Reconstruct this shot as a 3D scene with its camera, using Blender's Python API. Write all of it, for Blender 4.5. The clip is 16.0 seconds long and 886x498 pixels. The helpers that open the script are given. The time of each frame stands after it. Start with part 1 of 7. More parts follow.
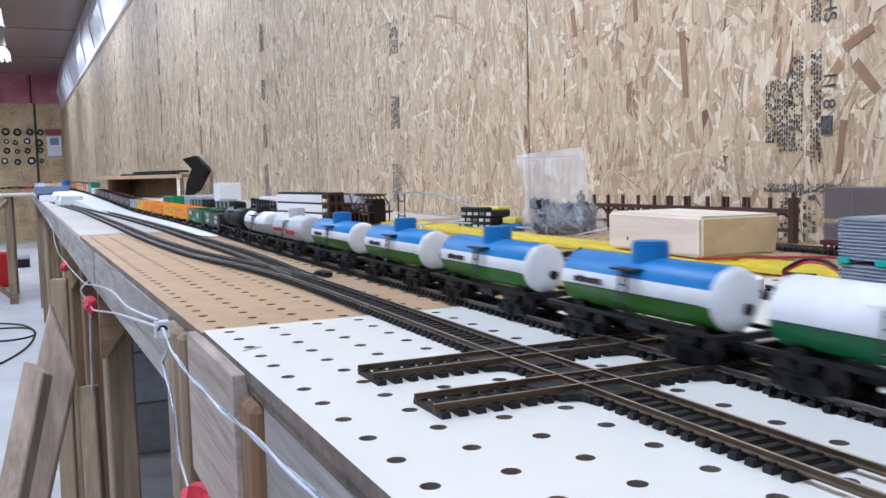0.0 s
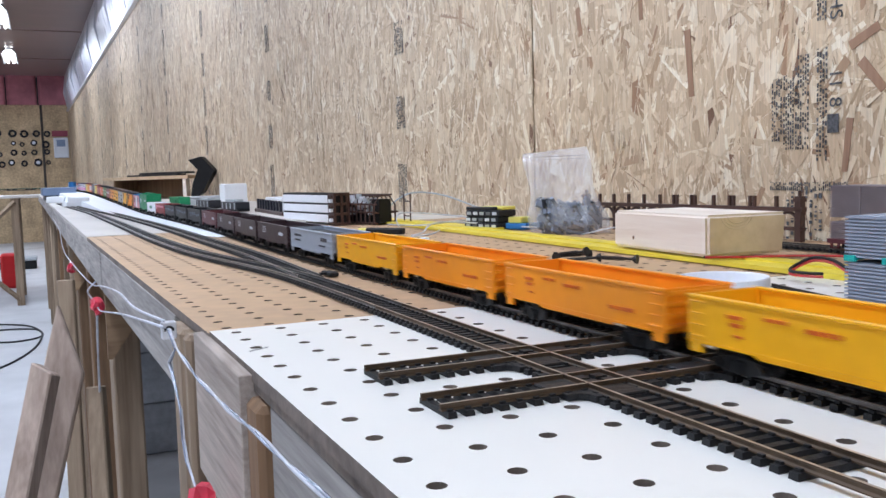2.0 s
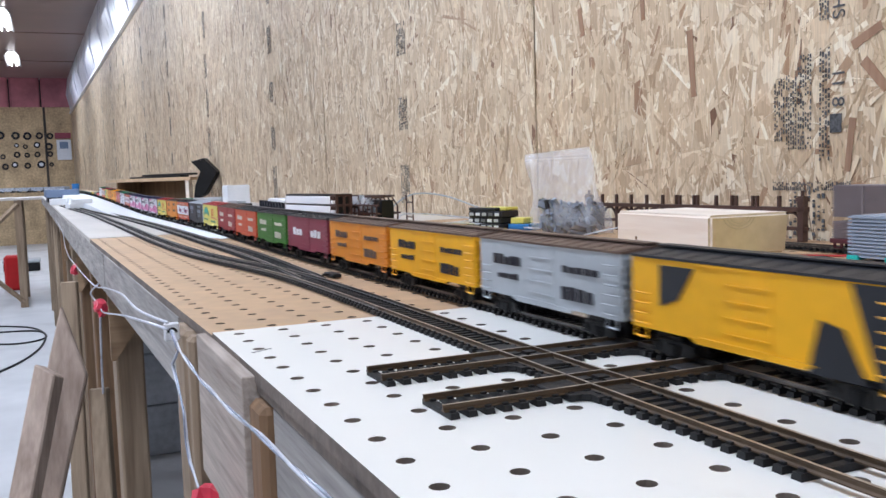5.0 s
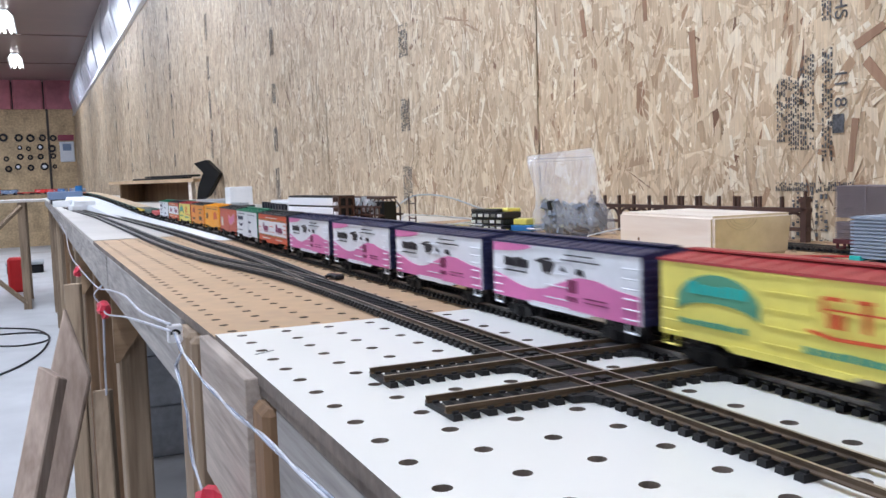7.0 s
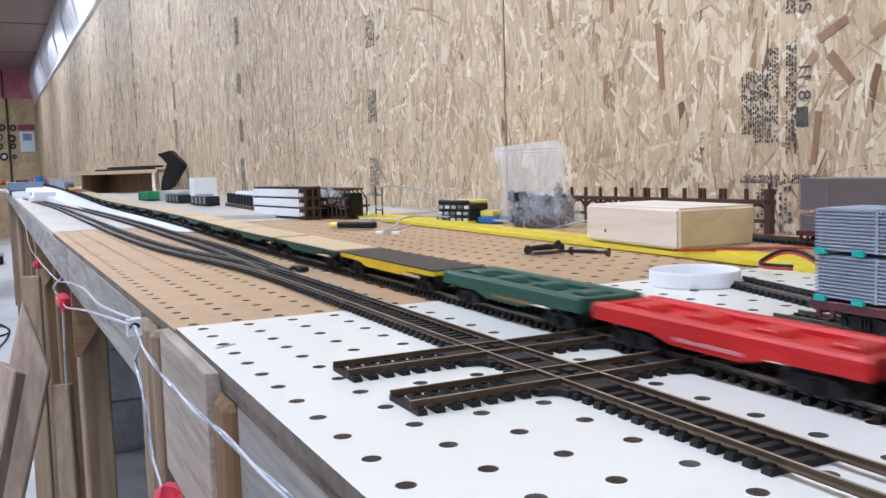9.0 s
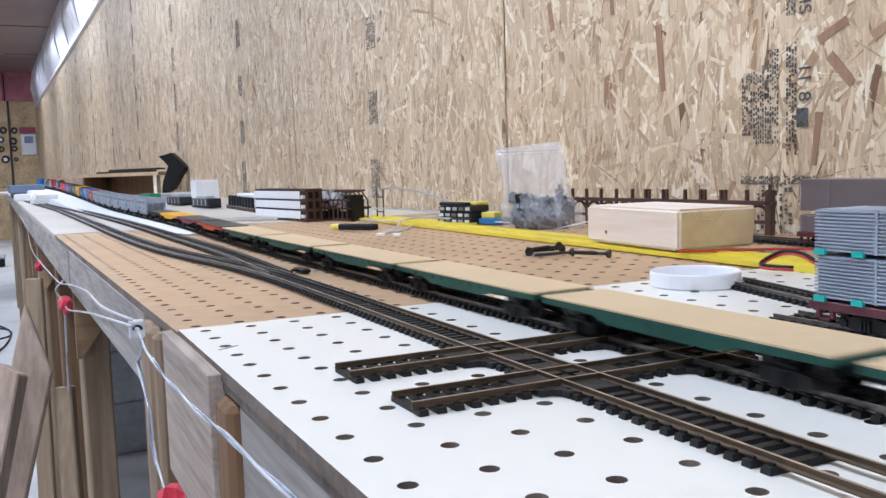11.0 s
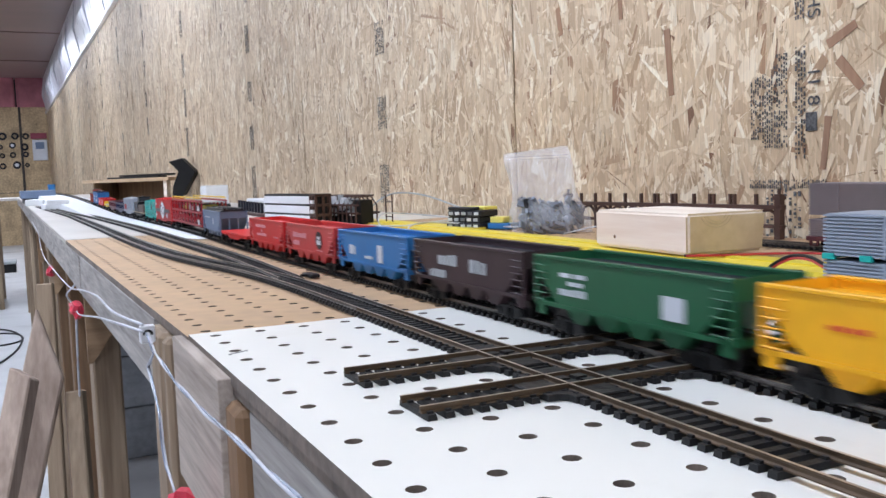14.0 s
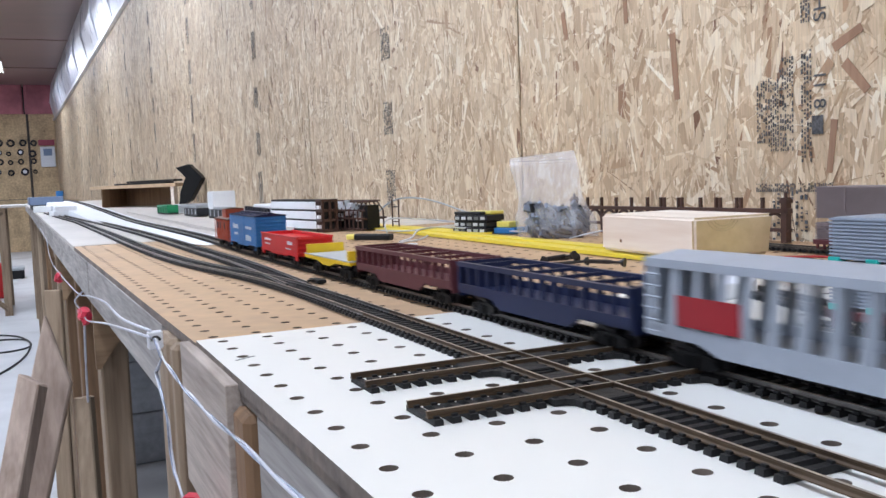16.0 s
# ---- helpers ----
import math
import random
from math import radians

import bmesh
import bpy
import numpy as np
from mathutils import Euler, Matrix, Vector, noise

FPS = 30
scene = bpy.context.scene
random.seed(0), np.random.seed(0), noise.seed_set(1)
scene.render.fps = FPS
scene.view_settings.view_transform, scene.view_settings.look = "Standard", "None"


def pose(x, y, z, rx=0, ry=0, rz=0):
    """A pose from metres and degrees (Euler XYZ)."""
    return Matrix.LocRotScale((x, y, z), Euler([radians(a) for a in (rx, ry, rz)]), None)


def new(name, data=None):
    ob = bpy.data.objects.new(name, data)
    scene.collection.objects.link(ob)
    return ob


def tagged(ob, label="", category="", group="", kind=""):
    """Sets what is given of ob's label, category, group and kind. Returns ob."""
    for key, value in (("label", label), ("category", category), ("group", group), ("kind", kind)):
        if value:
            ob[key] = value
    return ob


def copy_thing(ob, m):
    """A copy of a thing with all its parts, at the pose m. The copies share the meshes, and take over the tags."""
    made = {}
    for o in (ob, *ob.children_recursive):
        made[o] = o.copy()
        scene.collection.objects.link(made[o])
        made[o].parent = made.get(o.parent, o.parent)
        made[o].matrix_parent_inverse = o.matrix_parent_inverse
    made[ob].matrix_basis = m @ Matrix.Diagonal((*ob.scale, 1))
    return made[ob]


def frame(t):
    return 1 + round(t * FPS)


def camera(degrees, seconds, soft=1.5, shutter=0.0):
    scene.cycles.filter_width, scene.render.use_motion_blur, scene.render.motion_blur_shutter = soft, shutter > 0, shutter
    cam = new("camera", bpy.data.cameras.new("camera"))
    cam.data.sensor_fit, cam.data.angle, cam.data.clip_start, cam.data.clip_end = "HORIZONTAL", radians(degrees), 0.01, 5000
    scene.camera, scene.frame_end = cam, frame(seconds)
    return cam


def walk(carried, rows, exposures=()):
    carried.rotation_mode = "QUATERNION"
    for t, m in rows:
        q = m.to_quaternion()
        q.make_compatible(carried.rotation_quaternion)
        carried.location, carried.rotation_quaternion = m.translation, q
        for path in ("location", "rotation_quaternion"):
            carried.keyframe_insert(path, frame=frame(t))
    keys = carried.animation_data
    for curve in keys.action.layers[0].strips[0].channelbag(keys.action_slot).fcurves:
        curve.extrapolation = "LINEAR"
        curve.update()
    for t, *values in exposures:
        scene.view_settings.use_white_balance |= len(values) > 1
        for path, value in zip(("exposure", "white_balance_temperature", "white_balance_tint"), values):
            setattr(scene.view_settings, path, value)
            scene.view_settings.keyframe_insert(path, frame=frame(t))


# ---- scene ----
cam = camera(53.13, 16.0, soft=1.5, shutter=0.18)
PATH = [
    (0.0, pose(-0.0941, -0.2188, 0.0859, 85.12, 1.38, -24.61)),
    (0.5, pose(-0.0935, -0.2180, 0.0859, 85.10, 1.48, -24.51)),
    (1.0, pose(-0.0940, -0.2185, 0.0861, 85.12, 1.61, -24.44)),
    (1.5, pose(-0.0940, -0.2187, 0.0860, 85.13, 1.62, -24.34)),
    (2.0, pose(-0.0941, -0.2190, 0.0859, 85.12, 1.62, -24.25)),
    (2.5, pose(-0.0939, -0.2185, 0.0859, 85.11, 1.73, -24.25)),
    (3.0, pose(-0.0939, -0.2185, 0.0861, 85.11, 1.70, -24.34)),
    (3.5, pose(-0.0941, -0.2190, 0.0857, 85.15, 1.66, -24.34)),
    (4.0, pose(-0.0939, -0.2192, 0.0860, 85.17, 1.71, -24.27)),
    (6.5, pose(-0.0942, -0.2194, 0.0859, 85.21, 1.83, -23.89)),
    (7.0, pose(-0.0941, -0.2197, 0.0862, 85.26, 1.91, -23.92)),
    (7.5, pose(-0.0940, -0.2197, 0.0861, 85.33, 1.93, -23.94)),
    (8.0, pose(-0.0940, -0.2196, 0.0860, 85.26, 1.97, -24.04)),
    (8.5, pose(-0.0923, -0.2169, 0.0862, 84.98, 1.89, -24.90)),
    (9.0, pose(-0.0907, -0.2145, 0.0855, 84.67, 1.72, -26.02)),
    (11.5, pose(-0.0917, -0.2168, 0.0858, 84.84, 1.95, -25.87)),
    (12.0, pose(-0.0918, -0.2173, 0.0860, 84.93, 2.03, -25.65)),
    (12.5, pose(-0.0919, -0.2177, 0.0864, 85.01, 2.10, -25.51)),
    (13.0, pose(-0.0916, -0.2175, 0.0864, 85.03, 2.17, -25.48)),
    (13.5, pose(-0.0918, -0.2181, 0.0864, 85.07, 2.11, -25.41)),
    (14.0, pose(-0.0919, -0.2181, 0.0861, 85.09, 1.99, -25.37)),
    (14.5, pose(-0.0918, -0.2180, 0.0863, 85.10, 2.04, -25.35)),
    (15.0, pose(-0.0917, -0.2186, 0.0864, 85.23, 2.21, -25.22)),
    (15.5, pose(-0.0921, -0.2198, 0.0873, 85.33, 2.28, -25.05)),
    (16.0, pose(-0.0922, -0.2195, 0.0866, 85.40, 2.26, -24.96)),
]
walk(cam, PATH, exposures=[(0.0, 0.0, 6200, 10), (2.0, 0.0, 6300, 10), (4.0, 0.02, 6400, 10), (9.0, 0.04, 6450, 10), (16.0, 0.06, 6500, 10)])

# ---- world and lamps ----
world = bpy.data.worlds.new("world")
scene.world = world
world.use_nodes = True
bg = world.node_tree.nodes["Background"]
bg.inputs[0].default_value = (0.55, 0.6, 0.7, 1)
bg.inputs[1].default_value = 0.02

CEIL = 1.98
FLOOR = -0.92
LAMP_ROWS = (-0.42, -3.6, -6.8)
LAMP_YS = (-5.6, -2.3, 1.0, 4.3, 7.6, 10.9, 14.2)
LAMP_POWER = 41.5


def lamp_light(x, y):
    data = bpy.data.lights.new("tube_light", "AREA")
    data.shape, data.size, data.size_y = "RECTANGLE", 0.16, 1.2
    data.energy, data.color = LAMP_POWER, (0.722, 0.815, 1.0)
    ob = new("tube_light", data)
    ob.matrix_world = pose(x, y, CEIL - 0.13)


for lx in LAMP_ROWS:
    for ly in LAMP_YS:
        lamp_light(lx, ly)

# ---- materials ----
MATS = {}


def nodes_of(name):
    m = bpy.data.materials.new(name)
    m.use_nodes = True
    nt = m.node_tree
    return m, nt, nt.nodes["Principled BSDF"]


def ramp(nt, stops):
    r = nt.nodes.new("ShaderNodeValToRGB")
    e = r.color_ramp.elements
    while len(e) < len(stops):
        e.new(0.5)
    for el, (p, c) in zip(e, stops):
        el.position, el.color = p, (*c, 1)
    return r


def mat(name, color, rough=0.5, metal=0.0, vary=0.12, scale=40.0, bump=0.0, bump_scale=None, stretch=(1, 1, 1), island=0.0, obj=0.0,
        stain=0.0, coat=0.0, emit=None, spec=0.5):
    """A plain surface with grain at one scale and blotches at a larger one."""
    if name in MATS:
        return MATS[name]
    m, nt, b = nodes_of(name)
    co = nt.nodes.new("ShaderNodeTexCoord")
    mp = nt.nodes.new("ShaderNodeMapping")
    mp.inputs["Scale"].default_value = stretch
    nt.links.new(co.outputs["Object"], mp.inputs[0])
    n1 = nt.nodes.new("ShaderNodeTexNoise")
    n1.inputs["Scale"].default_value, n1.inputs["Detail"].default_value = scale, 5
    nt.links.new(mp.outputs[0], n1.inputs["Vector"])
    n2 = nt.nodes.new("ShaderNodeTexNoise")
    n2.inputs["Scale"].default_value, n2.inputs["Detail"].default_value = scale * 0.13, 3
    nt.links.new(mp.outputs[0], n2.inputs["Vector"])
    add = nt.nodes.new("ShaderNodeMath")
    add.operation = "MULTIPLY_ADD"
    add.inputs[1].default_value = 0.5
    nt.links.new(n2.outputs[0], add.inputs[0])
    half = nt.nodes.new("ShaderNodeMath")
    half.operation = "MULTIPLY"
    half.inputs[1].default_value = 0.5
    nt.links.new(n1.outputs[0], half.inputs[0])
    nt.links.new(half.outputs[0], add.inputs[2])
    dark = tuple(max(0.0, c * (1 - 2.2 * vary)) for c in color)
    light = tuple(min(0.95, c * (1 + 1.6 * vary)) for c in color)
    r = ramp(nt, [(0.3, dark), (0.7, light)])
    nt.links.new(add.outputs[0], r.inputs[0])
    last = r.outputs[0]
    if island or obj:
        hs = nt.nodes.new("ShaderNodeHueSaturation")
        src = nt.nodes.new("ShaderNodeNewGeometry").outputs["Random Per Island"] if island else nt.nodes.new("ShaderNodeObjectInfo").outputs["Random"]
        mr = nt.nodes.new("ShaderNodeMapRange")
        k = island or obj
        mr.inputs["To Min"].default_value, mr.inputs["To Max"].default_value = 1 - k, 1 + k
        nt.links.new(src, mr.inputs["Value"])
        nt.links.new(mr.outputs[0], hs.inputs["Value"])
        nt.links.new(last, hs.inputs["Color"])
        last = hs.outputs[0]
    if stain:
        n3 = nt.nodes.new("ShaderNodeTexNoise")
        n3.inputs["Scale"].default_value, n3.inputs["Detail"].default_value, n3.inputs["Roughness"].default_value = scale * 0.3, 8, 0.7
        nt.links.new(co.outputs["Object"], n3.inputs["Vector"])
        rr = ramp(nt, [(0.55, (0, 0, 0)), (0.75, (1, 1, 1))])
        nt.links.new(n3.outputs[0], rr.inputs[0])
        mx = nt.nodes.new("ShaderNodeMixRGB")
        mx.blend_type = "MULTIPLY"
        mx.inputs[2].default_value = (1 - stain, 1 - stain * 1.1, 1 - stain * 1.25, 1)
        nt.links.new(rr.outputs[0], mx.inputs[0])
        nt.links.new(last, mx.inputs[1])
        last = mx.outputs[0]
    nt.links.new(last, b.inputs["Base Color"])
    rg = nt.nodes.new("ShaderNodeMapRange")
    rg.inputs["To Min"].default_value, rg.inputs["To Max"].default_value = max(0.02, rough - 0.08), min(1, rough + 0.08)
    nt.links.new(n1.outputs[0], rg.inputs["Value"])
    nt.links.new(rg.outputs[0], b.inputs["Roughness"])
    b.inputs["Metallic"].default_value = metal
    b.inputs["Specular IOR Level"].default_value = spec
    b.inputs["Coat Weight"].default_value = coat
    if bump:
        bp = nt.nodes.new("ShaderNodeBump")
        bp.inputs["Strength"].default_value, bp.inputs["Distance"].default_value = bump, 0.002
        nt.links.new(n1.outputs[0], bp.inputs["Height"])
        nt.links.new(bp.outputs[0], b.inputs["Normal"])
    if emit:
        b.inputs["Emission Color"].default_value = (*emit[0], 1)
        b.inputs["Emission Strength"].default_value = emit[1]
    MATS[name] = m
    return m


def wood(name, c1, c2, along=1, scale=30.0, rough=0.75, obj=0.18, knots=0.5):
    """Sawn timber: long grain along one axis, with darker knots."""
    if name in MATS:
        return MATS[name]
    m, nt, b = nodes_of(name)
    co = nt.nodes.new("ShaderNodeTexCoord")
    mp = nt.nodes.new("ShaderNodeMapping")
    s = [1.0, 1.0, 1.0]
    s[along] = 0.06
    mp.inputs["Scale"].default_value = s
    oi = nt.nodes.new("ShaderNodeObjectInfo")
    sh = nt.nodes.new("ShaderNodeVectorMath")
    sh.operation = "MULTIPLY_ADD"
    nt.links.new(oi.outputs["Random"], sh.inputs[0])
    sh.inputs[1].default_value = (9, 7, 5)
    nt.links.new(co.outputs["Object"], sh.inputs[2])
    nt.links.new(sh.outputs[0], mp.inputs[0])
    n1 = nt.nodes.new("ShaderNodeTexNoise")
    n1.inputs["Scale"].default_value, n1.inputs["Detail"].default_value, n1.inputs["Distortion"].default_value = scale, 6, 1.2
    nt.links.new(mp.outputs[0], n1.inputs["Vector"])
    n2 = nt.nodes.new("ShaderNodeTexNoise")
    n2.inputs["Scale"].default_value, n2.inputs["Detail"].default_value = scale * 6, 4
    nt.links.new(mp.outputs[0], n2.inputs["Vector"])
    mixv = nt.nodes.new("ShaderNodeMixRGB")
    mixv.inputs[0].default_value = 0.35
    nt.links.new(n1.outputs[0], mixv.inputs[1])
    nt.links.new(n2.outputs[0], mixv.inputs[2])
    r = ramp(nt, [(0.3, c1), (0.68, c2)])
    nt.links.new(mixv.outputs[0], r.inputs[0])
    v = nt.nodes.new("ShaderNodeTexVoronoi")
    v.inputs["Scale"].default_value = 7
    mk = nt.nodes.new("ShaderNodeMapping")
    ks = [1.0, 1.0, 1.0]
    ks[along] = 0.5
    mk.inputs["Scale"].default_value = ks
    nt.links.new(sh.outputs[0], mk.inputs[0])
    nt.links.new(mk.outputs[0], v.inputs["Vector"])
    rk = ramp(nt, [(0.03, (1, 1, 1)), (0.1, (0, 0, 0))])
    nt.links.new(v.outputs["Distance"], rk.inputs[0])
    kn = nt.nodes.new("ShaderNodeMath")
    kn.operation = "MULTIPLY"
    kn.inputs[1].default_value = knots
    nt.links.new(rk.outputs[0], kn.inputs[0])
    mx = nt.nodes.new("ShaderNodeMixRGB")
    mx.inputs[2].default_value = tuple(c * 0.4 for c in c1) + (1,)
    nt.links.new(kn.outputs[0], mx.inputs[0])
    nt.links.new(r.outputs[0], mx.inputs[1])
    hs = nt.nodes.new("ShaderNodeHueSaturation")
    mr = nt.nodes.new("ShaderNodeMapRange")
    mr.inputs["To Min"].default_value, mr.inputs["To Max"].default_value = 1 - obj, 1 + obj
    nt.links.new(oi.outputs["Random"], mr.inputs["Value"])
    nt.links.new(mr.outputs[0], hs.inputs["Value"])
    nt.links.new(mx.outputs[0], hs.inputs["Color"])
    nt.links.new(hs.outputs[0], b.inputs["Base Color"])
    b.inputs["Roughness"].default_value = rough
    bp = nt.nodes.new("ShaderNodeBump")
    bp.inputs["Strength"].default_value, bp.inputs["Distance"].default_value = 0.25, 0.002
    nt.links.new(n2.outputs[0], bp.inputs["Height"])
    nt.links.new(bp.outputs[0], b.inputs["Normal"])
    MATS[name] = m
    return m


def strand_mat():
    """Wood flakes: each flake takes its own tone, with fine grain on top."""
    m, nt, b = nodes_of("osb_flakes")
    ge = nt.nodes.new("ShaderNodeNewGeometry")
    r = ramp(nt, [(0.0, (0.20, 0.10, 0.055)), (0.015, (0.40, 0.235, 0.135)), (0.06, (0.48, 0.335, 0.205)), (0.25, (0.61, 0.455, 0.295)), (0.65, (0.72, 0.565, 0.38)), (0.9, (0.82, 0.685, 0.50)), (1.0, (0.93, 0.83, 0.66))])
    r.color_ramp.interpolation = "LINEAR"
    nt.links.new(ge.outputs["Random Per Island"], r.inputs[0])
    co = nt.nodes.new("ShaderNodeTexCoord")
    mp = nt.nodes.new("ShaderNodeMapping")
    mp.inputs["Scale"].default_value = (1, 1, 0.08)
    nt.links.new(co.outputs["Object"], mp.inputs[0])
    n = nt.nodes.new("ShaderNodeTexNoise")
    n.inputs["Scale"].default_value, n.inputs["Detail"].default_value = 420, 5
    nt.links.new(mp.outputs[0], n.inputs["Vector"])
    n2 = nt.nodes.new("ShaderNodeTexNoise")
    n2.inputs["Scale"].default_value, n2.inputs["Detail"].default_value = 6, 3
    nt.links.new(co.outputs["Object"], n2.inputs["Vector"])
    mr = nt.nodes.new("ShaderNodeMapRange")
    mr.inputs["To Min"].default_value, mr.inputs["To Max"].default_value = 0.68, 1.28
    nt.links.new(n.outputs[0], mr.inputs["Value"])
    mr2 = nt.nodes.new("ShaderNodeMapRange")
    mr2.inputs["To Min"].default_value, mr2.inputs["To Max"].default_value = 0.85, 1.15
    nt.links.new(n2.outputs[0], mr2.inputs["Value"])
    mu = nt.nodes.new("ShaderNodeMath")
    mu.operation = "MULTIPLY"
    nt.links.new(mr.outputs[0], mu.inputs[0])
    nt.links.new(mr2.outputs[0], mu.inputs[1])
    hs = nt.nodes.new("ShaderNodeHueSaturation")
    nt.links.new(mu.outputs[0], hs.inputs["Value"])
    nt.links.new(r.outputs[0], hs.inputs["Color"])
    nt.links.new(hs.outputs[0], b.inputs["Base Color"])
    b.inputs["Roughness"].default_value = 0.5
    bp = nt.nodes.new("ShaderNodeBump")
    bp.inputs["Strength"].default_value, bp.inputs["Distance"].default_value = 0.3, 0.001
    nt.links.new(n.outputs[0], bp.inputs["Height"])
    nt.links.new(bp.outputs[0], b.inputs["Normal"])
    return m


def film_mat(name, clear=0.72):
    """Thin clear plastic film: mostly see-through, with a crinkled gloss."""
    m, nt, b = nodes_of(name)
    out = nt.nodes["Material Output"]
    tr = nt.nodes.new("ShaderNodeBsdfTransparent")
    gl = nt.nodes.new("ShaderNodeBsdfGlossy")
    gl.inputs["Roughness"].default_value = 0.3
    b.inputs["Base Color"].default_value = (0.8, 0.82, 0.88, 1)
    co = nt.nodes.new("ShaderNodeTexCoord")
    n = nt.nodes.new("ShaderNodeTexNoise")
    n.inputs["Scale"].default_value, n.inputs["Detail"].default_value = 24, 2
    nt.links.new(co.outputs["Object"], n.inputs["Vector"])
    bp = nt.nodes.new("ShaderNodeBump")
    bp.inputs["Strength"].default_value, bp.inputs["Distance"].default_value = 0.6, 0.004
    nt.links.new(n.outputs[0], bp.inputs["Height"])
    nt.links.new(bp.outputs[0], gl.inputs["Normal"])
    m1, m2 = nt.nodes.new("ShaderNodeMixShader"), nt.nodes.new("ShaderNodeMixShader")
    m1.inputs[0].default_value = 0.80
    nt.links.new(gl.outputs[0], m1.inputs[1])
    nt.links.new(b.outputs[0], m1.inputs[2])
    m2.inputs[0].default_value = clear
    nt.links.new(m1.outputs[0], m2.inputs[1])
    nt.links.new(tr.outputs[0], m2.inputs[2])
    nt.links.new(m2.outputs[0], out.inputs["Surface"])
    return m


OSB = strand_mat()
OSB_CORE = mat("osb_core", (0.50, 0.37, 0.22), 0.7, vary=0.25, scale=30, bump=0.3)
SEAM = mat("seam_shadow_gap", (0.06, 0.05, 0.045), 0.9)
INK = mat("stencil_ink", (0.11, 0.11, 0.115), 0.8, vary=0.5, scale=300)
WHITE_BOARD = mat("white_hardboard", (0.84, 0.83, 0.775), 0.35, vary=0.02, scale=9, stain=0.2, coat=0.15)
BROWN_BOARD = mat("brown_hardboard", (0.50, 0.33, 0.19), 0.6, vary=0.10, scale=60, stain=0.12)
PALE_BOARD = mat("pale_hardboard", (0.60, 0.56, 0.51), 0.55, vary=0.07, scale=20, stain=0.15)
BOARD_EDGE = mat("hardboard_edge", (0.20, 0.16, 0.13), 0.9, vary=0.25, scale=120, bump=0.4)
CONCRETE = mat("concrete_floor", (0.62, 0.62, 0.62), 0.6, vary=0.10, scale=4, stain=0.3, bump=0.2)
BLOCK = mat("concrete_block", (0.40, 0.42, 0.45), 0.9, vary=0.15, scale=40, bump=0.5)
CEILING = mat("ceiling_sheet", (0.22, 0.155, 0.15), 0.35, vary=0.2, scale=3, bump=0.3)
PINK = mat("pink_insulation", (0.48, 0.17, 0.21), 0.7, vary=0.2, scale=6, bump=0.5)
FILM = mat("white_film", (0.66, 0.67, 0.72), 0.3, vary=0.18, scale=5, stretch=(1, 3, 1), bump=0.6)
METAL_TRIM = mat("metal_trim", (0.72, 0.73, 0.75), 0.35, metal=0.6, vary=0.06)
PINE = wood("weathered_pine", (0.17, 0.11, 0.066), (0.42, 0.315, 0.215), along=2)
PINE_H = wood("weathered_pine_board", (0.25, 0.195, 0.155), (0.62, 0.53, 0.455), along=1, scale=60.0, knots=0.8)
GREY_H = wood("grey_pine_board", (0.15, 0.135, 0.125), (0.50, 0.465, 0.43), along=1, scale=55.0, knots=0.8)
BROWN_POST = wood("brown_pine_post", (0.11, 0.058, 0.028), (0.26, 0.15, 0.075), along=2)
FRESH = wood("fresh_pine", (0.70, 0.575, 0.465), (0.86, 0.79, 0.70), along=1, scale=30, knots=0.0)
FRESH_END = wood("fresh_pine_end", (0.50, 0.38, 0.22), (0.70, 0.57, 0.38), along=1, scale=14, knots=0.0)
PLY = wood("plywood", (0.46, 0.31, 0.18), (0.64, 0.47, 0.30), along=0, knots=0.2)
BROWN_PLY = wood("brown_plywood", (0.20, 0.12, 0.065), (0.36, 0.235, 0.135), along=0, knots=0.4)
BARK = wood("bark_flake", (0.28, 0.15, 0.09), (0.46, 0.28, 0.175), along=2)
PLANK = wood("weathered_plank", (0.26, 0.18, 0.135), (0.56, 0.435, 0.35), along=2)
FOAM = mat("white_foam", (0.86, 0.88, 0.90), 0.8, vary=0.03, scale=200, bump=0.3)
BLACK = mat("black_plastic", (0.009, 0.009, 0.010), 0.55, vary=0.2, spec=0.3)
TIE = mat("tie_plastic", (0.012, 0.0115, 0.012), 0.55, spec=0.35, vary=0.25, scale=300, bump=0.2, obj=0.3)
RAIL = mat("brass_rail", (0.088, 0.056, 0.031), 0.55, metal=0.25, vary=0.25, scale=120)
RAIL_STEEL = mat("dull_steel_rail", (0.17, 0.16, 0.15), 0.35, metal=0.8, vary=0.3, scale=60)
RAIL_TOP = mat("rail_head", (0.46, 0.39, 0.31), 0.42, metal=0.6, vary=0.35, scale=70)
# near-black colour that stands in for the shade beneath the table top
UNDER_SHADE = mat("under_table_shade", (0.02, 0.02, 0.022), 0.9)
WIRE_W = mat("white_wire", (0.56, 0.575, 0.63), 0.3, vary=0.14, scale=120)
WIRE_C = mat("clear_jacket_wire", (0.42, 0.47, 0.58), 0.2, metal=0.3, vary=0.25, scale=160)
WIRE_R = mat("red_wire", (0.5, 0.03, 0.03), 0.4, vary=0.06)
TAPE = mat("red_tape", (0.75, 0.05, 0.09), 0.3, vary=0.15, bump=0.5, scale=80)
YELLOW = mat("yellow_enamel", (0.78, 0.62, 0.05), 0.4, vary=0.06, scale=30, stain=0.15)
WHITE_P = mat("white_plastic", (0.82, 0.83, 0.86), 0.4, vary=0.02)
BROWN_P = mat("brown_plastic", (0.075, 0.035, 0.026), 0.45, vary=0.15, scale=90)
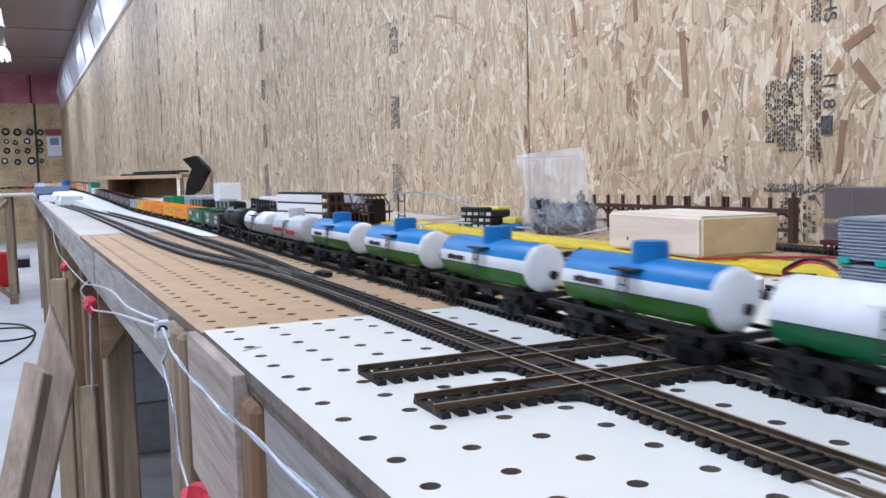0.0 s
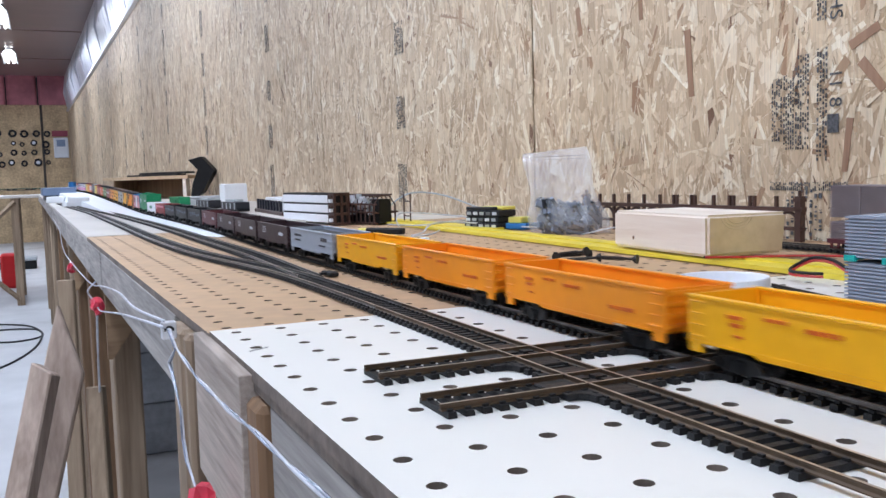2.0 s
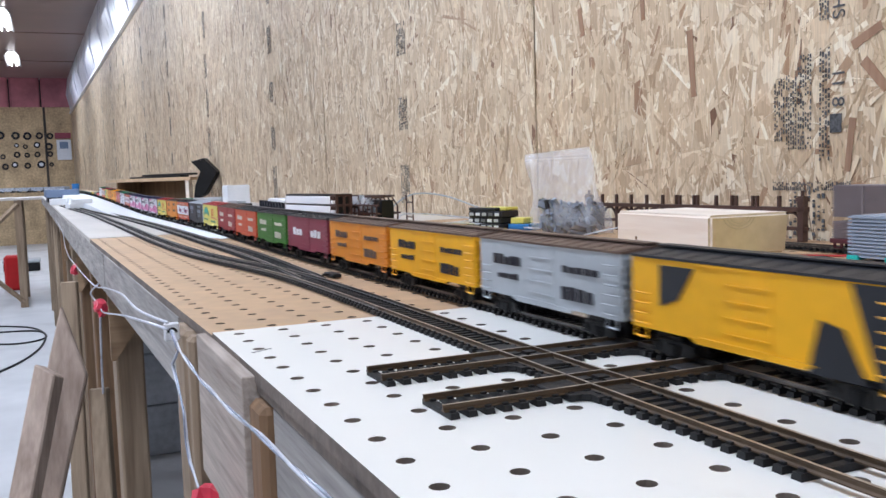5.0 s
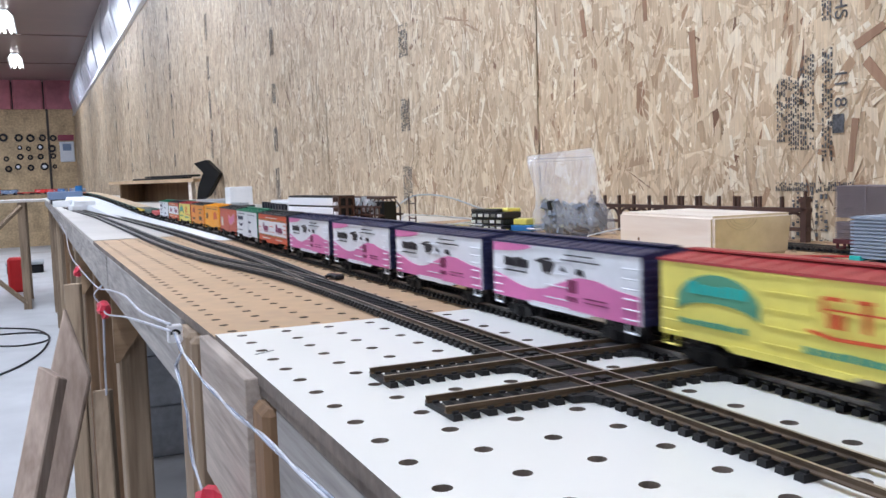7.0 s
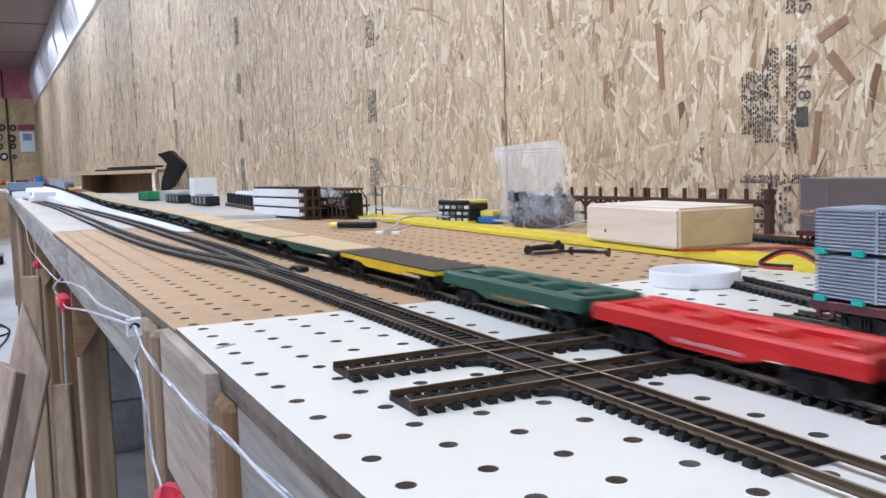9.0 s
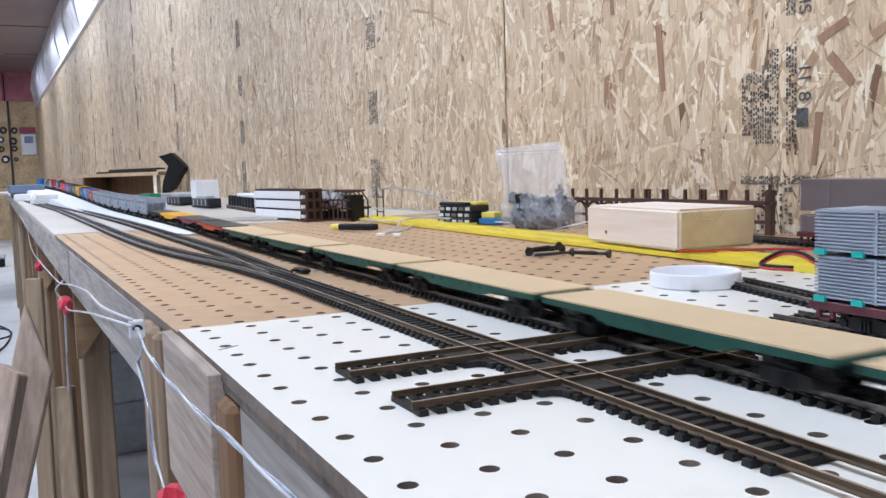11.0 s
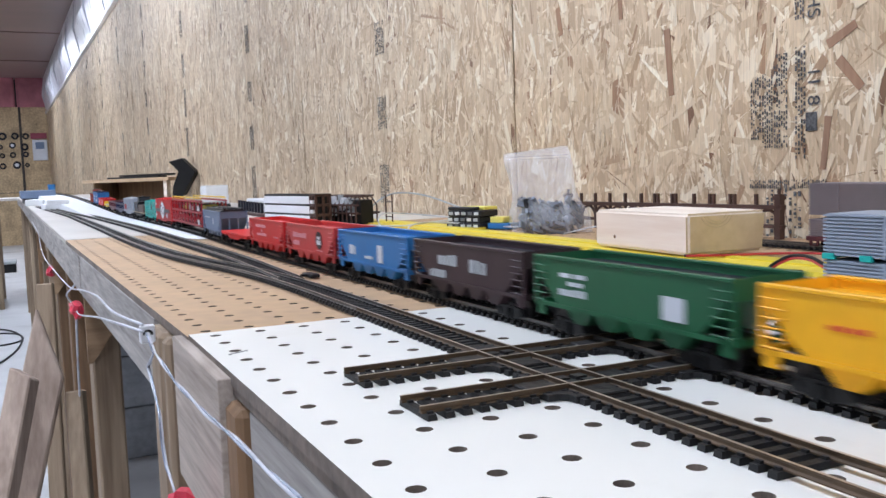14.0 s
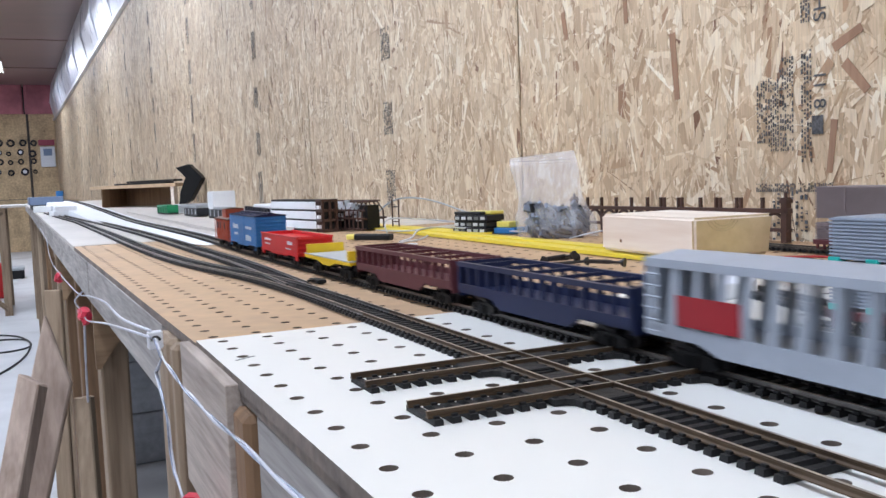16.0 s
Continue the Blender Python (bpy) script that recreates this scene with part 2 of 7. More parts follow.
STEEL_DARK = mat("black_screw_steel", (0.05, 0.045, 0.045), 0.4, metal=0.7, vary=0.2)
FILM_CLEAR = film_mat("clear_bag_film", 0.74)
TUBE = mat("tube_glow", (1, 1, 1), 0.5, emit=((0.95, 0.98, 1.0), 9.0))


# ---- building helpers ----
def box(bm, x0, x1, y0, y1, z0, z1, m=None):
    vs = [bm.verts.new((x, y, z)) for x in (x0, x1) for y in (y0, y1) for z in (z0, z1)]
    if m is not None:
        for v in vs:
            v.co = m @ v.co
    for f in ((0, 1, 3, 2), (4, 6, 7, 5), (0, 4, 5, 1), (2, 3, 7, 6), (0, 2, 6, 4), (1, 5, 7, 3)):
        bm.faces.new([vs[i] for i in f])
    return vs


def bevel(bm, w, seg=1):
    bmesh.ops.bevel(bm, geom=list(bm.edges), offset=w, segments=seg, affect="EDGES", clamp_overlap=True)


def tube(bm, pts, r, n=8, cap=True):
    """A round bar along points."""
    rings = []
    pts = [Vector(p) for p in pts]
    for i, p in enumerate(pts):
        d = (pts[min(i + 1, len(pts) - 1)] - pts[max(i - 1, 0)]).normalized()
        a = d.orthogonal().normalized() if abs(d.z) > 0.9 else d.cross(Vector((0, 0, 1))).normalized()
        c = d.cross(a)
        rings.append([bm.verts.new(p + r * (math.cos(2 * math.pi * k / n) * a + math.sin(2 * math.pi * k / n) * c)) for k in range(n)])
    for q, s in zip(rings, rings[1:]):
        for k in range(n):
            bm.faces.new((q[k], q[(k + 1) % n], s[(k + 1) % n], s[k]))
    if cap:
        bm.faces.new(rings[0][::-1])
        bm.faces.new(rings[-1])


def prism(bm, prof, axis, a0, a1):
    """A profile of 2D points drawn out along an axis ('x', 'y' or 'z')."""
    def at(u, v, a):
        return {"x": (a, u, v), "y": (u, a, v), "z": (u, v, a)}[axis]
    p0 = [bm.verts.new(at(u, v, a0)) for u, v in prof]
    p1 = [bm.verts.new(at(u, v, a1)) for u, v in prof]
    n = len(prof)
    for i in range(n):
        bm.faces.new((p0[i], p0[(i + 1) % n], p1[(i + 1) % n], p1[i]))
    bm.faces.new(p0[::-1])
    bm.faces.new(p1)


def mesh_of(bm, name, *mats, smooth=False):
    bmesh.ops.recalc_face_normals(bm, faces=list(bm.faces))
    me = bpy.data.meshes.new(name)
    bm.to_mesh(me)
    bm.free()
    for m in mats:
        me.materials.append(m)
    if smooth:
        for p in me.polygons:
            p.use_smooth = True
    return me


def part(name, bm, material, parent, label="", smooth=False):
    me = bm if isinstance(bm, bpy.types.Mesh) else mesh_of(bm, name, *(material if isinstance(material, (list, tuple)) else (material,)), smooth=smooth)
    ob = new(name, me)
    if parent is not None:
        ob.parent = parent
    if label:
        ob["label"] = label
    return ob


def thing(name, label, category, group="", kind="", at=(0, 0, 0), rz=0):
    ob = new(name)
    ob.empty_display_size = 0.02
    ob.matrix_world = pose(*at, 0, 0, rz)
    return tagged(ob, label, category, group, kind)


def boxpart(name, dims, material, parent, label="", bev=0.0):
    bm = bmesh.new()
    box(bm, *dims)
    if bev:
        bevel(bm, bev)
    return part(name, bm, material, parent, label)

# ---- room ----
WALL_X, WALL_TURN = 0.732, 1.146
END_Y, BACK_Y, LEFT_X = 17.0, -9.0, -12.0
FRONT = np.array([(-9.0, -0.0127), (0.3, -0.0127), (0.62, -0.017), (1.32, -0.034), (2.85, -0.056), (5.9, -0.095), (8.6, -0.14)])


def front_x(y):
    return float(np.interp(y, FRONT[:, 0], FRONT[:, 1]))


bm = bmesh.new()
box(bm, LEFT_X, 1.6, BACK_Y, END_Y + 0.2, FLOOR - 0.1, FLOOR)
tagged(part("floor", bm, CONCRETE, None), "pale grey worn concrete floor slab", "floor", kind="structure")
bm = bmesh.new()
box(bm, LEFT_X, 1.6, BACK_Y, END_Y + 0.2, CEIL, CEIL + 0.1)
for i in range(9):
    y = -7 + i * 2.7
    box(bm, LEFT_X, 1.0, y, y + 0.06, CEIL - 0.012, CEIL)
tagged(part("ceiling", bm, CEILING, None), "reddish brown plastic-covered ceiling", "ceiling", kind="structure")
bm = bmesh.new()
box(bm, LEFT_X - 0.2, LEFT_X, BACK_Y, END_Y + 0.2, FLOOR, CEIL)
tagged(part("wall_west", bm, OSB_CORE, None), "strand board wall", "wall", kind="structure")
bm = bmesh.new()
box(bm, LEFT_X, 1.6, BACK_Y - 0.2, BACK_Y, FLOOR, CEIL)
tagged(part("wall_south", bm, OSB_CORE, None), "strand board wall", "wall", kind="structure")

wall_n = thing("wall_north", "brown strand board end wall with pink insulation above", "wall", kind="structure", at=(0, END_Y, 0))
boxpart("panelling", (LEFT_X, 1.2, 0, 0.15, FLOOR, 1.48), OSB_CORE, wall_n)
bm = bmesh.new()
for i in range(26):
    x = 0.9 - i * 0.5
    prism(bm, [(x, -0.03), (x - 0.02, -0.07), (x - 0.44, -0.08), (x - 0.48, -0.03), (x - 0.48, 0.1), (x, 0.1)], "z", 1.48, CEIL)
part("insulation_batt", bm, PINK, wall_n, "pink insulation band under plastic")
for x in (-0.05, -1.27, -2.49):
    boxpart("batten", (x - 0.02, x + 0.02, -0.02, 0, FLOOR, 1.48), SEAM, wall_n)

# the long strand board wall, each sheet 1.22 m wide
wall_e = thing("wall_east", "strand board wall of upright sheets with stencilled marks", "wall", kind="structure", at=(WALL_X, 0, 0), rz=WALL_TURN)
boxpart("stud_wall", (0.016, 0.16, -9.5, 17.3, FLOOR, CEIL), OSB_CORE, wall_e)


def flakes(y0, y1, z0, z1, n, seed):
    """Wood flakes pressed into a sheet: thin slips at many angles, mostly upright."""
    r = np.random.RandomState(seed)
    ln = r.uniform(0.03, 0.15, n) * r.uniform(0.45, 1.0, n)
    wd = np.where(r.rand(n) < 0.3, r.uniform(0.012, 0.040, n), r.uniform(0.0015, 0.012, n)) * r.uniform(0.5, 1.0, n)
    tilt = r.normal(0, 0.00042, (n, 3))
    ang = np.where(r.rand(n) < 0.66, r.normal(0, 0.34, n), r.uniform(-1.5, 1.5, n))
    cy = r.uniform(y0, y1, n)
    cz = r.uniform(z0, z1, n)
    off = -r.uniform(0.0008, 0.0019, n) - np.where(wd < 0.012, 0.0003, 0.0)
    skew = r.uniform(-0.35, 0.35, (n, 4))
    u = np.stack([-np.sin(ang), np.cos(ang)], 1)
    v = np.stack([np.cos(ang), np.sin(ang)], 1)
    pts = np.zeros((n, 6, 3))
    for k, (a, c) in enumerate(((-0.5, -0.5), (-0.5, 0.5), (0.1, 0.56), (0.5, 0.4), (0.5, -0.5), (-0.1, -0.55))):
        q = np.stack([cy, cz], 1) + (ln * (a + 0.25 * skew[:, k % 4] * wd / ln * 2))[:, None] * u + (wd * (c + 0.3 * skew[:, (k + 1) % 4]))[:, None] * v
        pts[:, k, 0], pts[:, k, 1], pts[:, k, 2] = off + tilt[:, 0] * a * 2 + tilt[:, 1] * c * 1.2, np.clip(q[:, 0], y0, y1), np.clip(q[:, 1], z0, z1)
    faces = (np.arange(n * 6).reshape(n, 6)).tolist()
    me = bpy.data.meshes.new("flakes")
    me.from_pydata(pts.reshape(-1, 3).tolist(), [], faces)
    me.materials.append(OSB)
    return me


TOP = 1.38
STENCILS = []
for i in range(-6, 14):
    y0, y1 = 1.16 + 1.22 * (i - 1) + 0.0023, 1.16 + 1.22 * i - 0.0023
    panel = boxpart("panel", (0, 0.012, y0, y1, -0.012, TOP), OSB_CORE, wall_e)
    n = {-1: 3000, 0: 26000, 1: 20000, 2: 14000, 3: 10000, 4: 8000, 5: 7000}.get(i, 800 if i < 0 else 4000)
    tagged(part("flakes", flakes(y0, y1, -0.012, TOP, n, 30 + i), None, panel), kind="stuff")
    # nail line and stencilled print down the middle of each sheet, unreadable
    if i >= 0:
        r = np.random.RandomState(70 + i)
        bm = bmesh.new()
        c = (y0 + y1) / 2

        def bars(ya, yb, za, zb, cols, fill):
            for k in range(cols):
                u0 = ya + (yb - ya) * k / cols
                u1 = ya + (yb - ya) * (k + 0.62) / cols
                z = za
                while z < zb:
                    h = r.uniform(0.0015, 0.006)
                    if r.rand() < fill:
                        box(bm, -0.0036, -0.0031, u0, u1 - r.uniform(0, 0.4) * (u1 - u0), z, min(z + h, zb))
                    z += h + r.uniform(0.001, 0.0035)
        if i == 0:
            bars(0.590, 0.607, 0.113, 0.187, 5, 0.8)
            bars(0.572, 0.589, 0.1026, 0.190, 5, 0.85)
            bars(0.550, 0.571, 0.102, 0.211, 6, 0.8)
            bars(0.524, 0.540, 0.088, 0.215, 4, 0.85)
            bars(0.492, 0.609, 0.054, 0.064, 40, 0.9)
            bars(0.526, 0.540, 0.246, 0.34, 4, 0.85)
            for tx, tz, ts in (("HS", 0.258, 0.024), ("1", 0.1845, 0.024), ("1", 0.1735, 0.024), ("8", 0.153, 0.024)):
                STENCILS.append((tx, ts, panel, (-0.0034, 0.513, tz)))
            box(bm, -0.0036, -0.0031, 0.5076, 0.5232, 0.119, 0.140)
            for z in np.arange(-0.01, 0.05, 0.011):
                bars(0.530, 0.585, z, z + 0.009, 8, 0.55)
        else:
            for z in np.arange(0.02, 1.3, 0.17 + 0.03 * r.rand()):
                bars(c - 0.03, c + 0.025, z, z + 0.10 * r.uniform(0.6, 1.4), 6, 0.85)
        part("stencil_print", bm, INK, panel, "faded black stencil print")
        if i == 0:
            for ya, za, yb, zb, w in ((0.494, 0.212, 0.458, 0.230, 0.011), (0.480, 0.195, 0.450, 0.162, 0.012), (0.493, 0.134, 0.4995, 0.075, 0.009), (0.757, 0.270, 0.748, 0.18, 0.012), (0.86, 0.36, 0.855, 0.30, 0.010), (1.01, 0.30, 1.02, 0.345, 0.012)):
                d = Vector((yb - ya, zb - za)).normalized() * w / 2
                prism_pts = [(-0.0029, ya - d.y, za + d.x), (-0.0029, ya + d.y, za - d.x), (-0.0029, yb + d.y * 0.7, zb - d.x * 0.7), (-0.0029, yb - d.y, zb + d.x)]
                bk = bmesh.new()
                lo = [bk.verts.new((-0.0022, q[1], q[2])) for q in prism_pts]
                hi = [bk.verts.new(q) for q in prism_pts]
                bk.faces.new(hi)
                for k in range(4):
                    bk.faces.new((lo[k], lo[(k + 1) % 4], hi[(k + 1) % 4], hi[k]))
                part("bark_flake", bk, BARK, panel, "reddish brown bark flake")
bm = bmesh.new()
for i in range(-6, 14):
    y = 1.16 + 1.22 * (i - 1)
    box(bm, 0.011, 0.0155, y - 0.003, y + 0.003, -0.012, TOP)
part("joint", bm, SEAM, wall_e, "dark joint between sheets")
bm = bmesh.new()
prism(bm, [(-0.002, TOP - 0.02), (-0.03, TOP - 0.015), (-0.03, TOP + 0.015), (-0.002, TOP + 0.02), (0.012, TOP + 0.02), (0.012, TOP)], "y", -9.3, 17)
part("trim", bm, METAL_TRIM, wall_e, "pale metal conduit strip")
bm = bmesh.new()
for k in range(44):
    y = -9 + k * 0.6
    prism(bm, [(-0.004, TOP + 0.02), (-0.05 - 0.02 * (k % 2), TOP + 0.3), (-0.03, CEIL), (0.016, CEIL), (0.016, TOP + 0.02)], "y", y, y + 0.585)
part("film_band", bm, FILM, wall_e, "wrinkled white plastic film over insulation")
# low block wall beneath
bm = bmesh.new()
box(bm, -0.19, 0.19, 0, 0.02, -0.19, 0.0)
bevel(bm, 0.004)
for v in bm.verts:
    v.co = Vector((v.co.y - 0.012, v.co.x, v.co.z))
block_me = mesh_of(bm, "block", BLOCK)
for row in range(5):
    for k in range(30):
        ob = new("concrete_block", block_me)
        ob.parent = wall_e
        ob.location = (0, -1.5 + 0.4 * k + (0.2 if row % 2 else 0), -0.015 - 0.2 * row)

pier = thing("block_pier", "grey concrete block pier under the table", "block wall", at=(0.09, 3.15, 0))
bm = bmesh.new()
box(bm, 0, 0.39, 0, 0.19, 0, 0.187)
bevel(bm, 0.004)
pier_me = mesh_of(bm, "block", BLOCK)
for row in range(4):
    for k in range(2):
        ob = new("concrete_block", pier_me)
        ob.parent = pier
        ob.location = (-0.1 * (row % 2) + 0.4 * k, 0, FLOOR + 0.002 + 0.191 * row)

# shop lights
def shop_light(x, y):
    t = thing("shop_light", "white twin-tube shop light on the ceiling, lit", "ceiling light", "shop lights", at=(x, y, CEIL))
    bm = bmesh.new()
    prism(bm, [(-0.1, -0.07), (-0.04, 0), (0.04, 0), (0.1, -0.07), (0.09, -0.07), (0.035, -0.01), (-0.035, -0.01), (-0.09, -0.07)], "y", -0.62, 0.62)
    part("reflector", bm, WHITE_P, t)
    for dx in (-0.035, 0.035):
        bm = bmesh.new()
        tube(bm, [(dx, -0.6, -0.05), (dx, 0.6, -0.05)], 0.013, 10)
        part("tube", bm, TUBE, t, "glowing tube")
    return t


lamp = shop_light(LAMP_ROWS[0], LAMP_YS[0])
for lx in LAMP_ROWS:
    for ly in LAMP_YS:
        if (lx, ly) != (LAMP_ROWS[0], LAMP_YS[0]):
            copy_thing(lamp, pose(lx, ly, CEIL))

# ---- the layout table ----
table = thing("layout_table", "long timber-framed layout table topped with pegboard sheets", "table", kind="structure")


def pegboard(name, nx, k0, k1, m_top, thick=0.006):
    """A hardboard sheet with a 6.5 mm hole every inch, cut right through."""
    P = 0.0254
    vs, fs, mi = [], [], []
    R, N = 0.0031, 12
    for i in range(nx):
        for k in range(k0, k1):
            cx, cy = i * P, k * P
            b0 = len(vs)
            for z in (0.0, -thick):
                for j in range(N):
                    a = 2 * math.pi * j / N
                    vs.append((cx + R * math.cos(a), cy + R * math.sin(a), z))
            for j in range(N):
                a = 2 * math.pi * j / N
                s = (P / 2) / max(abs(math.cos(a)), abs(math.sin(a)))
                vs.append((cx + s * math.cos(a), cy + s * math.sin(a), 0.0))
            for a in (45, 135, 225, 315):
                vs.append((cx + P / 2 * (1 if a in (45, 315) else -1), cy + P / 2 * (1 if a < 180 else -1), 0.0))
            for j in range(N):
                j2 = (j + 1) % N
                fs.append((b0 + j, b0 + j2, b0 + N + j2, b0 + N + j))
                mi.append(1)
                outer = [b0 + 2 * N + j, b0 + 2 * N + j2]
                for c, ja in enumerate((1, 4, 7, 10)):
                    if j == ja:
                        outer.insert(1, b0 + 3 * N + c)
                fs.append((b0 + j, *outer, b0 + j2))
                mi.append(0)
    x0, x1, y0, y1 = -P / 2, (nx - 0.5) * P, (k0 - 0.5) * P, (k1 - 0.5) * P
    b0 = len(vs)
    vs += [(x0, y0, 0), (x1, y0, 0), (x1, y1, 0), (x0, y1, 0), (x0, y0, -thick), (x1, y0, -thick), (x1, y1, -thick), (x0, y1, -thick)]
    for a, c in ((0, 1), (1, 2), (2, 3), (3, 0)):
        fs.append((b0 + a, b0 + a + 4, b0 + c + 4, b0 + c))
        mi.append(1)
    me = bpy.data.meshes.new(name)
    me.from_pydata(vs, [], fs)
    me.materials.append(m_top)
    me.materials.append(BOARD_EDGE)
    for p, q in zip(me.polygons, mi):
        p.material_index = q
    bm = bmesh.new()
    bm.from_mesh(me)
    bmesh.ops.remove_doubles(bm, verts=list(bm.verts), dist=0.00002)
    bm.to_mesh(me)
    bm.free()
    return me


part("pegboard", pegboard("pegboard", 28, -6, 12, WHITE_BOARD), None, table, "white-faced pegboard sheet")
b = part("pegboard", pegboard("pegboard", 28, 0, 41, BROWN_BOARD), None, table, "bare brown pegboard sheet")
b.matrix_local = pose(-0.0008, 0.3048, -0.0012, 0, 0, 1.15)
bm = bmesh.new()
box(bm, -0.0127, 0.70, -8.6, -6.5 * 0.0254, -0.006, 0)
part("pegboard", bm, WHITE_BOARD, table, "white-faced board sheet")
def slab(name, corners, z0, z1, m, parent, label=""):
    """A flat board with four plan corners."""
    bm = bmesh.new()
    lo, hi = [bm.verts.new((x, y, z0)) for x, y in corners], [bm.verts.new((x, y, z1)) for x, y in corners]
    bm.faces.new(lo[::-1])
    bm.faces.new(hi)
    for k in range(4):
        bm.faces.new((lo[k], lo[(k + 1) % 4], hi[(k + 1) % 4], hi[k]))
    return part(name, bm, m, parent, label)


for y0, y1 in ((1.346, 2.54), (2.545, 4.9), (4.905, 7.3), (7.305, 9.2)):
    slab("top_board", ((front_x(y0), y0), (0.715 - 0.02 * y0, y0), (0.715 - 0.02 * y1, y1), (front_x(y1), y1)), -0.007, -0.001, PALE_BOARD, table, "pale bare board sheet")
# added sheets below the boards: their dark colour gives the holes their shade
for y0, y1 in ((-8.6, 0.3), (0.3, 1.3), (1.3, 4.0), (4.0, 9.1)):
    slab("shade_sheet", ((front_x(y0) + 0.03, y0), (0.70 - 0.02 * y0, y0), (0.70 - 0.02 * y1, y1), (front_x(y1) + 0.03, y1)), -0.034, -0.030, UNDER_SHADE, table, "near-black sheet standing in for the shade under the boards")
# cross benches at both ends of the room, which carry the line onward
for yb in (7.95, -7.25):
    bench = thing("cross_bench", "timber bench with braced legs along the end of the room", "table", at=(0, yb, 0))
    boxpart("top", (-10.9, front_x(yb) - 0.002, 0, 0.9, -0.02, -0.001), PALE_BOARD, bench)
    for k in range(12):
        x = -0.35 - k * 0.9
        for yy in (0.02, 0.8):
            boxpart("leg", (x, x + 0.06, yy, yy + 0.038, FLOOR, -0.02), PINE, bench)
        bm = bmesh.new()
        tube(bm, [(x + 0.03, 0.01, FLOOR + 0.05), (x - 0.8, 0.01, -0.05)], 0.02, 4)
        part("brace", bm, PINE, bench)
        bm = bmesh.new()
        tube(bm, [(x - 0.82, 0.0, FLOOR + 0.05), (x + 0.03, 0.0, -0.05)], 0.02, 4)
        part("brace", bm, PINE, bench)

# front boards, posts and legs
def front_board(y0, y1, z0, z1, m, dx=-0.002, th=0.019):
    bm = bmesh.new()
    xa, xb = front_x(y0) + 0.004 + dx, front_x(y1) + 0.004 + dx
    vs = [bm.verts.new(c) for c in ((xa, y0, z0), (xa, y0, z1), (xa + th, y0, z1), (xa + th, y0, z0), (xb, y1, z0), (xb, y1, z1), (xb + th, y1, z1), (xb + th, y1, z0))]
    for f in ((0, 1, 2, 3), (7, 6, 5, 4), (0, 4, 5, 1), (1, 5, 6, 2), (2, 6, 7, 3), (3, 7, 4, 0)):
        bm.faces.new([vs[i] for i in f])
    bevel(bm, 0.0005)
    return part("front_board", bm, m, table)


front_board(-4.0, 0.150, -0.1, -0.011, GREY_H, dx=-0.003)
front_board(0.180, 0.312, -0.085, -0.003, PINE_H, dx=-0.010, th=0.010)
front_board(0.415, 1.05, -0.060, -0.007, GREY_H, dx=-0.006)
for y0, y1 in ((1.07, 2.2), (2.23, 3.4), (3.43, 4.6), (4.63, 5.9), (5.93, 7.2), (7.23, 8.5)):
    front_board(y0, y1, -0.060, -0.008, GREY_H, dx=-0.006, th=0.010)
bm = bmesh.new()
box(bm, -0.012, 0.02, -4.0, 0.30, -0.0105, -0.0062)
part("edge_strip", bm, BOARD_EDGE, table, "rough dark board edge")


def leg(y, w=0.038, d=0.089, m=PINE, dx=0.0, z1=-0.008, z0=None):
    x = front_x(y) + 0.014 + dx
    return boxpart("leg", (x, x + d, y, y + w, FLOOR if z0 is None else z0, z1), m, table, bev=0.003)


leg(0.153, 0.025, 0.07, BROWN_POST, dx=-0.0180, z1=-0.012)
leg(0.328, 0.016, 0.02, PINE, dx=-0.022)
leg(0.352, 0.045, 0.02, PINE, dx=-0.022)
for y, m in ((1.10, PINE), (1.55, BROWN_POST), (2.0, BROWN_POST), (2.45, PINE), (2.95, PINE), (3.5, BROWN_POST), (4.2, PINE), (5.0, PINE), (5.8, PINE), (6.7, PINE), (7.6, PINE)):
    leg(y, 0.089, 0.038, m, dx=-0.0045)
for y in (0.4, 1.6, 2.8, 4.0, 5.2, 6.4, 7.6, -0.8, -2.0, -3.2):
    boxpart("back_leg", (0.54 - 0.02 * y, 0.628 - 0.02 * y, y, y + 0.038, FLOOR, -0.03), PINE, table, bev=0.003)
for y in (1.10, 2.0, 2.95):
    bm = bmesh.new()
    x = front_x(y) + 0.003
    prism(bm, [(x, -0.02), (x + 0.036, -0.02), (x + 0.036, -0.118), (x + 0.006, -0.160), (x, -0.160)], "y", y - 0.014, y - 0.0005)
    gusset = part("gusset", bm, BROWN_PLY, table, "plywood corner gusset")
    bm = bmesh.new()
    tube(bm, [(x + 0.014, y - 0.0155, -0.070), (x + 0.014, y - 0.0138, -0.070)], 0.0032, 10)
    part("bolt", bm, BLACK, gusset, "dark bolt head")
for y in (0.5, 1.7, 2.9, 4.1, 5.3, 6.5):
    boxpart("cross_rail", (front_x(y) + 0.02, 0.6, y, y + 0.038, -0.12, -0.031), PINE_H, table, bev=0.002)

# ---- tracks ----
GAUGE, TIE_TOP, RAIL_Z = 0.0165, 0.0022, 0.0048
MAIN = np.array([(-9, .1645, 0), (-0.6, .1645, 0), (-0.1, .1645, 0), (0.3, .164, 0), (0.5, .162, 0), (0.7, .160, 0), (0.89, .160, 0), (1.1, .165, .0005), (1.3, .168, .001), (1.6, .166, .001), (2.0, .160, .001),
                 (2.3, .155, .002), (2.6, .151, .006), (3.05, .143, .015), (3.67, .133, .0255), (4.16, .124, .0325), (4.8, .113, .038), (5.44, .101, .040), (8.0, .055, .041)])


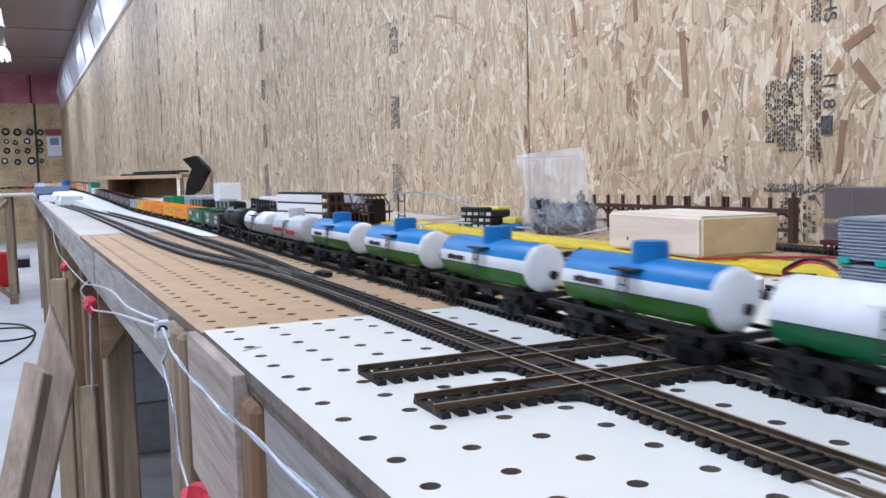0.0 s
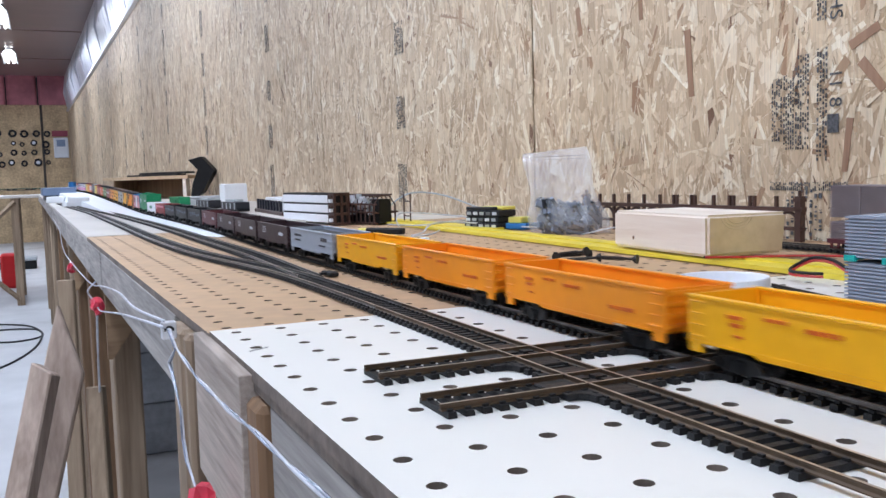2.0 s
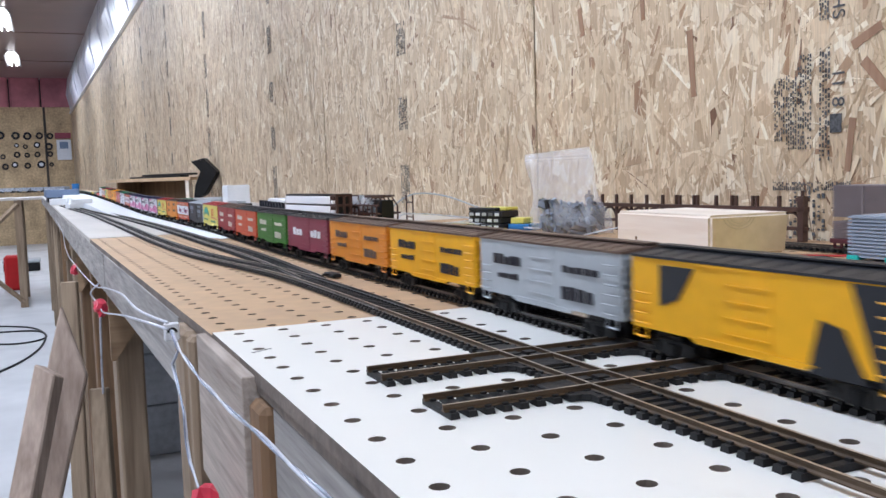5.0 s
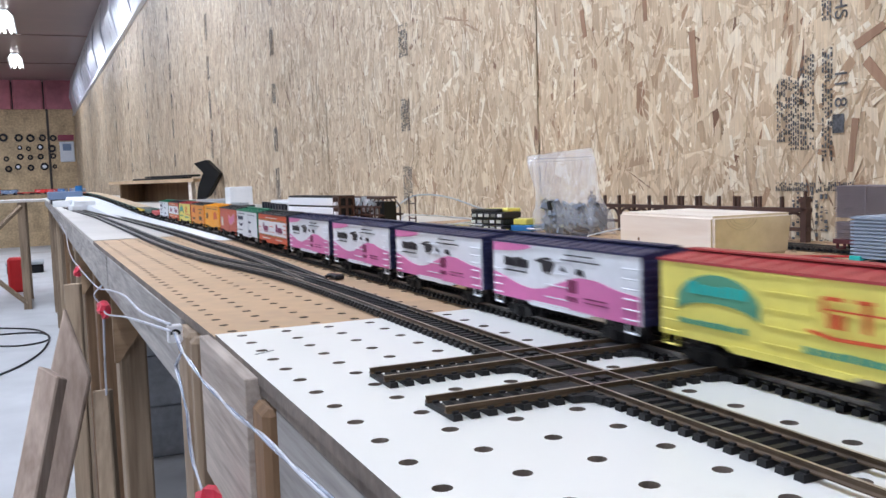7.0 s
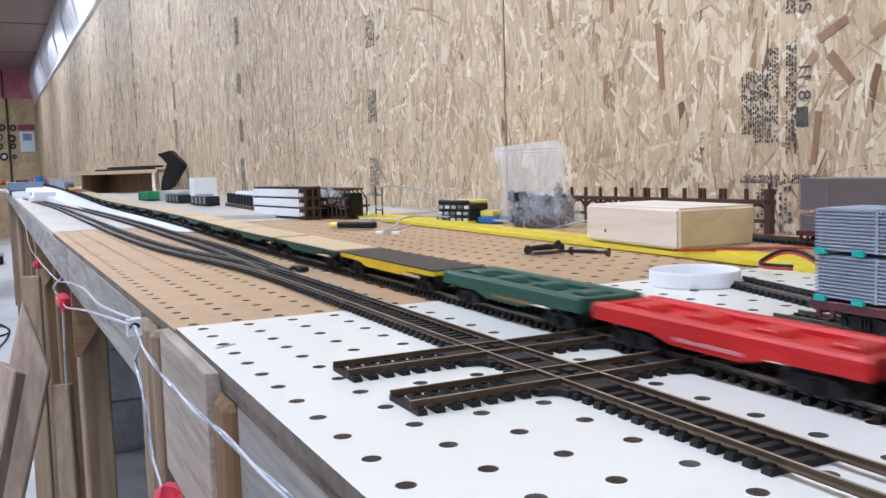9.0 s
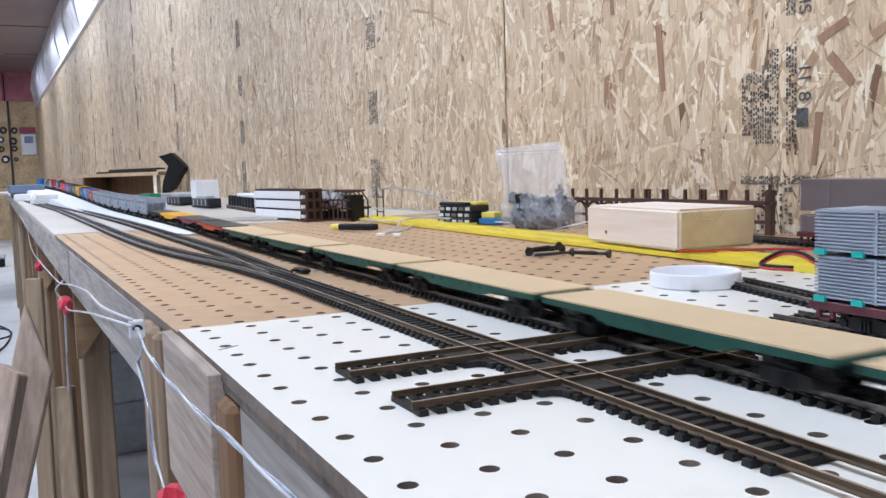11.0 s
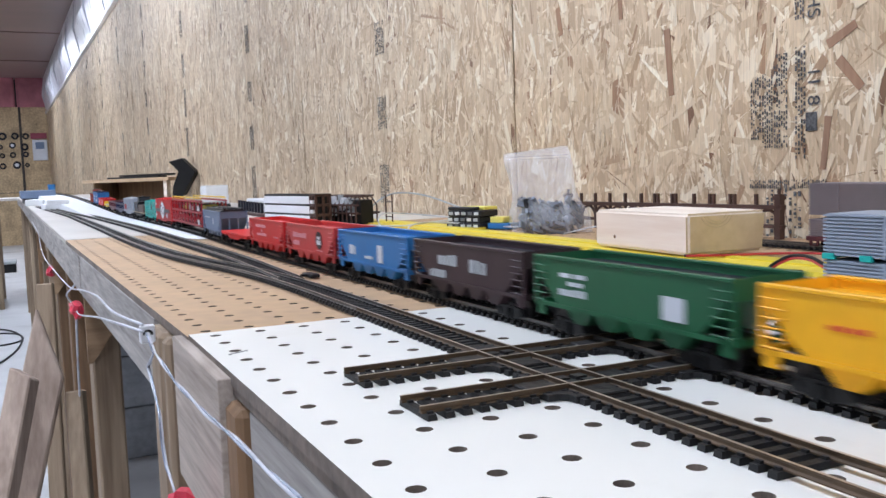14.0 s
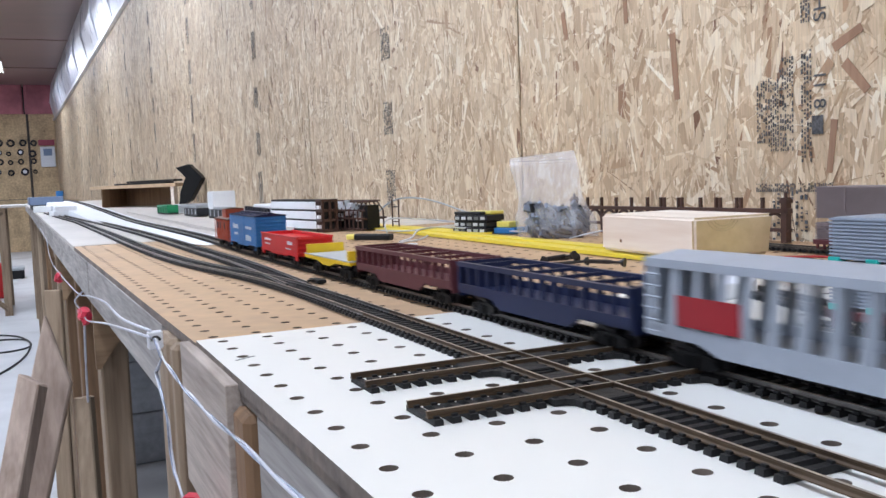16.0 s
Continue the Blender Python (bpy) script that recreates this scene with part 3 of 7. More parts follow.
def smooth_path(tab, y0, y1, step):
    """Points every step along a table of y, x, z, rounded with a running mean."""
    ys = np.arange(y0, y1 + step / 2, step)
    fine = np.arange(y0 - 0.6, y1 + 0.6, 0.01)
    xs, zs = np.interp(fine, tab[:, 0], tab[:, 1]), np.interp(fine, tab[:, 0], tab[:, -1])
    k = np.hanning(41)
    k /= k.sum()
    pad = 20
    xs = np.convolve(np.pad(xs, pad, "edge"), k, "valid")
    zs = np.convolve(np.pad(zs, pad, "edge"), k, "valid")
    return np.stack([np.interp(ys, fine, xs), ys, np.interp(ys, fine, zs)], 1)


def rail_mesh(pts, side, metal):
    """One rail: foot, web and head drawn along the track."""
    bm = bmesh.new()
    prof = [(-.0013, 0), (-.0013, .0005), (-.0004, .0009), (-.0004, .0019), (-.0006, .0021), (-.0006, .0026), (.0006, .0026), (.0006, .0021), (.0004, .0019), (.0004, .0009), (.0013, .0005), (.0013, 0)]
    rings = []
    n = len(pts)
    for i, p in enumerate(pts):
        d = pts[min(i + 1, n - 1)] - pts[max(i - 1, 0)]
        s = Vector((d[1], -d[0], 0)).normalized()
        rings.append([bm.verts.new(Vector(p) + s * (side * (GAUGE / 2 + .0006) + u) + Vector((0, 0, TIE_TOP + v))) for u, v in prof])
    for a, c in zip(rings, rings[1:]):
        for k in range(len(prof)):
            f = bm.faces.new((a[k], a[(k + 1) % len(prof)], c[(k + 1) % len(prof)], c[k]))
            f.material_index = 1 if k == 5 else 0
    bm.faces.new(rings[0])
    bm.faces.new(rings[-1])
    return mesh_of(bm, "rail", metal, RAIL_TOP)


bm = bmesh.new()
box(bm, -0.0130, 0.0130, -0.0019, 0.0019, 0, TIE_TOP)
for v in bm.verts:
    if v.co.z > 0.001:
        v.co.x *= 0.985
        v.co.y *= 0.85
for sx in (-1, 1):
    for o in (-1, 1):
        x = sx * (GAUGE / 2 + .0006) + o * 0.0019
        box(bm, x - 0.0006, x + 0.0006, -0.0011, 0.0011, TIE_TOP - 0.0002, TIE_TOP + 0.0009)
tie_me = mesh_of(bm, "tie", TIE)


def track(label, pts, near=(), step=0.0070, group="tracks", metal=None, bare=()):
    """Track along points: two rails, and a tie at every step. Ties in the near stretch are single parts, the others one mesh."""
    t = thing("track", label, "model track", group)
    pts = np.array(pts)
    part("rail", rail_mesh(pts, -1, metal or RAIL), None, t)
    part("rail", rail_mesh(pts, 1, metal or RAIL), None, t)
    seg = np.hypot(*np.diff(pts[:, :2], axis=0).T)
    s = np.concatenate([[0], np.cumsum(seg)])
    rest_v, rest_f = [], []
    co = np.array([v.co for v in tie_me.vertices])
    fc = [tuple(p.vertices) for p in tie_me.polygons]
    for d in np.arange(0.003, s[-1], step):
        q = np.array([np.interp(d, s, pts[:, i]) for i in range(3)])
        q2 = np.array([np.interp(min(d + 0.01, s[-1]), s, pts[:, i]) for i in range(3)])
        q1 = np.array([np.interp(max(d - 0.01, 0), s, pts[:, i]) for i in range(3)])
        a = math.atan2(-(q2 - q1)[0], (q2 - q1)[1])
        if bare and bare[0] < q[1] < bare[1]:
            continue
        if near and near[0] < q[1] < near[1]:
            ob = new("tie", tie_me)
            ob.parent = t
            ob.location, ob.rotation_euler = q, (0, 0, a)
        else:
            c, sn = math.cos(a), math.sin(a)
            b0 = len(rest_v)
            rest_v += [(q[0] + c * x - sn * y, q[1] + sn * x + c * y, q[2] + z) for x, y, z in co]
            rest_f += [tuple(i + b0 for i in f) for f in fc]
    if rest_v:
        me = bpy.data.meshes.new("ties")
        me.from_pydata(rest_v, [], rest_f)
        me.materials.append(TIE)
        ob = part("tie", me, None, t)
        tagged(ob, kind="stuff")
    return t


MAIN_PTS = smooth_path(MAIN, -6.0, 7.6, 0.02)
arc_n = [(MAIN_PTS[-1][0] - 0.8 + 0.8 * math.cos(a), 7.6 + 0.8 * math.sin(a), MAIN_PTS[-1][2]) for a in np.linspace(0.05, math.pi / 2, 24)]
run_n = [(arc_n[-1][0] - d, 8.4, arc_n[-1][2]) for d in np.arange(0.05, 10, 0.05)]
arc_s = [(MAIN_PTS[0][0] - 0.8 + 0.8 * math.cos(a), -6.0 - 0.8 * math.sin(a), 0) for a in np.linspace(math.pi / 2, 0.05, 24)]
run_s = [(arc_s[0][0] - d, -6.8, 0) for d in np.arange(10, 0.02, -0.05)]
LINE = np.array(run_s + arc_s + MAIN_PTS.tolist() + arc_n + run_n)
track("black-tied running track that climbs onto white foam", LINE, near=(-0.05, 1.25), metal=RAIL_STEEL)
SECOND = np.array([(-3, .100, 0), (0.3, .100, 0), (0.42, .1015, 0), (0.5, .099, 0), (0.6, .094, 0), (0.66, .083, 0), (0.745, .069, 0), (0.9, .058, 0), (1.15, .050, 0), (1.63, .044, 0), (2.5, .028, 0), (3.3, -.008, 0), (4.2, -.04, 0)])
track("black-tied track with brown rails through a crossing", smooth_path(SECOND, -0.9, 0.30, 0.02), near=(-0.08, 0.75), bare=(-0.16, -0.049))
track("black-tied track with dull rails curving into the yard", smooth_path(SECOND, 0.301, 4.0, 0.02), near=(0.3, 0.8), metal=RAIL_STEEL)
THIRD = np.array([(0, .101, 0), (0.5, .1025, 0), (0.6, .109, 0), (0.76, .113, 0), (0.89, .111, 0), (1.04, .108, 0), (1.3, .107, 0), (1.65, .099, 0), (2.17, .081, 0), (2.9, .046, 0), (4, .0, 0)])
track("black-tied track diverging at a turnout", smooth_path(THIRD, 0.5, 3.6, 0.02), near=(0.5, 0.9), metal=RAIL_STEEL)
for yc, x0 in ((0.1290, 0.027), (0.0713, 0.029)):
    track("short cross track with a cut end", [(x, yc, 0) for x in np.arange(x0, 0.196, 0.007)], near=(0, 1))
for xc, ya, yb, lab in ((0.2700, -0.8, 0.135, "siding under the container wagon"), (0.300, -0.8, 0.26, "dark siding beside the white lid"), (0.60, -0.8, 0.75, "siding beside the wall")):
    track(lab, [(xc + (0.25 * max(0, y - 0.05) if 0.29 < xc < 0.5 else 0), y, 0) for y in np.arange(ya, yb, 0.02)], near=(0, 0.3) if xc < 0.5 else (), metal=RAIL_STEEL)

# crossing frames: solid black plates under the crossing rails
for xc in (0.100, 0.1640):
    for yc in (0.1290, 0.0713):
        t = thing("track_crossing", "black plastic diamond crossing plate under brass rails", "model track", "crossings", at=(xc, yc, 0))
        boxpart("plate", (-0.0120, 0.0120, -0.0120, 0.0120, 0.0002, TIE_TOP + 0.0003), TIE, t, bev=0.0005)
        for a in range(4):
            bm = bmesh.new()
            prism(bm, [(0.0075, 0.0085), (0.0215, 0.0085), (0.0215, 0.0140), (0.0165, 0.0140), (0.0140, 0.0165), (0.0140, 0.0215), (0.0085, 0.0215), (0.0085, 0.0075)], "z", 0.0002, TIE_TOP + 0.0006)
            bevel(bm, 0.0005)
            ob = part("corner_moulding", bm, TIE, t)
            ob.matrix_local = pose(0, 0, 0, 0, 0, 90 * a)
            bm = bmesh.new()
            prism(bm, [(0.0105, -0.0065), (0.0245, -0.0065), (0.0245, 0.0065), (0.0105, 0.0065)], "z", 0.0002, TIE_TOP + 0.0011)
            bevel(bm, 0.0005)
            ob = part("check_block", bm, TIE, t)
            ob.matrix_local = pose(0, 0, 0, 0, 0, 90 * a)
        for sx in (-1, 1):
            for sy in (-1, 1):
                boxpart("guard", (sx * 0.0040 - 0.0026, sx * 0.0040 + 0.0026, sy * 0.0040 - 0.0026, sy * 0.0040 + 0.0026, TIE_TOP, TIE_TOP + 0.0017), TIE, t)
t = thing("switch_machine", "small black turnout motor on the board", "turnout motor", at=(0.130, 0.525, 0), rz=2)
boxpart("case", (-0.004, 0.004, -0.012, 0.012, 0, 0.0032), BLACK, t, bev=0.0006)
boxpart("lever", (-0.009, -0.004, -0.002, 0.002, 0.001, 0.003), BLACK, t)
boxpart("lug", (-0.002, 0.002, 0.012, 0.016, 0, 0.002), BLACK, t)

# white foam incline under the running track
foam = thing("foam_incline", "white foam incline carrying the track uphill", "foam ramp")
bm = bmesh.new()
NEAR_B = np.array([(1.13, .141), (1.2, .122), (1.42, .110), (1.75, .094), (2.22, .071), (3.32, .029), (4.5, -.012), (6, -.05), (7.6, -.07)])
prev = None
for y in list(np.arange(1.13, 7.6, 0.08)):
    c = np.array([np.interp(y, MAIN_PTS[:, 1], MAIN_PTS[:, 0]), np.interp(y, MAIN_PTS[:, 1], MAIN_PTS[:, 2])])
    z = max(0.0006, c[1] - 0.0004)
    xb = float(np.interp(y, NEAR_B[:, 0], NEAR_B[:, 1]))
    xt = xb + 0.001 + 0.25 * z
    ring = [bm.verts.new(v) for v in ((xb, y, 0), (xt, y, z), (c[0] + 0.03, y, z), (c[0] + 0.034, y, 0))]
    if prev:
        for k in range(4):
            bm.faces.new((prev[k], prev[(k + 1) % 4], ring[(k + 1) % 4], ring[k]))
    else:
        bm.faces.new(ring)
    prev = ring
bm.faces.new(prev[::-1])
part("riser", bm, FOAM, foam)

# ---- the train ----
def plastic(name, c, rough=0.42):
    return mat("car_" + name, c, rough, vary=0.05, scale=150, bump=0.05, spec=0.32)


COL = dict(
    white=(0.80, 0.82, 0.85), blue=(0.008, 0.19, 0.50), green=(0.045, 0.19, 0.025), dgreen=(0.012, 0.16, 0.06), silver=(0.55, 0.57, 0.60), grey=(0.36, 0.40, 0.46),
    black=(0.009, 0.0095, 0.0115), olive=(0.045, 0.052, 0.042), orange=(0.93, 0.30, 0.010), yellow=(0.92, 0.43, 0.006), brown=(0.045, 0.026, 0.030), maroon=(0.115, 0.035, 0.042),
    red=(0.28, 0.030, 0.030), bright=(0.60, 0.022, 0.024), box_green=(0.015, 0.24, 0.10), pink=(0.70, 0.19, 0.42), rose=(0.68, 0.30, 0.34), navy=(0.028, 0.030, 0.085), lemon=(0.80, 0.70, 0.16),
    roof_red=(0.42, 0.06, 0.06), rust=(0.42, 0.085, 0.045), steel_blue=(0.055, 0.062, 0.075), sky=(0.03, 0.27, 0.72), dblue=(0.013, 0.020, 0.062), gold=(0.86, 0.43, 0.016), forest=(0.015, 0.105, 0.045), pine_green=(0.020, 0.085, 0.060), rustmark=(0.62, 0.11, 0.012), dirt=(0.30, 0.16, 0.05), coal=(0.016, 0.014, 0.018), frost=(0.50, 0.53, 0.58), pale_ink=(0.20, 0.23, 0.29), purple=(0.22, 0.03, 0.10), mid_blue=(0.03, 0.17, 0.42),
    teal=(0.025, 0.45, 0.40), tan=(0.66, 0.50, 0.31), deck=(0.024, 0.025, 0.030), slate=(0.024, 0.026, 0.031), deep=(0.02, 0.085, 0.065), salmon=(0.66, 0.10, 0.035), dusk=(0.16, 0.22, 0.33),
    roof_brown=(0.13, 0.085, 0.065), roof_green=(0.02, 0.20, 0.11), amber=(0.74, 0.27, 0.03), cream=(0.70, 0.66, 0.60), bigred=(0.52, 0.05, 0.05), flatyellow=(0.85, 0.58, 0.03), dred=(0.33, 0.022, 0.03),
    haze=(0.42, 0.45, 0.47), steel=(0.145, 0.155, 0.16), fade=(0.17, 0.19, 0.23), lumber=(0.10, 0.065, 0.06), ink=(0.018, 0.018, 0.026), letter=(0.62, 0.65, 0.70), ltgreen=(0.10, 0.32, 0.20), plum=(0.25, 0.04, 0.07), oxide=(0.33, 0.10, 0.08), brick=(0.56, 0.115, 0.07), sun=(0.88, 0.40, 0.02))


def cm(name):
    return plastic(name, COL[name])


STRETCH = 1.025


def make_truck():
    bm = bmesh.new()
    for sx in (-1, 1):
        prism(bm, [(-0.0145, 0.0058), (-0.0135, 0.0095), (-0.005, 0.0108), (0.005, 0.0108), (0.0135, 0.0095), (0.0145, 0.0058), (0.0105, 0.0052), (0.006, 0.0040), (-0.006, 0.0040), (-0.0105, 0.0052)], "x", sx * 0.0118, sx * 0.0138)
        for sy in (-1, 1):
            tube(bm, [(sx * 0.0136, sy * 0.0118, 0.0072), (sx * 0.0148, sy * 0.0118, 0.0072)], 0.0022, 8)
        for k in (-0.002, 0, 0.002):
            tube(bm, [(sx * 0.0145, k, 0.0045), (sx * 0.0145, k, 0.0095)], 0.0009, 6)
    box(bm, -0.013, 0.013, -0.003, 0.003, 0.0068, 0.0125)
    return mesh_of(bm, "truck", BLACK)


def make_wheelset():
    bm = bmesh.new()
    for sx in (-1, 1):
        tube(bm, [(sx * 0.0068, 0, 0.0103), (sx * 0.0078, 0, 0.0103)], 0.0062, 16)
        tube(bm, [(sx * 0.0078, 0, 0.0103), (sx * 0.0100, 0, 0.0103)], 0.0054, 16)
    tube(bm, [(-0.012, 0, 0.0103), (0.012, 0, 0.0103)], 0.0011, 6)
    return mesh_of(bm, "wheelset", STEEL_DARK)


def make_coupler():
    bm = bmesh.new()
    box(bm, -0.0016, 0.0016, -0.004, 0.0068, 0.0098, 0.0128)
    box(bm, -0.0028, 0.0012, 0.0055, 0.0085, 0.0094, 0.0132)
    return mesh_of(bm, "coupler", BLACK)


TRUCK, WHEELSET, COUPLER = make_truck(), make_wheelset(), make_coupler()


def running_gear(t, L, floor):
    for sy in (-1, 1):
        k = part("truck", TRUCK, None, t)
        k.location = (0, sy * (L / 2 - 0.024), 0)
        for dy in (-0.0118, 0.0118):
            w = part("wheelset", WHEELSET, None, k)
            w.location = (0, dy, -0.0001)
        c = part("coupler", COUPLER, None, t)
        c.matrix_local = pose(0, sy * (L / 2 - 0.001), 0, 0, 0, 0 if sy > 0 else 180)
        boxpart("bolster", (-0.011, 0.011, sy * (L / 2 - 0.024) - 0.004, sy * (L / 2 - 0.024) + 0.004, 0.0122, floor + 0.0006), BLACK, t)
    boxpart("underframe", (-0.005, 0.005, -L / 2 + 0.002, L / 2 - 0.002, 0.0112, floor + 0.0004), BLACK, t)
    bm = bmesh.new()
    tube(bm, [(-0.009, -0.012, floor - 0.0022), (-0.009, 0.004, floor - 0.0022)], 0.0024, 10)
    part("brake_cylinder", bm, BLACK, t)


def car(label, category, L, floor=0.0138):
    t = thing("freight_car", label, category, "cars of the train")
    running_gear(t, L, floor)
    return t


def marks(t, col, rows, side=-0.0184, name="lettering"):
    """Blocks of unreadable lettering on the side: y0, y1, z0, z1, pieces. y counts from the front end of the side to its rear."""
    bm = bmesh.new()
    r = random.Random(len(rows) * 7 + int(rows[0][0] * 9000))
    for y0, y1, z0, z1, n in rows:
        w = (y1 - y0) / n
        for k in range(n):
            h = 1 if n < 3 else r.uniform(0.75, 1.0)
            box(bm, side - 0.0002, side + 0.0003, y0 + w * k + w * 0.08, y0 + w * (k + r.uniform(0.72, 0.92)), z0, z0 + (z1 - z0) * h)
    return part(name, bm, cm(col), t)


def patch(t, col, prof, side=-0.0185, name="livery"):
    """A flat painted field on the side, outlined in y and z."""
    bm = bmesh.new()
    prism(bm, prof, "x", side - 0.0001, side + 0.0004)
    return part(name, bm, cm(col), t)


def disc(cy, cz, ry, rz, n=20, a0=0.0, a1=2 * math.pi):
    return [(cy + ry * math.cos(a0 + (a1 - a0) * k / n), cz + rz * math.sin(a0 + (a1 - a0) * k / n)) for k in range(n)]


def ladder(t, col, y, z0, z1, side=-0.0182, n=6):
    bm = bmesh.new()
    for k in range(n):
        z = z0 + (z1 - z0) * (k + 0.5) / n
        tube(bm, [(side, y - 0.005, z), (side - 0.0012, y - 0.005, z), (side - 0.0012, y + 0.005, z), (side, y + 0.005, z)], 0.0004, 4)
    return part("ladder", bm, cm(col), t)


def tank_car(label, bands, dome, L=0.128, r=0.0138, frame_top="black", walk_top=False, ends=None):
    t = car(label, "tank car", L, 0.0150)
    zc, hl = 0.0312, L / 2 - 0.006
    bm = bmesh.new()
    N = 36
    prof = [(-hl, r * 0.2), (-hl + 0.0003, r * 0.65), (-hl + 0.0014, r * 0.90), (-hl + 0.0030, r), (hl - 0.0030, r), (hl - 0.0014, r * 0.90), (hl - 0.0003, r * 0.65), (hl, r * 0.2)]
    rings = [[bm.verts.new((q * math.cos(2 * math.pi * k / N), y, zc + q * math.sin(2 * math.pi * k / N))) for k in range(N)] for y, q in prof]
    cols = [b[1] for b in bands] + ([ends] if ends else [])
    for i, (a, c) in enumerate(zip(rings, rings[1:])):
        for k in range(N):
            f = bm.faces.new((a[k], a[(k + 1) % N], c[(k + 1) % N], c[k]))
            z = f.calc_center_median().z - zc
            f.material_index = next(j for j, b in enumerate(bands) if z >= b[0] * r or j == len(bands) - 1)
            if ends and i != 3:
                f.material_index = len(bands)
    bm.faces.new(rings[0])
    bm.faces.new(rings[-1][::-1])
    if ends:
        for f in list(bm.faces)[-2:]:
            f.material_index = len(bands)
    part("tank", bm, [cm(c) for c in cols], t, smooth=True)
    bm = bmesh.new()
    tube(bm, [(0, 0, zc + r - 0.003), (0, 0, zc + r + 0.0062)], 0.0088, 24)
    part("dome", bm, cm(dome), t, smooth=False)
    bm = bmesh.new()
    tube(bm, [(0, 0, zc + r + 0.0060), (0, 0, zc + r + 0.0074)], 0.0080, 24)
    part("dome_lid", bm, cm(dome), t)
    for s in (-1, 1):
        boxpart("side_sill", (s * 0.0168 - 0.0010, s * 0.0168 + 0.0010, -L / 2, L / 2, 0.0172, 0.0190), cm(frame_top), t)
        boxpart("end_sill", (-0.0158, 0.0158, s * (L / 2 - 0.0013) - 0.0012, s * (L / 2 - 0.0013) + 0.0012, 0.0155, 0.0188), cm(frame_top), t)
        boxpart("saddle", (-0.010, 0.010, s * 0.045 - 0.004, s * 0.045 + 0.004, 0.0150, 0.0200), cm(frame_top), t)
        bm = bmesh.new()
        tube(bm, [(s * 0.0150, -hl + 0.006, zc - 0.0020), (s * 0.0150, hl - 0.006, zc - 0.0020)], 0.0003, 5)
        part("handrail", bm, cm("ink"), t)
        bm = bmesh.new()
        tube(bm, [(s * 0.0146, -0.002, zc + r * 0.55), (s * 0.0172, -0.002, 0.0188)], 0.0004, 4)
        tube(bm, [(s * 0.0146, 0.004, zc + r * 0.55), (s * 0.0172, 0.004, 0.0188)], 0.0004, 4)
        for k in range(5):
            u = (k + 0.5) / 5
            tube(bm, [(s * (0.0146 + 0.0026 * u), -0.002, zc + r * 0.55 + (0.0188 - zc - r * 0.55) * u), (s * (0.0146 + 0.0026 * u), 0.004, zc + r * 0.55 + (0.0188 - zc - r * 0.55) * u)], 0.0004, 4)
        part("ladder", bm, cm("ink"), t)
        boxpart("platform", (min(s * 0.0168, s * 0.0105), max(s * 0.0168, s * 0.0105), -0.009, 0.009, zc + r * 0.60, zc + r * 0.60 + 0.0010), cm("ink" if dome == "blue" else dome), t)
        bm = bmesh.new()
        tube(bm, [(0.004, s * (hl + 0.0002), zc - 0.004), (0.004, s * (hl + 0.0012), zc - 0.004)], 0.0026, 12)
        part("brake_wheel", bm, cm("ink"), t)
    if walk_top:
        boxpart("top_walk", (-0.013, 0.013, -0.017, 0.017, zc + r + 0.0002, zc + r + 0.0014), cm("black"), t)
        bm = bmesh.new()
        for x in (-0.012, 0.012):
            tube(bm, [(x, -0.016, zc + r + 0.008), (x, 0.016, zc + r + 0.008)], 0.0005, 4)
            for y in (-0.016, 0, 0.016):
                tube(bm, [(x, y, zc + r), (x, y, zc + r + 0.008)], 0.0005, 4)
        part("railing", bm, cm("black"), t)
    return t


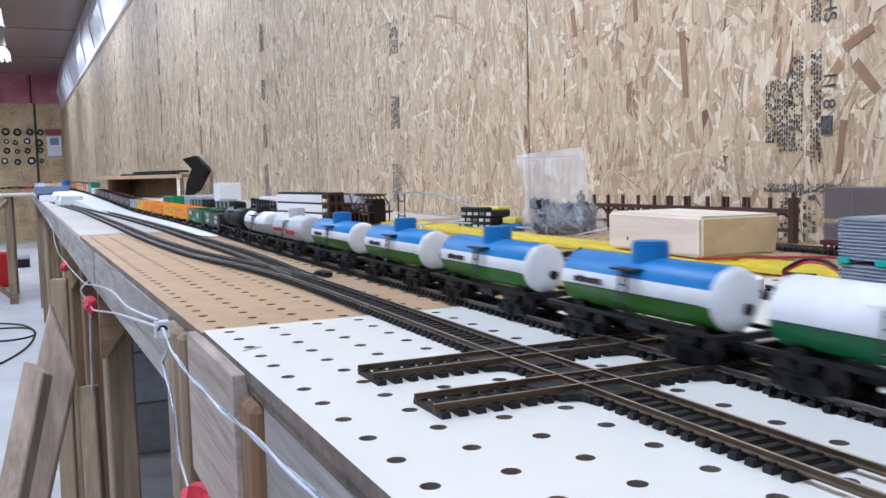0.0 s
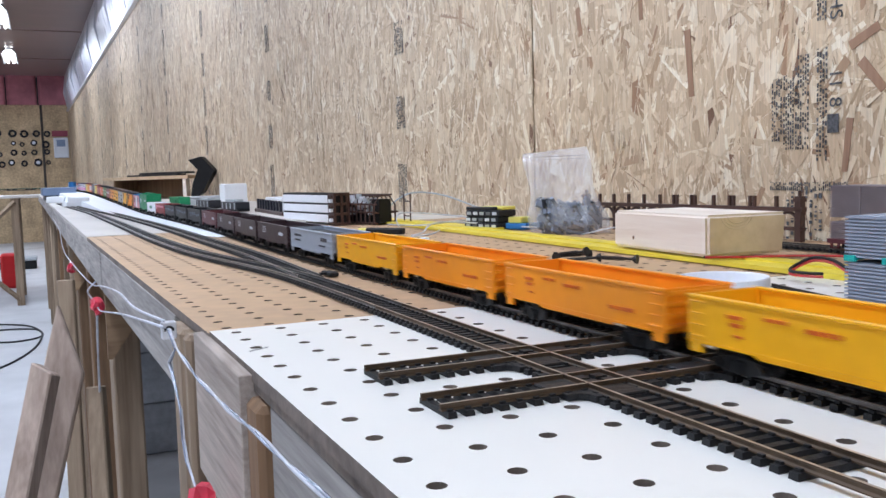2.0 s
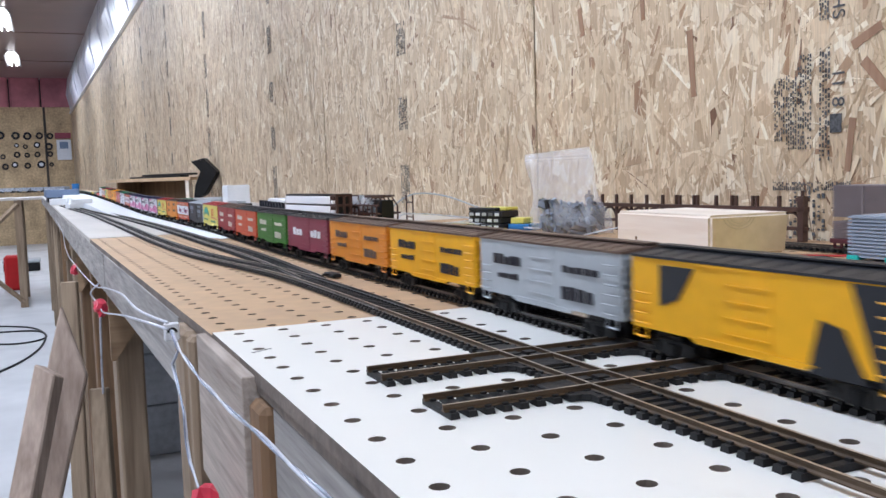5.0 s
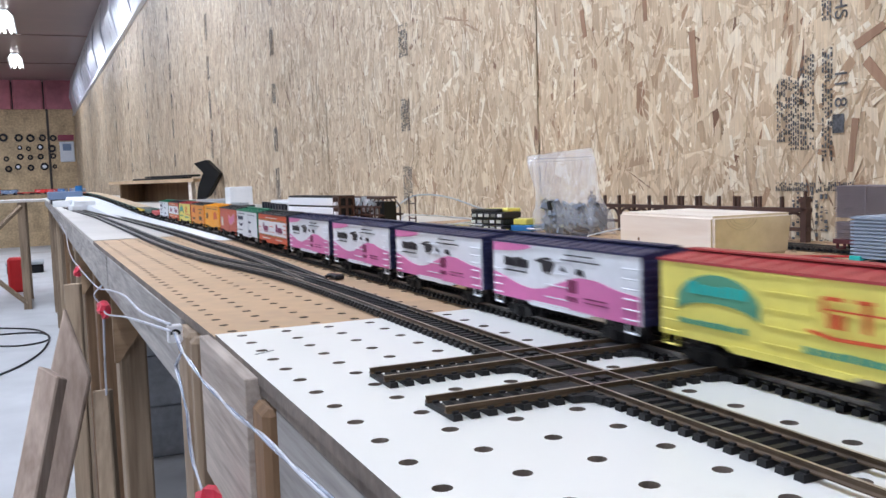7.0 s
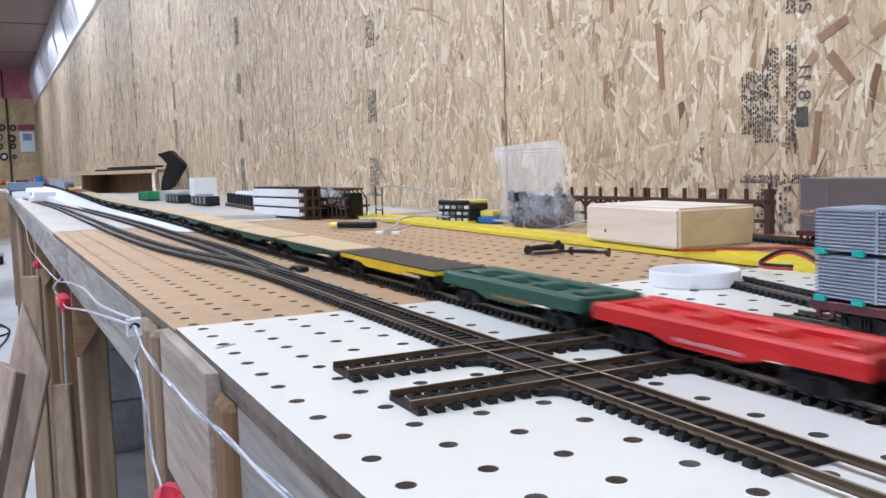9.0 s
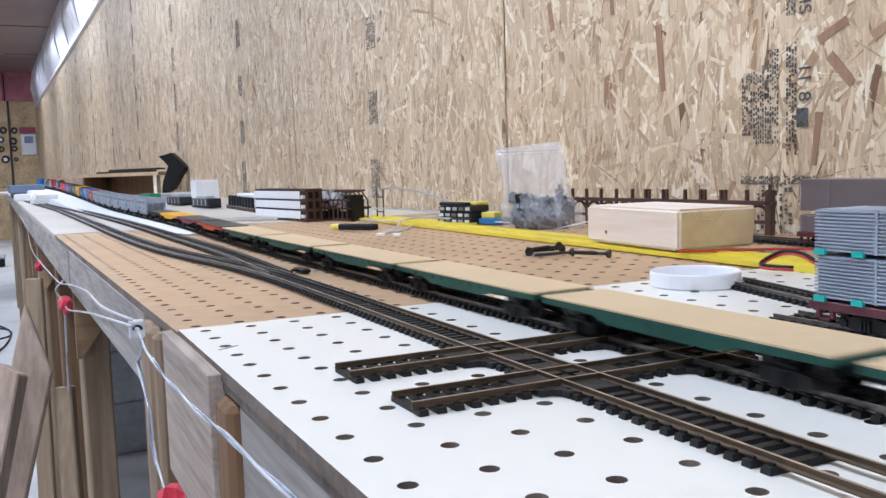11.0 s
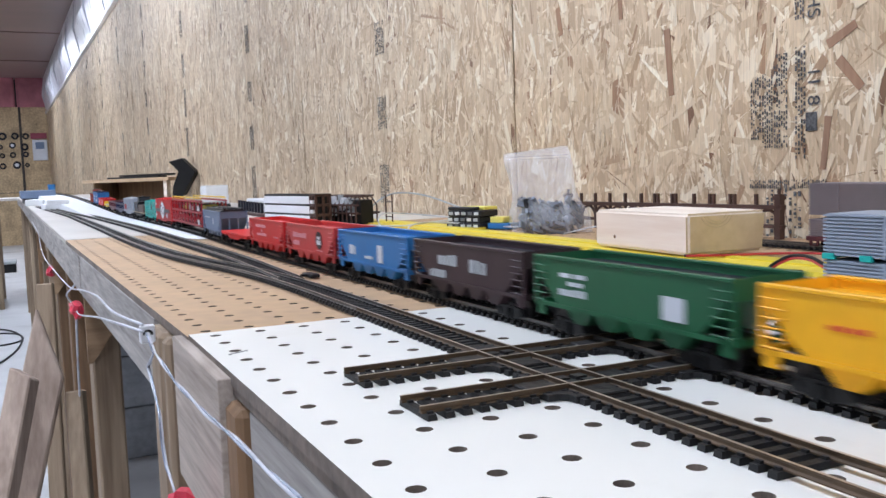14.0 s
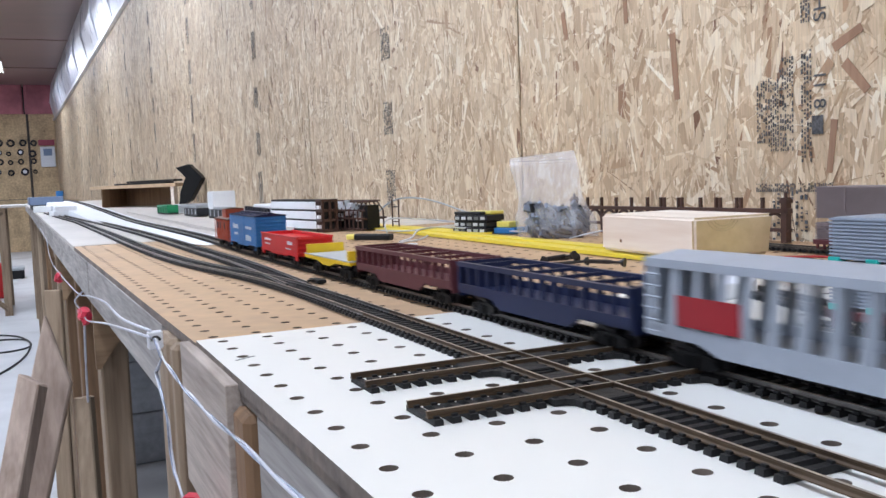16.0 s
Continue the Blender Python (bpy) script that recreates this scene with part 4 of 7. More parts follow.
def gondola(label, col, inside=None, L=0.140, top=0.0338):
    L *= STRETCH
    t = car(label, "gondola car", L, 0.0142)
    z0, w, h = 0.0143, 0.0180, top
    for s in (-1, 1):
        bm = bmesh.new()
        prism(bm, [(-L / 2, z0), (-L / 2, h), (L / 2, h), (L / 2, z0), (L / 2 - 0.036, z0), (L / 2 - 0.040, z0 - 0.0016), (-L / 2 + 0.040, z0 - 0.0016), (-L / 2 + 0.036, z0)], "x", s * w - 0.0005, s * w + 0.0005)
        part("side_wall", bm, cm(col), t)
        boxpart("top_rail", (s * w - 0.0012, s * w + 0.0012, -L / 2 - 0.0004, L / 2 + 0.0004, h - 0.0013, h + 0.0001), cm(col), t, bev=0.0003)
        boxpart("side_sill", (s * w - 0.0008, s * w + 0.0008, -L / 2, L / 2, z0 - 0.0001, z0 + 0.0010), cm(col), t)
        boxpart("end_wall", (-w + 0.0006, w - 0.0006, s * (L / 2 - 0.0006) - 0.0006, s * (L / 2 - 0.0006) + 0.0006, z0, h - 0.0001), cm(col), t)
        for k in range(4):
            z = z0 + 0.003 + (h - z0 - 0.005) * k / 3
            boxpart("end_rib", (-w + 0.0006, w - 0.0006, s * (L / 2 + 0.0006) - 0.0008, s * (L / 2 + 0.0006) + 0.0008, z - 0.0013, z + 0.0009), cm(col), t, bev=0.0004)
    boxpart("floor_plate", (-w + 0.0005, w - 0.0005, -L / 2, L / 2, z0, z0 + 0.0015), cm(inside or col), t)
    if inside:
        boxpart("load", (-w + 0.0008, w - 0.0008, -L / 2 + 0.0013, L / 2 - 0.0013, z0 + 0.0015, h - 0.004), cm(inside), t)
    for sy in (-1, 1):
        bm = bmesh.new()
        for k in range(4):
            z = z0 + 0.003 + k * 0.0047
            tube(bm, [(-w - 0.0005, sy * (L / 2 - 0.009), z), (-w - 0.0012, sy * (L / 2 - 0.009), z), (-w - 0.0012, sy * (L / 2 - 0.002), z), (-w - 0.0005, sy * (L / 2 - 0.002), z)], 0.0003, 4)
        part("grab_iron", bm, cm(col), t)
        boxpart("step", (-w - 0.0006, -w + 0.0008, sy * (L / 2 - 0.0045) - 0.0035, sy * (L / 2 - 0.0045) + 0.0035, z0 - 0.0040, z0), cm(col), t)
    return t


def box_car(label, side, roof, end=None, L=0.141, top=0.0472, door=None, slats=False, rib=True, w=0.0180, roof_walk=True, gaps=False, z0=0.0150):
    L *= STRETCH
    t = car(label, "box car", L, z0 + 0.0004)
    bm = bmesh.new()
    box(bm, -w, w, -L / 2, L / 2, z0, top)
    for f in bm.faces:
        if abs(f.calc_center_median().y) > L / 2 - 0.001:
            f.material_index = 1
    part("body", bm, [cm(side), cm(end or side)], t)
    for s in (-1, 1):
        bm = bmesh.new()
        prism(bm, [(-0.034, z0 + 0.0006), (-0.028, z0 - 0.0018), (0.028, z0 - 0.0018), (0.034, z0 + 0.0006)], "x", s * w - 0.0006, s * w + 0.0001)
        part("side_sill", bm, cm(side), t)
    bm = bmesh.new()
    prism(bm, [(-w - 0.0007, top - 0.0006), (-w - 0.0007, top + 0.0005), (0, top + 0.0026), (w + 0.0007, top + 0.0005), (w + 0.0007, top - 0.0006)], "y", -L / 2 - 0.0008, L / 2 + 0.0008)
    part("roof", bm, cm(roof), t)
    for k in range(13):
        y = -L / 2 + 0.002 + (L - 0.004) * k / 12
        bm = bmesh.new()
        prism(bm, [(-w - 0.0008, top + 0.0002), (-w - 0.0008, top + 0.0008), (0, top + 0.0030), (w + 0.0008, top + 0.0008), (w + 0.0008, top + 0.0002)], "y", y - 0.0004, y + 0.0004)
        part("roof_seam", bm, cm(roof), t)
    if roof_walk:
        boxpart("roof_walk", (-0.0035, 0.0035, -L / 2 - 0.001, L / 2 + 0.001, top + 0.0031, top + 0.0038), cm("black" if gaps else roof), t)
    if rib:
        for s in (-1, 1):
            for k in range(8):
                z = z0 + 0.003 + (top - z0 - 0.006) * k / 7
                boxpart("end_rib", (-w + 0.001, w - 0.001, s * (L / 2 + 0.0002) - 0.0007, s * (L / 2 + 0.0002) + 0.0007, z - 0.0011, z + 0.0007), cm(end or side), t, bev=0.0004)
    dw = 0.0125
    for s in (-1, 1):
        boxpart("door", (min(s * w, s * (w + 0.0003)), max(s * w, s * (w + 0.0003)), -dw, dw, z0 + 0.0012, top - 0.0016), cm(door or side), t)
        for z in (z0 + 0.0008, top - 0.0013):
            boxpart("door_track", (min(s * w, s * (w + 0.0008)), max(s * w, s * (w + 0.0008)), -dw, dw * 2.2, z - 0.0004, z + 0.0004), cm(side), t)
    if rib:
        for k in range(4):
            z = z0 + 0.005 + k * 0.0065
            boxpart("door_rib", (-w - 0.0009, -w - 0.0003, -dw + 0.001, dw - 0.001, z - 0.0003, z + 0.0003), cm(door or side), t)
    if gaps:
        # no real openings: black strips on the solid side imitate their shade
        for k in range(12):
            z = z0 + 0.0030 + (top - z0 - 0.006) * k / 12
            bm = bmesh.new()
            for j, (y0, y1) in enumerate(((-L / 2 + 0.010, -0.048), (-0.045, -0.031), (-0.028, -0.015), (-0.011, -0.001), (0.001, 0.011), (0.015, 0.028), (0.031, 0.045), (0.048, L / 2 - 0.010))):
                box(bm, -w - 0.0006, -w, y0, y1, z, z + 0.0010)
            part("gap_shade", bm, cm("black"), t, "black strip standing in for the shaded gap between slats")
        for y in (-0.0465, -0.0295, -0.013, 0.013, 0.0295, 0.0465):
            boxpart("upright", (-w - 0.0013, -w, y - 0.0010, y + 0.0010, z0 + 0.001, top - 0.001), cm(side), t)
    if slats:
        for s in (-1, 1):
            for k in range(14):
                z = z0 + 0.003 + (top - z0 - 0.006) * k / 13
                boxpart("slat", (s * (w + 0.0006) - 0.0005, s * (w + 0.0006) + 0.0005, -L / 2 + 0.001, L / 2 - 0.001, z - 0.0007, z + 0.0003), cm(side), t)
    ladder(t, side, -L / 2 + 0.007, z0, top - 0.004, -w)
    ladder(t, side, L / 2 - 0.007, z0, top - 0.014, -w, 4)
    for sy in (-1, 1):
        bm = bmesh.new()
        tube(bm, [(-w, sy * (L / 2 - 0.011), z0), (-w - 0.0004, sy * (L / 2 - 0.011), z0 - 0.004), (-w - 0.0004, sy * (L / 2 - 0.003), z0 - 0.004), (-w, sy * (L / 2 - 0.003), z0)], 0.0006, 4)
        part("step", bm, cm(side), t)
    return t


def hopper(label, col, inside="ink", L=0.140, top=0.0426, cover=False, bays=4):
    L *= STRETCH
    t = car(label, "hopper car", L, 0.0170)
    w, z0 = 0.0178, 0.0184
    for s in (-1, 1):
        bm = bmesh.new()
        prism(bm, [(-L / 2 + 0.003, top), (-L / 2 + 0.003, top - 0.009), (-L / 2 + 0.021, z0), (L / 2 - 0.021, z0), (L / 2 - 0.003, top - 0.009), (L / 2 - 0.003, top)], "x", s * w - 0.0005, s * w + 0.0005)
        part("side_wall", bm, cm(col), t)
        boxpart("top_rail", (s * w - 0.0013, s * w + 0.0013, -L / 2, L / 2, top - 0.0014, top + 0.0002), cm(col), t, bev=0.0003)
        boxpart("side_sill", (s * w - 0.0011, s * w + 0.0011, -L / 2, L / 2, z0 - 0.0012, z0 + 0.0006), cm(col), t)
        boxpart("end_sill", (-w, w, s * (L / 2 - 0.001) - 0.001, s * (L / 2 - 0.001) + 0.001, z0 - 0.002, z0 + 0.0012), cm(col), t)
        for x in (-w, w):
            boxpart("corner_post", (x - 0.0009, x + 0.0009, s * (L / 2 - 0.0012) - 0.0012, s * (L / 2 - 0.0012) + 0.0012, z0 - 0.001, top), cm(col), t)
        bm = bmesh.new()
        vs = [bm.verts.new(c) for c in ((-w, s * (L / 2 - 0.002), top), (w, s * (L / 2 - 0.002), top), (w, s * (L / 2 - 0.002), top - 0.009), (-w, s * (L / 2 - 0.002), top - 0.009), (w, s * (L / 2 - 0.024), z0), (-w, s * (L / 2 - 0.024), z0))]
        bm.faces.new(vs[:4])
        bm.faces.new((vs[3], vs[2], vs[4], vs[5]))
        part("slope_end", bm, cm(col), t)
        for x in (-0.006, 0.006):
            boxpart("end_strut", (x - 0.0008, x + 0.0008, s * (L / 2 - 0.0016) - 0.0008, s * (L / 2 - 0.0016) + 0.0008, z0, top - 0.009), cm(col), t)
    span = L - 0.052
    for k in range(bays):
        yc = -span / 2 + span * (k + 0.5) / bays
        b2 = span / bays / 2
        for s in (-1, 1):
            bm = bmesh.new()
            prism(bm, [(yc - b2, z0 - 0.0008), (yc - b2 * 0.40, 0.0105), (yc + b2 * 0.40, 0.0105), (yc + b2, z0 - 0.0008)], "x", s * 0.0166, s * 0.0045)
            part("chute", bm, cm(col), t)
    if cover:
        bm = bmesh.new()
        prism(bm, [(-w - 0.0005, top + 0.0003), (-0.009, top + 0.003), (0.009, top + 0.003), (w + 0.0005, top + 0.0003)], "y", -L / 2, L / 2)
        part("roof", bm, cm("slate"), t)
        for k in range(4):
            y = -L / 2 + L * (k + 0.5) / 4
            boxpart("hatch", (-0.007, 0.007, y - 0.010, y + 0.010, top + 0.003, top + 0.0045), cm("slate"), t, bev=0.0004)
        for x in (-0.012, 0.012):
            boxpart("roof_walk", (x - 0.002, x + 0.002, -L / 2 - 0.002, L / 2 + 0.002, top + 0.0030, top + 0.0042), cm("slate"), t)
    else:
        boxpart("load", (-w + 0.0008, w - 0.0008, -L / 2 + 0.0024, L / 2 - 0.0024, top - 0.009, top - 0.0045), cm(inside), t)
    ladder(t, col, -L / 2 + 0.006, z0, top - 0.003, -w - 0.0006)
    ladder(t, col, L / 2 - 0.006, z0, top - 0.003, -w - 0.0006)
    for sy in (-1, 1):
        boxpart("step", (-w - 0.0004, -w + 0.0006, sy * (L / 2 - 0.005) - 0.0034, sy * (L / 2 - 0.005) + 0.0034, z0 - 0.006, z0 - 0.0012), cm(col), t)
    return t


def flat_car(label, side, deck, L=0.170, humps=False, zd=0.0194):
    L *= STRETCH
    t = car(label, "flat car", L, zd - 0.003)
    w = 0.0180
    for s in (-1, 1):
        bm = bmesh.new()
        prism(bm, [(-L / 2, zd - 0.0030), (-L / 2, zd), (L / 2, zd), (L / 2, zd - 0.0030), (L / 2 - 0.040, zd - 0.0034), (L / 2 - 0.054, zd - 0.0066), (-L / 2 + 0.054, zd - 0.0066), (-L / 2 + 0.040, zd - 0.0034)], "x", s * w - 0.0007, s * w + 0.0007)
        part("side_sill", bm, cm(side), t)
    boxpart("body", (-w + 0.0008, w - 0.0008, -L / 2, L / 2, zd - 0.0025, zd - 0.0003), cm(side), t)
    if humps:
        for x in (-0.0150, 0.0150):
            bm = bmesh.new()
            prism(bm, [(x - 0.0034, zd - 0.0004), (x - 0.0034, zd + 0.0030), (x - 0.0020, zd + 0.0042), (x + 0.0020, zd + 0.0042), (x + 0.0034, zd + 0.0030), (x + 0.0034, zd - 0.0004)], "y", -L / 2, L / 2)
            part("rub_rail", bm, cm(side), t)
        boxpart("deck", (-0.0115, 0.0115, -L / 2 + 0.001, L / 2 - 0.001, zd - 0.0003, zd + 0.0012), cm(deck), t)
        for s in (-1, 1):
            boxpart("end_plate", (-0.0115, 0.0115, s * (L / 2 - 0.003) - 0.0028, s * (L / 2 - 0.003) + 0.0028, zd + 0.0012, zd + 0.0038), cm(side), t, bev=0.0005)
        for k in range(4):
            y = -L / 2 + L * (k + 0.5) / 4
            bm = bmesh.new()
            prism(bm, [(y - 0.0085, zd + 0.0012), (y - 0.0055, zd + 0.0046), (y + 0.0055, zd + 0.0046), (y + 0.0085, zd + 0.0012)], "x", -0.0065, 0.0065)
            bevel(bm, 0.0007)
            part("hitch_hump", bm, cm(side), t)
    else:
        bm = bmesh.new()
        box(bm, -w - 0.0008, w + 0.0008, -L / 2, L / 2, zd, zd + 0.0009)
        part("deck", bm, cm(deck), t)
        for k in range(14):
            y = -L / 2 + 0.006 + (L - 0.012) * k / 13
            boxpart("stake_pocket", (-w - 0.0013, -w - 0.0006, y - 0.0007, y + 0.0007, zd - 0.0028, zd - 0.0004), cm(side), t)
    return t


def slotted_car(label, col, L=0.170):
    """A long open car with a row of openings under the top rail."""
    L *= STRETCH
    t = car(label, "gondola car", L, 0.0150)
    w, z0, h = 0.0180, 0.0132, 0.0345
    n = 14
    bm = bmesh.new()
    for s in (-1, 1):
        prism(bm, [(-L / 2, z0 + 0.0035), (-L / 2, z0 + 0.0078), (L / 2, z0 + 0.0078), (L / 2, z0 + 0.0035), (L / 2 - 0.04, z0 + 0.003), (L / 2 - 0.052, z0 - 0.003), (-L / 2 + 0.052, z0 - 0.003), (-L / 2 + 0.04, z0 + 0.003)], "x", s * w - 0.0008, s * w + 0.0008)
        box(bm, s * w - 0.0014, s * w + 0.0014, -L / 2, L / 2, h - 0.0028, h)
        for k in range(n + 1):
            y = -L / 2 + 0.0015 + (L - 0.003) * k / n
            box(bm, s * w - 0.0009, s * w + 0.0009, y - 0.0012, y + 0.0012, z0 + 0.0078, h - 0.0028)
    for s in (-1, 1):
        box(bm, -w, w, s * L / 2 - 0.0007, s * L / 2 + 0.0007, z0, h)
    part("body", bm, cm(col), t)
    boxpart("floor_plate", (-w, w, -L / 2, L / 2, z0 + 0.002, z0 + 0.0035), cm(col), t)
    bm = bmesh.new()
    for k in range(6):
        y = -L / 2 + 0.012 + (L - 0.024) * k / 5
        box(bm, -w, w, y - 0.0012, y + 0.0012, h - 0.003, h - 0.001)
    part("cross_beam", bm, cm(col), t)
    return t


def auto_rack(label, col, L=0.290):
    L *= STRETCH
    t = car(label, "auto rack car", L, 0.0178)
    w, z0, h = 0.0180, 0.0170, 0.0576
    n = 9
    levels = (0.0185, 0.0362, 0.0535)
    bm = bmesh.new()
    for s in (-1, 1):
        x = s * w
        for z in (z0, *levels[1:]):
            box(bm, x - 0.0012, x + 0.0012, -L / 2, L / 2, z, z + 0.0035)
        for k in range(n + 1):
            y = -L / 2 + 0.002 + (L - 0.004) * k / n
            box(bm, x - 0.001, x + 0.001, y - 0.0016, y + 0.0016, z0, levels[2] + 0.002)
        for k in range(n):
            y0, y1 = -L / 2 + L * k / n, -L / 2 + L * (k + 1) / n
            for za, zb in ((levels[0] + 0.002, levels[1]),):
                for a, c in (((y0, za), ((y0 + y1) / 2, za + 0.010)), ((y1, za), ((y0 + y1) / 2, za + 0.010)), ((y0, zb), (y0 + (y1 - y0) * 0.3, zb - 0.007)), ((y1, zb), (y1 - (y1 - y0) * 0.3, zb - 0.007))):
                    tube(bm, [(x, *a), (x, *c)], 0.0011, 4)
            for a, c in (((y0, levels[2]), (y0 + (y1 - y0) * 0.25, levels[2] - 0.006)), ((y1, levels[2]), (y1 - (y1 - y0) * 0.25, levels[2] - 0.006))):
                tube(bm, [(x, *a), (x, *c)], 0.0011, 4)
    part("side_frame", bm, cm(col), t)
    for z in levels:
        boxpart("deck", (-w, w, -L / 2, L / 2, z, z + 0.0012), cm(col if z < 0.05 else "haze"), t)
    bm = bmesh.new()
    for x in (-w, w):
        tube(bm, [(x, -L / 2 + 0.004, h + 0.003), (x, L / 2 - 0.004, h + 0.003)], 0.0009, 5)
        for k in range(19):
            y = -L / 2 + 0.006 + (L - 0.012) * k / 18
            tube(bm, [(x, y, levels[2]), (x, y, h + 0.003)], 0.0007, 4)
    part("railing", bm, cm("flatyellow"), t, "yellow guard rail on the top deck")
    for z, cols in ((levels[0], ("cream", "ink", "white", "dgreen", "cream")), (levels[1], ("lemon", "ink", "cream", "lemon", "plum"))):
        for k, c in enumerate(cols):
            y = -L / 2 + L * (k + 0.5) / 5
            bm = bmesh.new()
            prism(bm, [(y - 0.024, z + 0.003), (y - 0.024, z + 0.0075), (y - 0.012, z + 0.009), (y - 0.007, z + 0.0135), (y + 0.010, z + 0.0135), (y + 0.017, z + 0.009), (y + 0.024, z + 0.0075), (y + 0.024, z + 0.003)], "x", -0.010, 0.010)
            bevel(bm, 0.001)
            part("toy_automobile", bm, cm(c), t, "small carried toy automobile")
    patch(t, "plum", [(-0.06, 0.040), (-0.06, 0.052), (-0.045, 0.052), (-0.045, 0.040)], -0.0196)
    marks(t, "letter", [(-0.135, -0.118, 0.041, 0.050, 3), (-0.135, -0.118, 0.020, 0.030, 3), (-0.058, -0.048, 0.043, 0.050, 2)], -0.0200)
    return t


def caboose(label, col, roof, L=0.105):
    L *= STRETCH
    t = car(label, "caboose", L, 0.0135)
    w, z0, top = 0.0175, 0.0130, 0.0420
    bm = bmesh.new()
    box(bm, -w, w, -L / 2 + 0.012, L / 2 - 0.012, z0, top)
    for k in range(18):
        y = -L / 2 + 0.014 + (L - 0.028) * k / 17
        box(bm, -w - 0.0004, -w, y - 0.0003, y + 0.0003, z0, top)
    box(bm, -0.0125, 0.0125, -0.010, 0.018, top, top + 0.013)
    part("body", bm, cm(col), t)
    bm = bmesh.new()
    prism(bm, [(-w - 0.001, top), (0, top + 0.003), (w + 0.001, top), (w, top - 0.001), (-w, top - 0.001)], "y", -L / 2, L / 2)
    prism(bm, [(-0.0140, top + 0.013), (0, top + 0.0150), (0.0140, top + 0.013)], "y", -0.012, 0.020)
    tube(bm, [(0.006, -0.022, top), (0.006, -0.022, top + 0.010)], 0.0012, 8)
    part("roof", bm, cm(roof), t)
    for y in (-0.026, 0.006, 0.028):
        boxpart("window", (-w - 0.0008, -w, y - 0.0035, y + 0.0035, 0.028, 0.037), cm("ink"), t)
    bm = bmesh.new()
    for s in (-1, 1):
        box(bm, -w, w, s * (L / 2 - 0.006) - 0.006, s * (L / 2 - 0.006) + 0.006, z0 - 0.001, z0 + 0.0006)
        for x in (-w, w):
            tube(bm, [(x, s * (L / 2 - 0.001), z0), (x, s * (L / 2 - 0.001), top)], 0.0006, 4)
        tube(bm, [(-w, s * (L / 2 - 0.001), z0 + 0.011), (w, s * (L / 2 - 0.001), z0 + 0.011)], 0.0006, 4)
    part("platform", bm, cm(col), t)
    return t


def lettering(body, size, m, parent, at, spin=0):
    """Raised text on a car side, read from the camera's side of the track."""
    cu = bpy.data.curves.new("lettering", "FONT")
    cu.body, cu.size, cu.extrude, cu.align_x, cu.align_y = body, size, 0.0001, "CENTER", "CENTER"
    tmp = new("lettering", cu)
    me = bpy.data.meshes.new_from_object(tmp.evaluated_get(bpy.context.evaluated_depsgraph_get()))
    bpy.data.objects.remove(tmp)
    me.materials.clear()
    me.materials.append(m)
    ob = part("lettering", me, None, parent)
    ob.matrix_local = Matrix.Translation(at) @ Matrix(((0, 0, -1, 0), (-1, 0, 0, 0), (0, 1, 0, 0), (0, 0, 0, 1))) @ pose(0, 0, 0, 0, 0, spin)
    return ob


def pink_reefer():
    t = box_car("white and pink refrigerator car with navy roof and ends", "white", "navy", "navy")
    y0, y1, z0, h = -0.0708, 0.0708, 0.0151, 0.0315
    us, vs = (0, 0.1, 0.2, 0.3, 0.4, 0.52, 0.64, 0.76, 0.88, 1.0), (0.44, 0.36, 0.27, 0.23, 0.27, 0.42, 0.56, 0.55, 0.46, 0.42)
    wave = [(y1 + (y0 - y1) * u, z0 + h * v) for u, v in zip(np.linspace(0, 1, 30), np.interp(np.linspace(0, 1, 30), us, vs))]
    patch(t, "pink", [(y0, z0), (y1, z0), *wave])
    patch(t, "pink", [(y1, 0.0412), (y1, 0.0464), (0.022, 0.0464), (0.032, 0.0440), (0.046, 0.0424)])
    marks(t, "ink", [(0.030, 0.058, 0.0335, 0.0395, 8), (0.032, 0.058, 0.0305, 0.0314, 5)], -0.0188)
    marks(t, "ink", [(-0.034, -0.008, 0.0432, 0.0440, 7), (-0.040, -0.004, 0.0405, 0.0412, 6)], -0.0188)
    marks(t, "purple", [(-0.020, -0.010, 0.0245, 0.0310, 2), (-0.020, -0.010, 0.0200, 0.0225, 2), (-0.046, -0.026, 0.0225, 0.0232, 5), (-0.046, -0.026, 0.0205, 0.0211, 5)], -0.0188)
    patch(t, "ink", [(0.006, 0.0320), (0.014, 0.0330), (0.015, 0.0375), (0.023, 0.0385), (0.014, 0.0405), (0.007, 0.0410), (0.002, 0.0375)], -0.0188, "picture_shape")
    patch(t, "ink", [(-0.010, 0.0345), (-0.004, 0.0350), (-0.006, 0.0375)], -0.0188, "picture_shape")
    patch(t, "ink", [(-0.026, 0.0335), (-0.018, 0.0345), (-0.020, 0.0372), (-0.025, 0.0365)], -0.0188, "picture_shape")
    return t


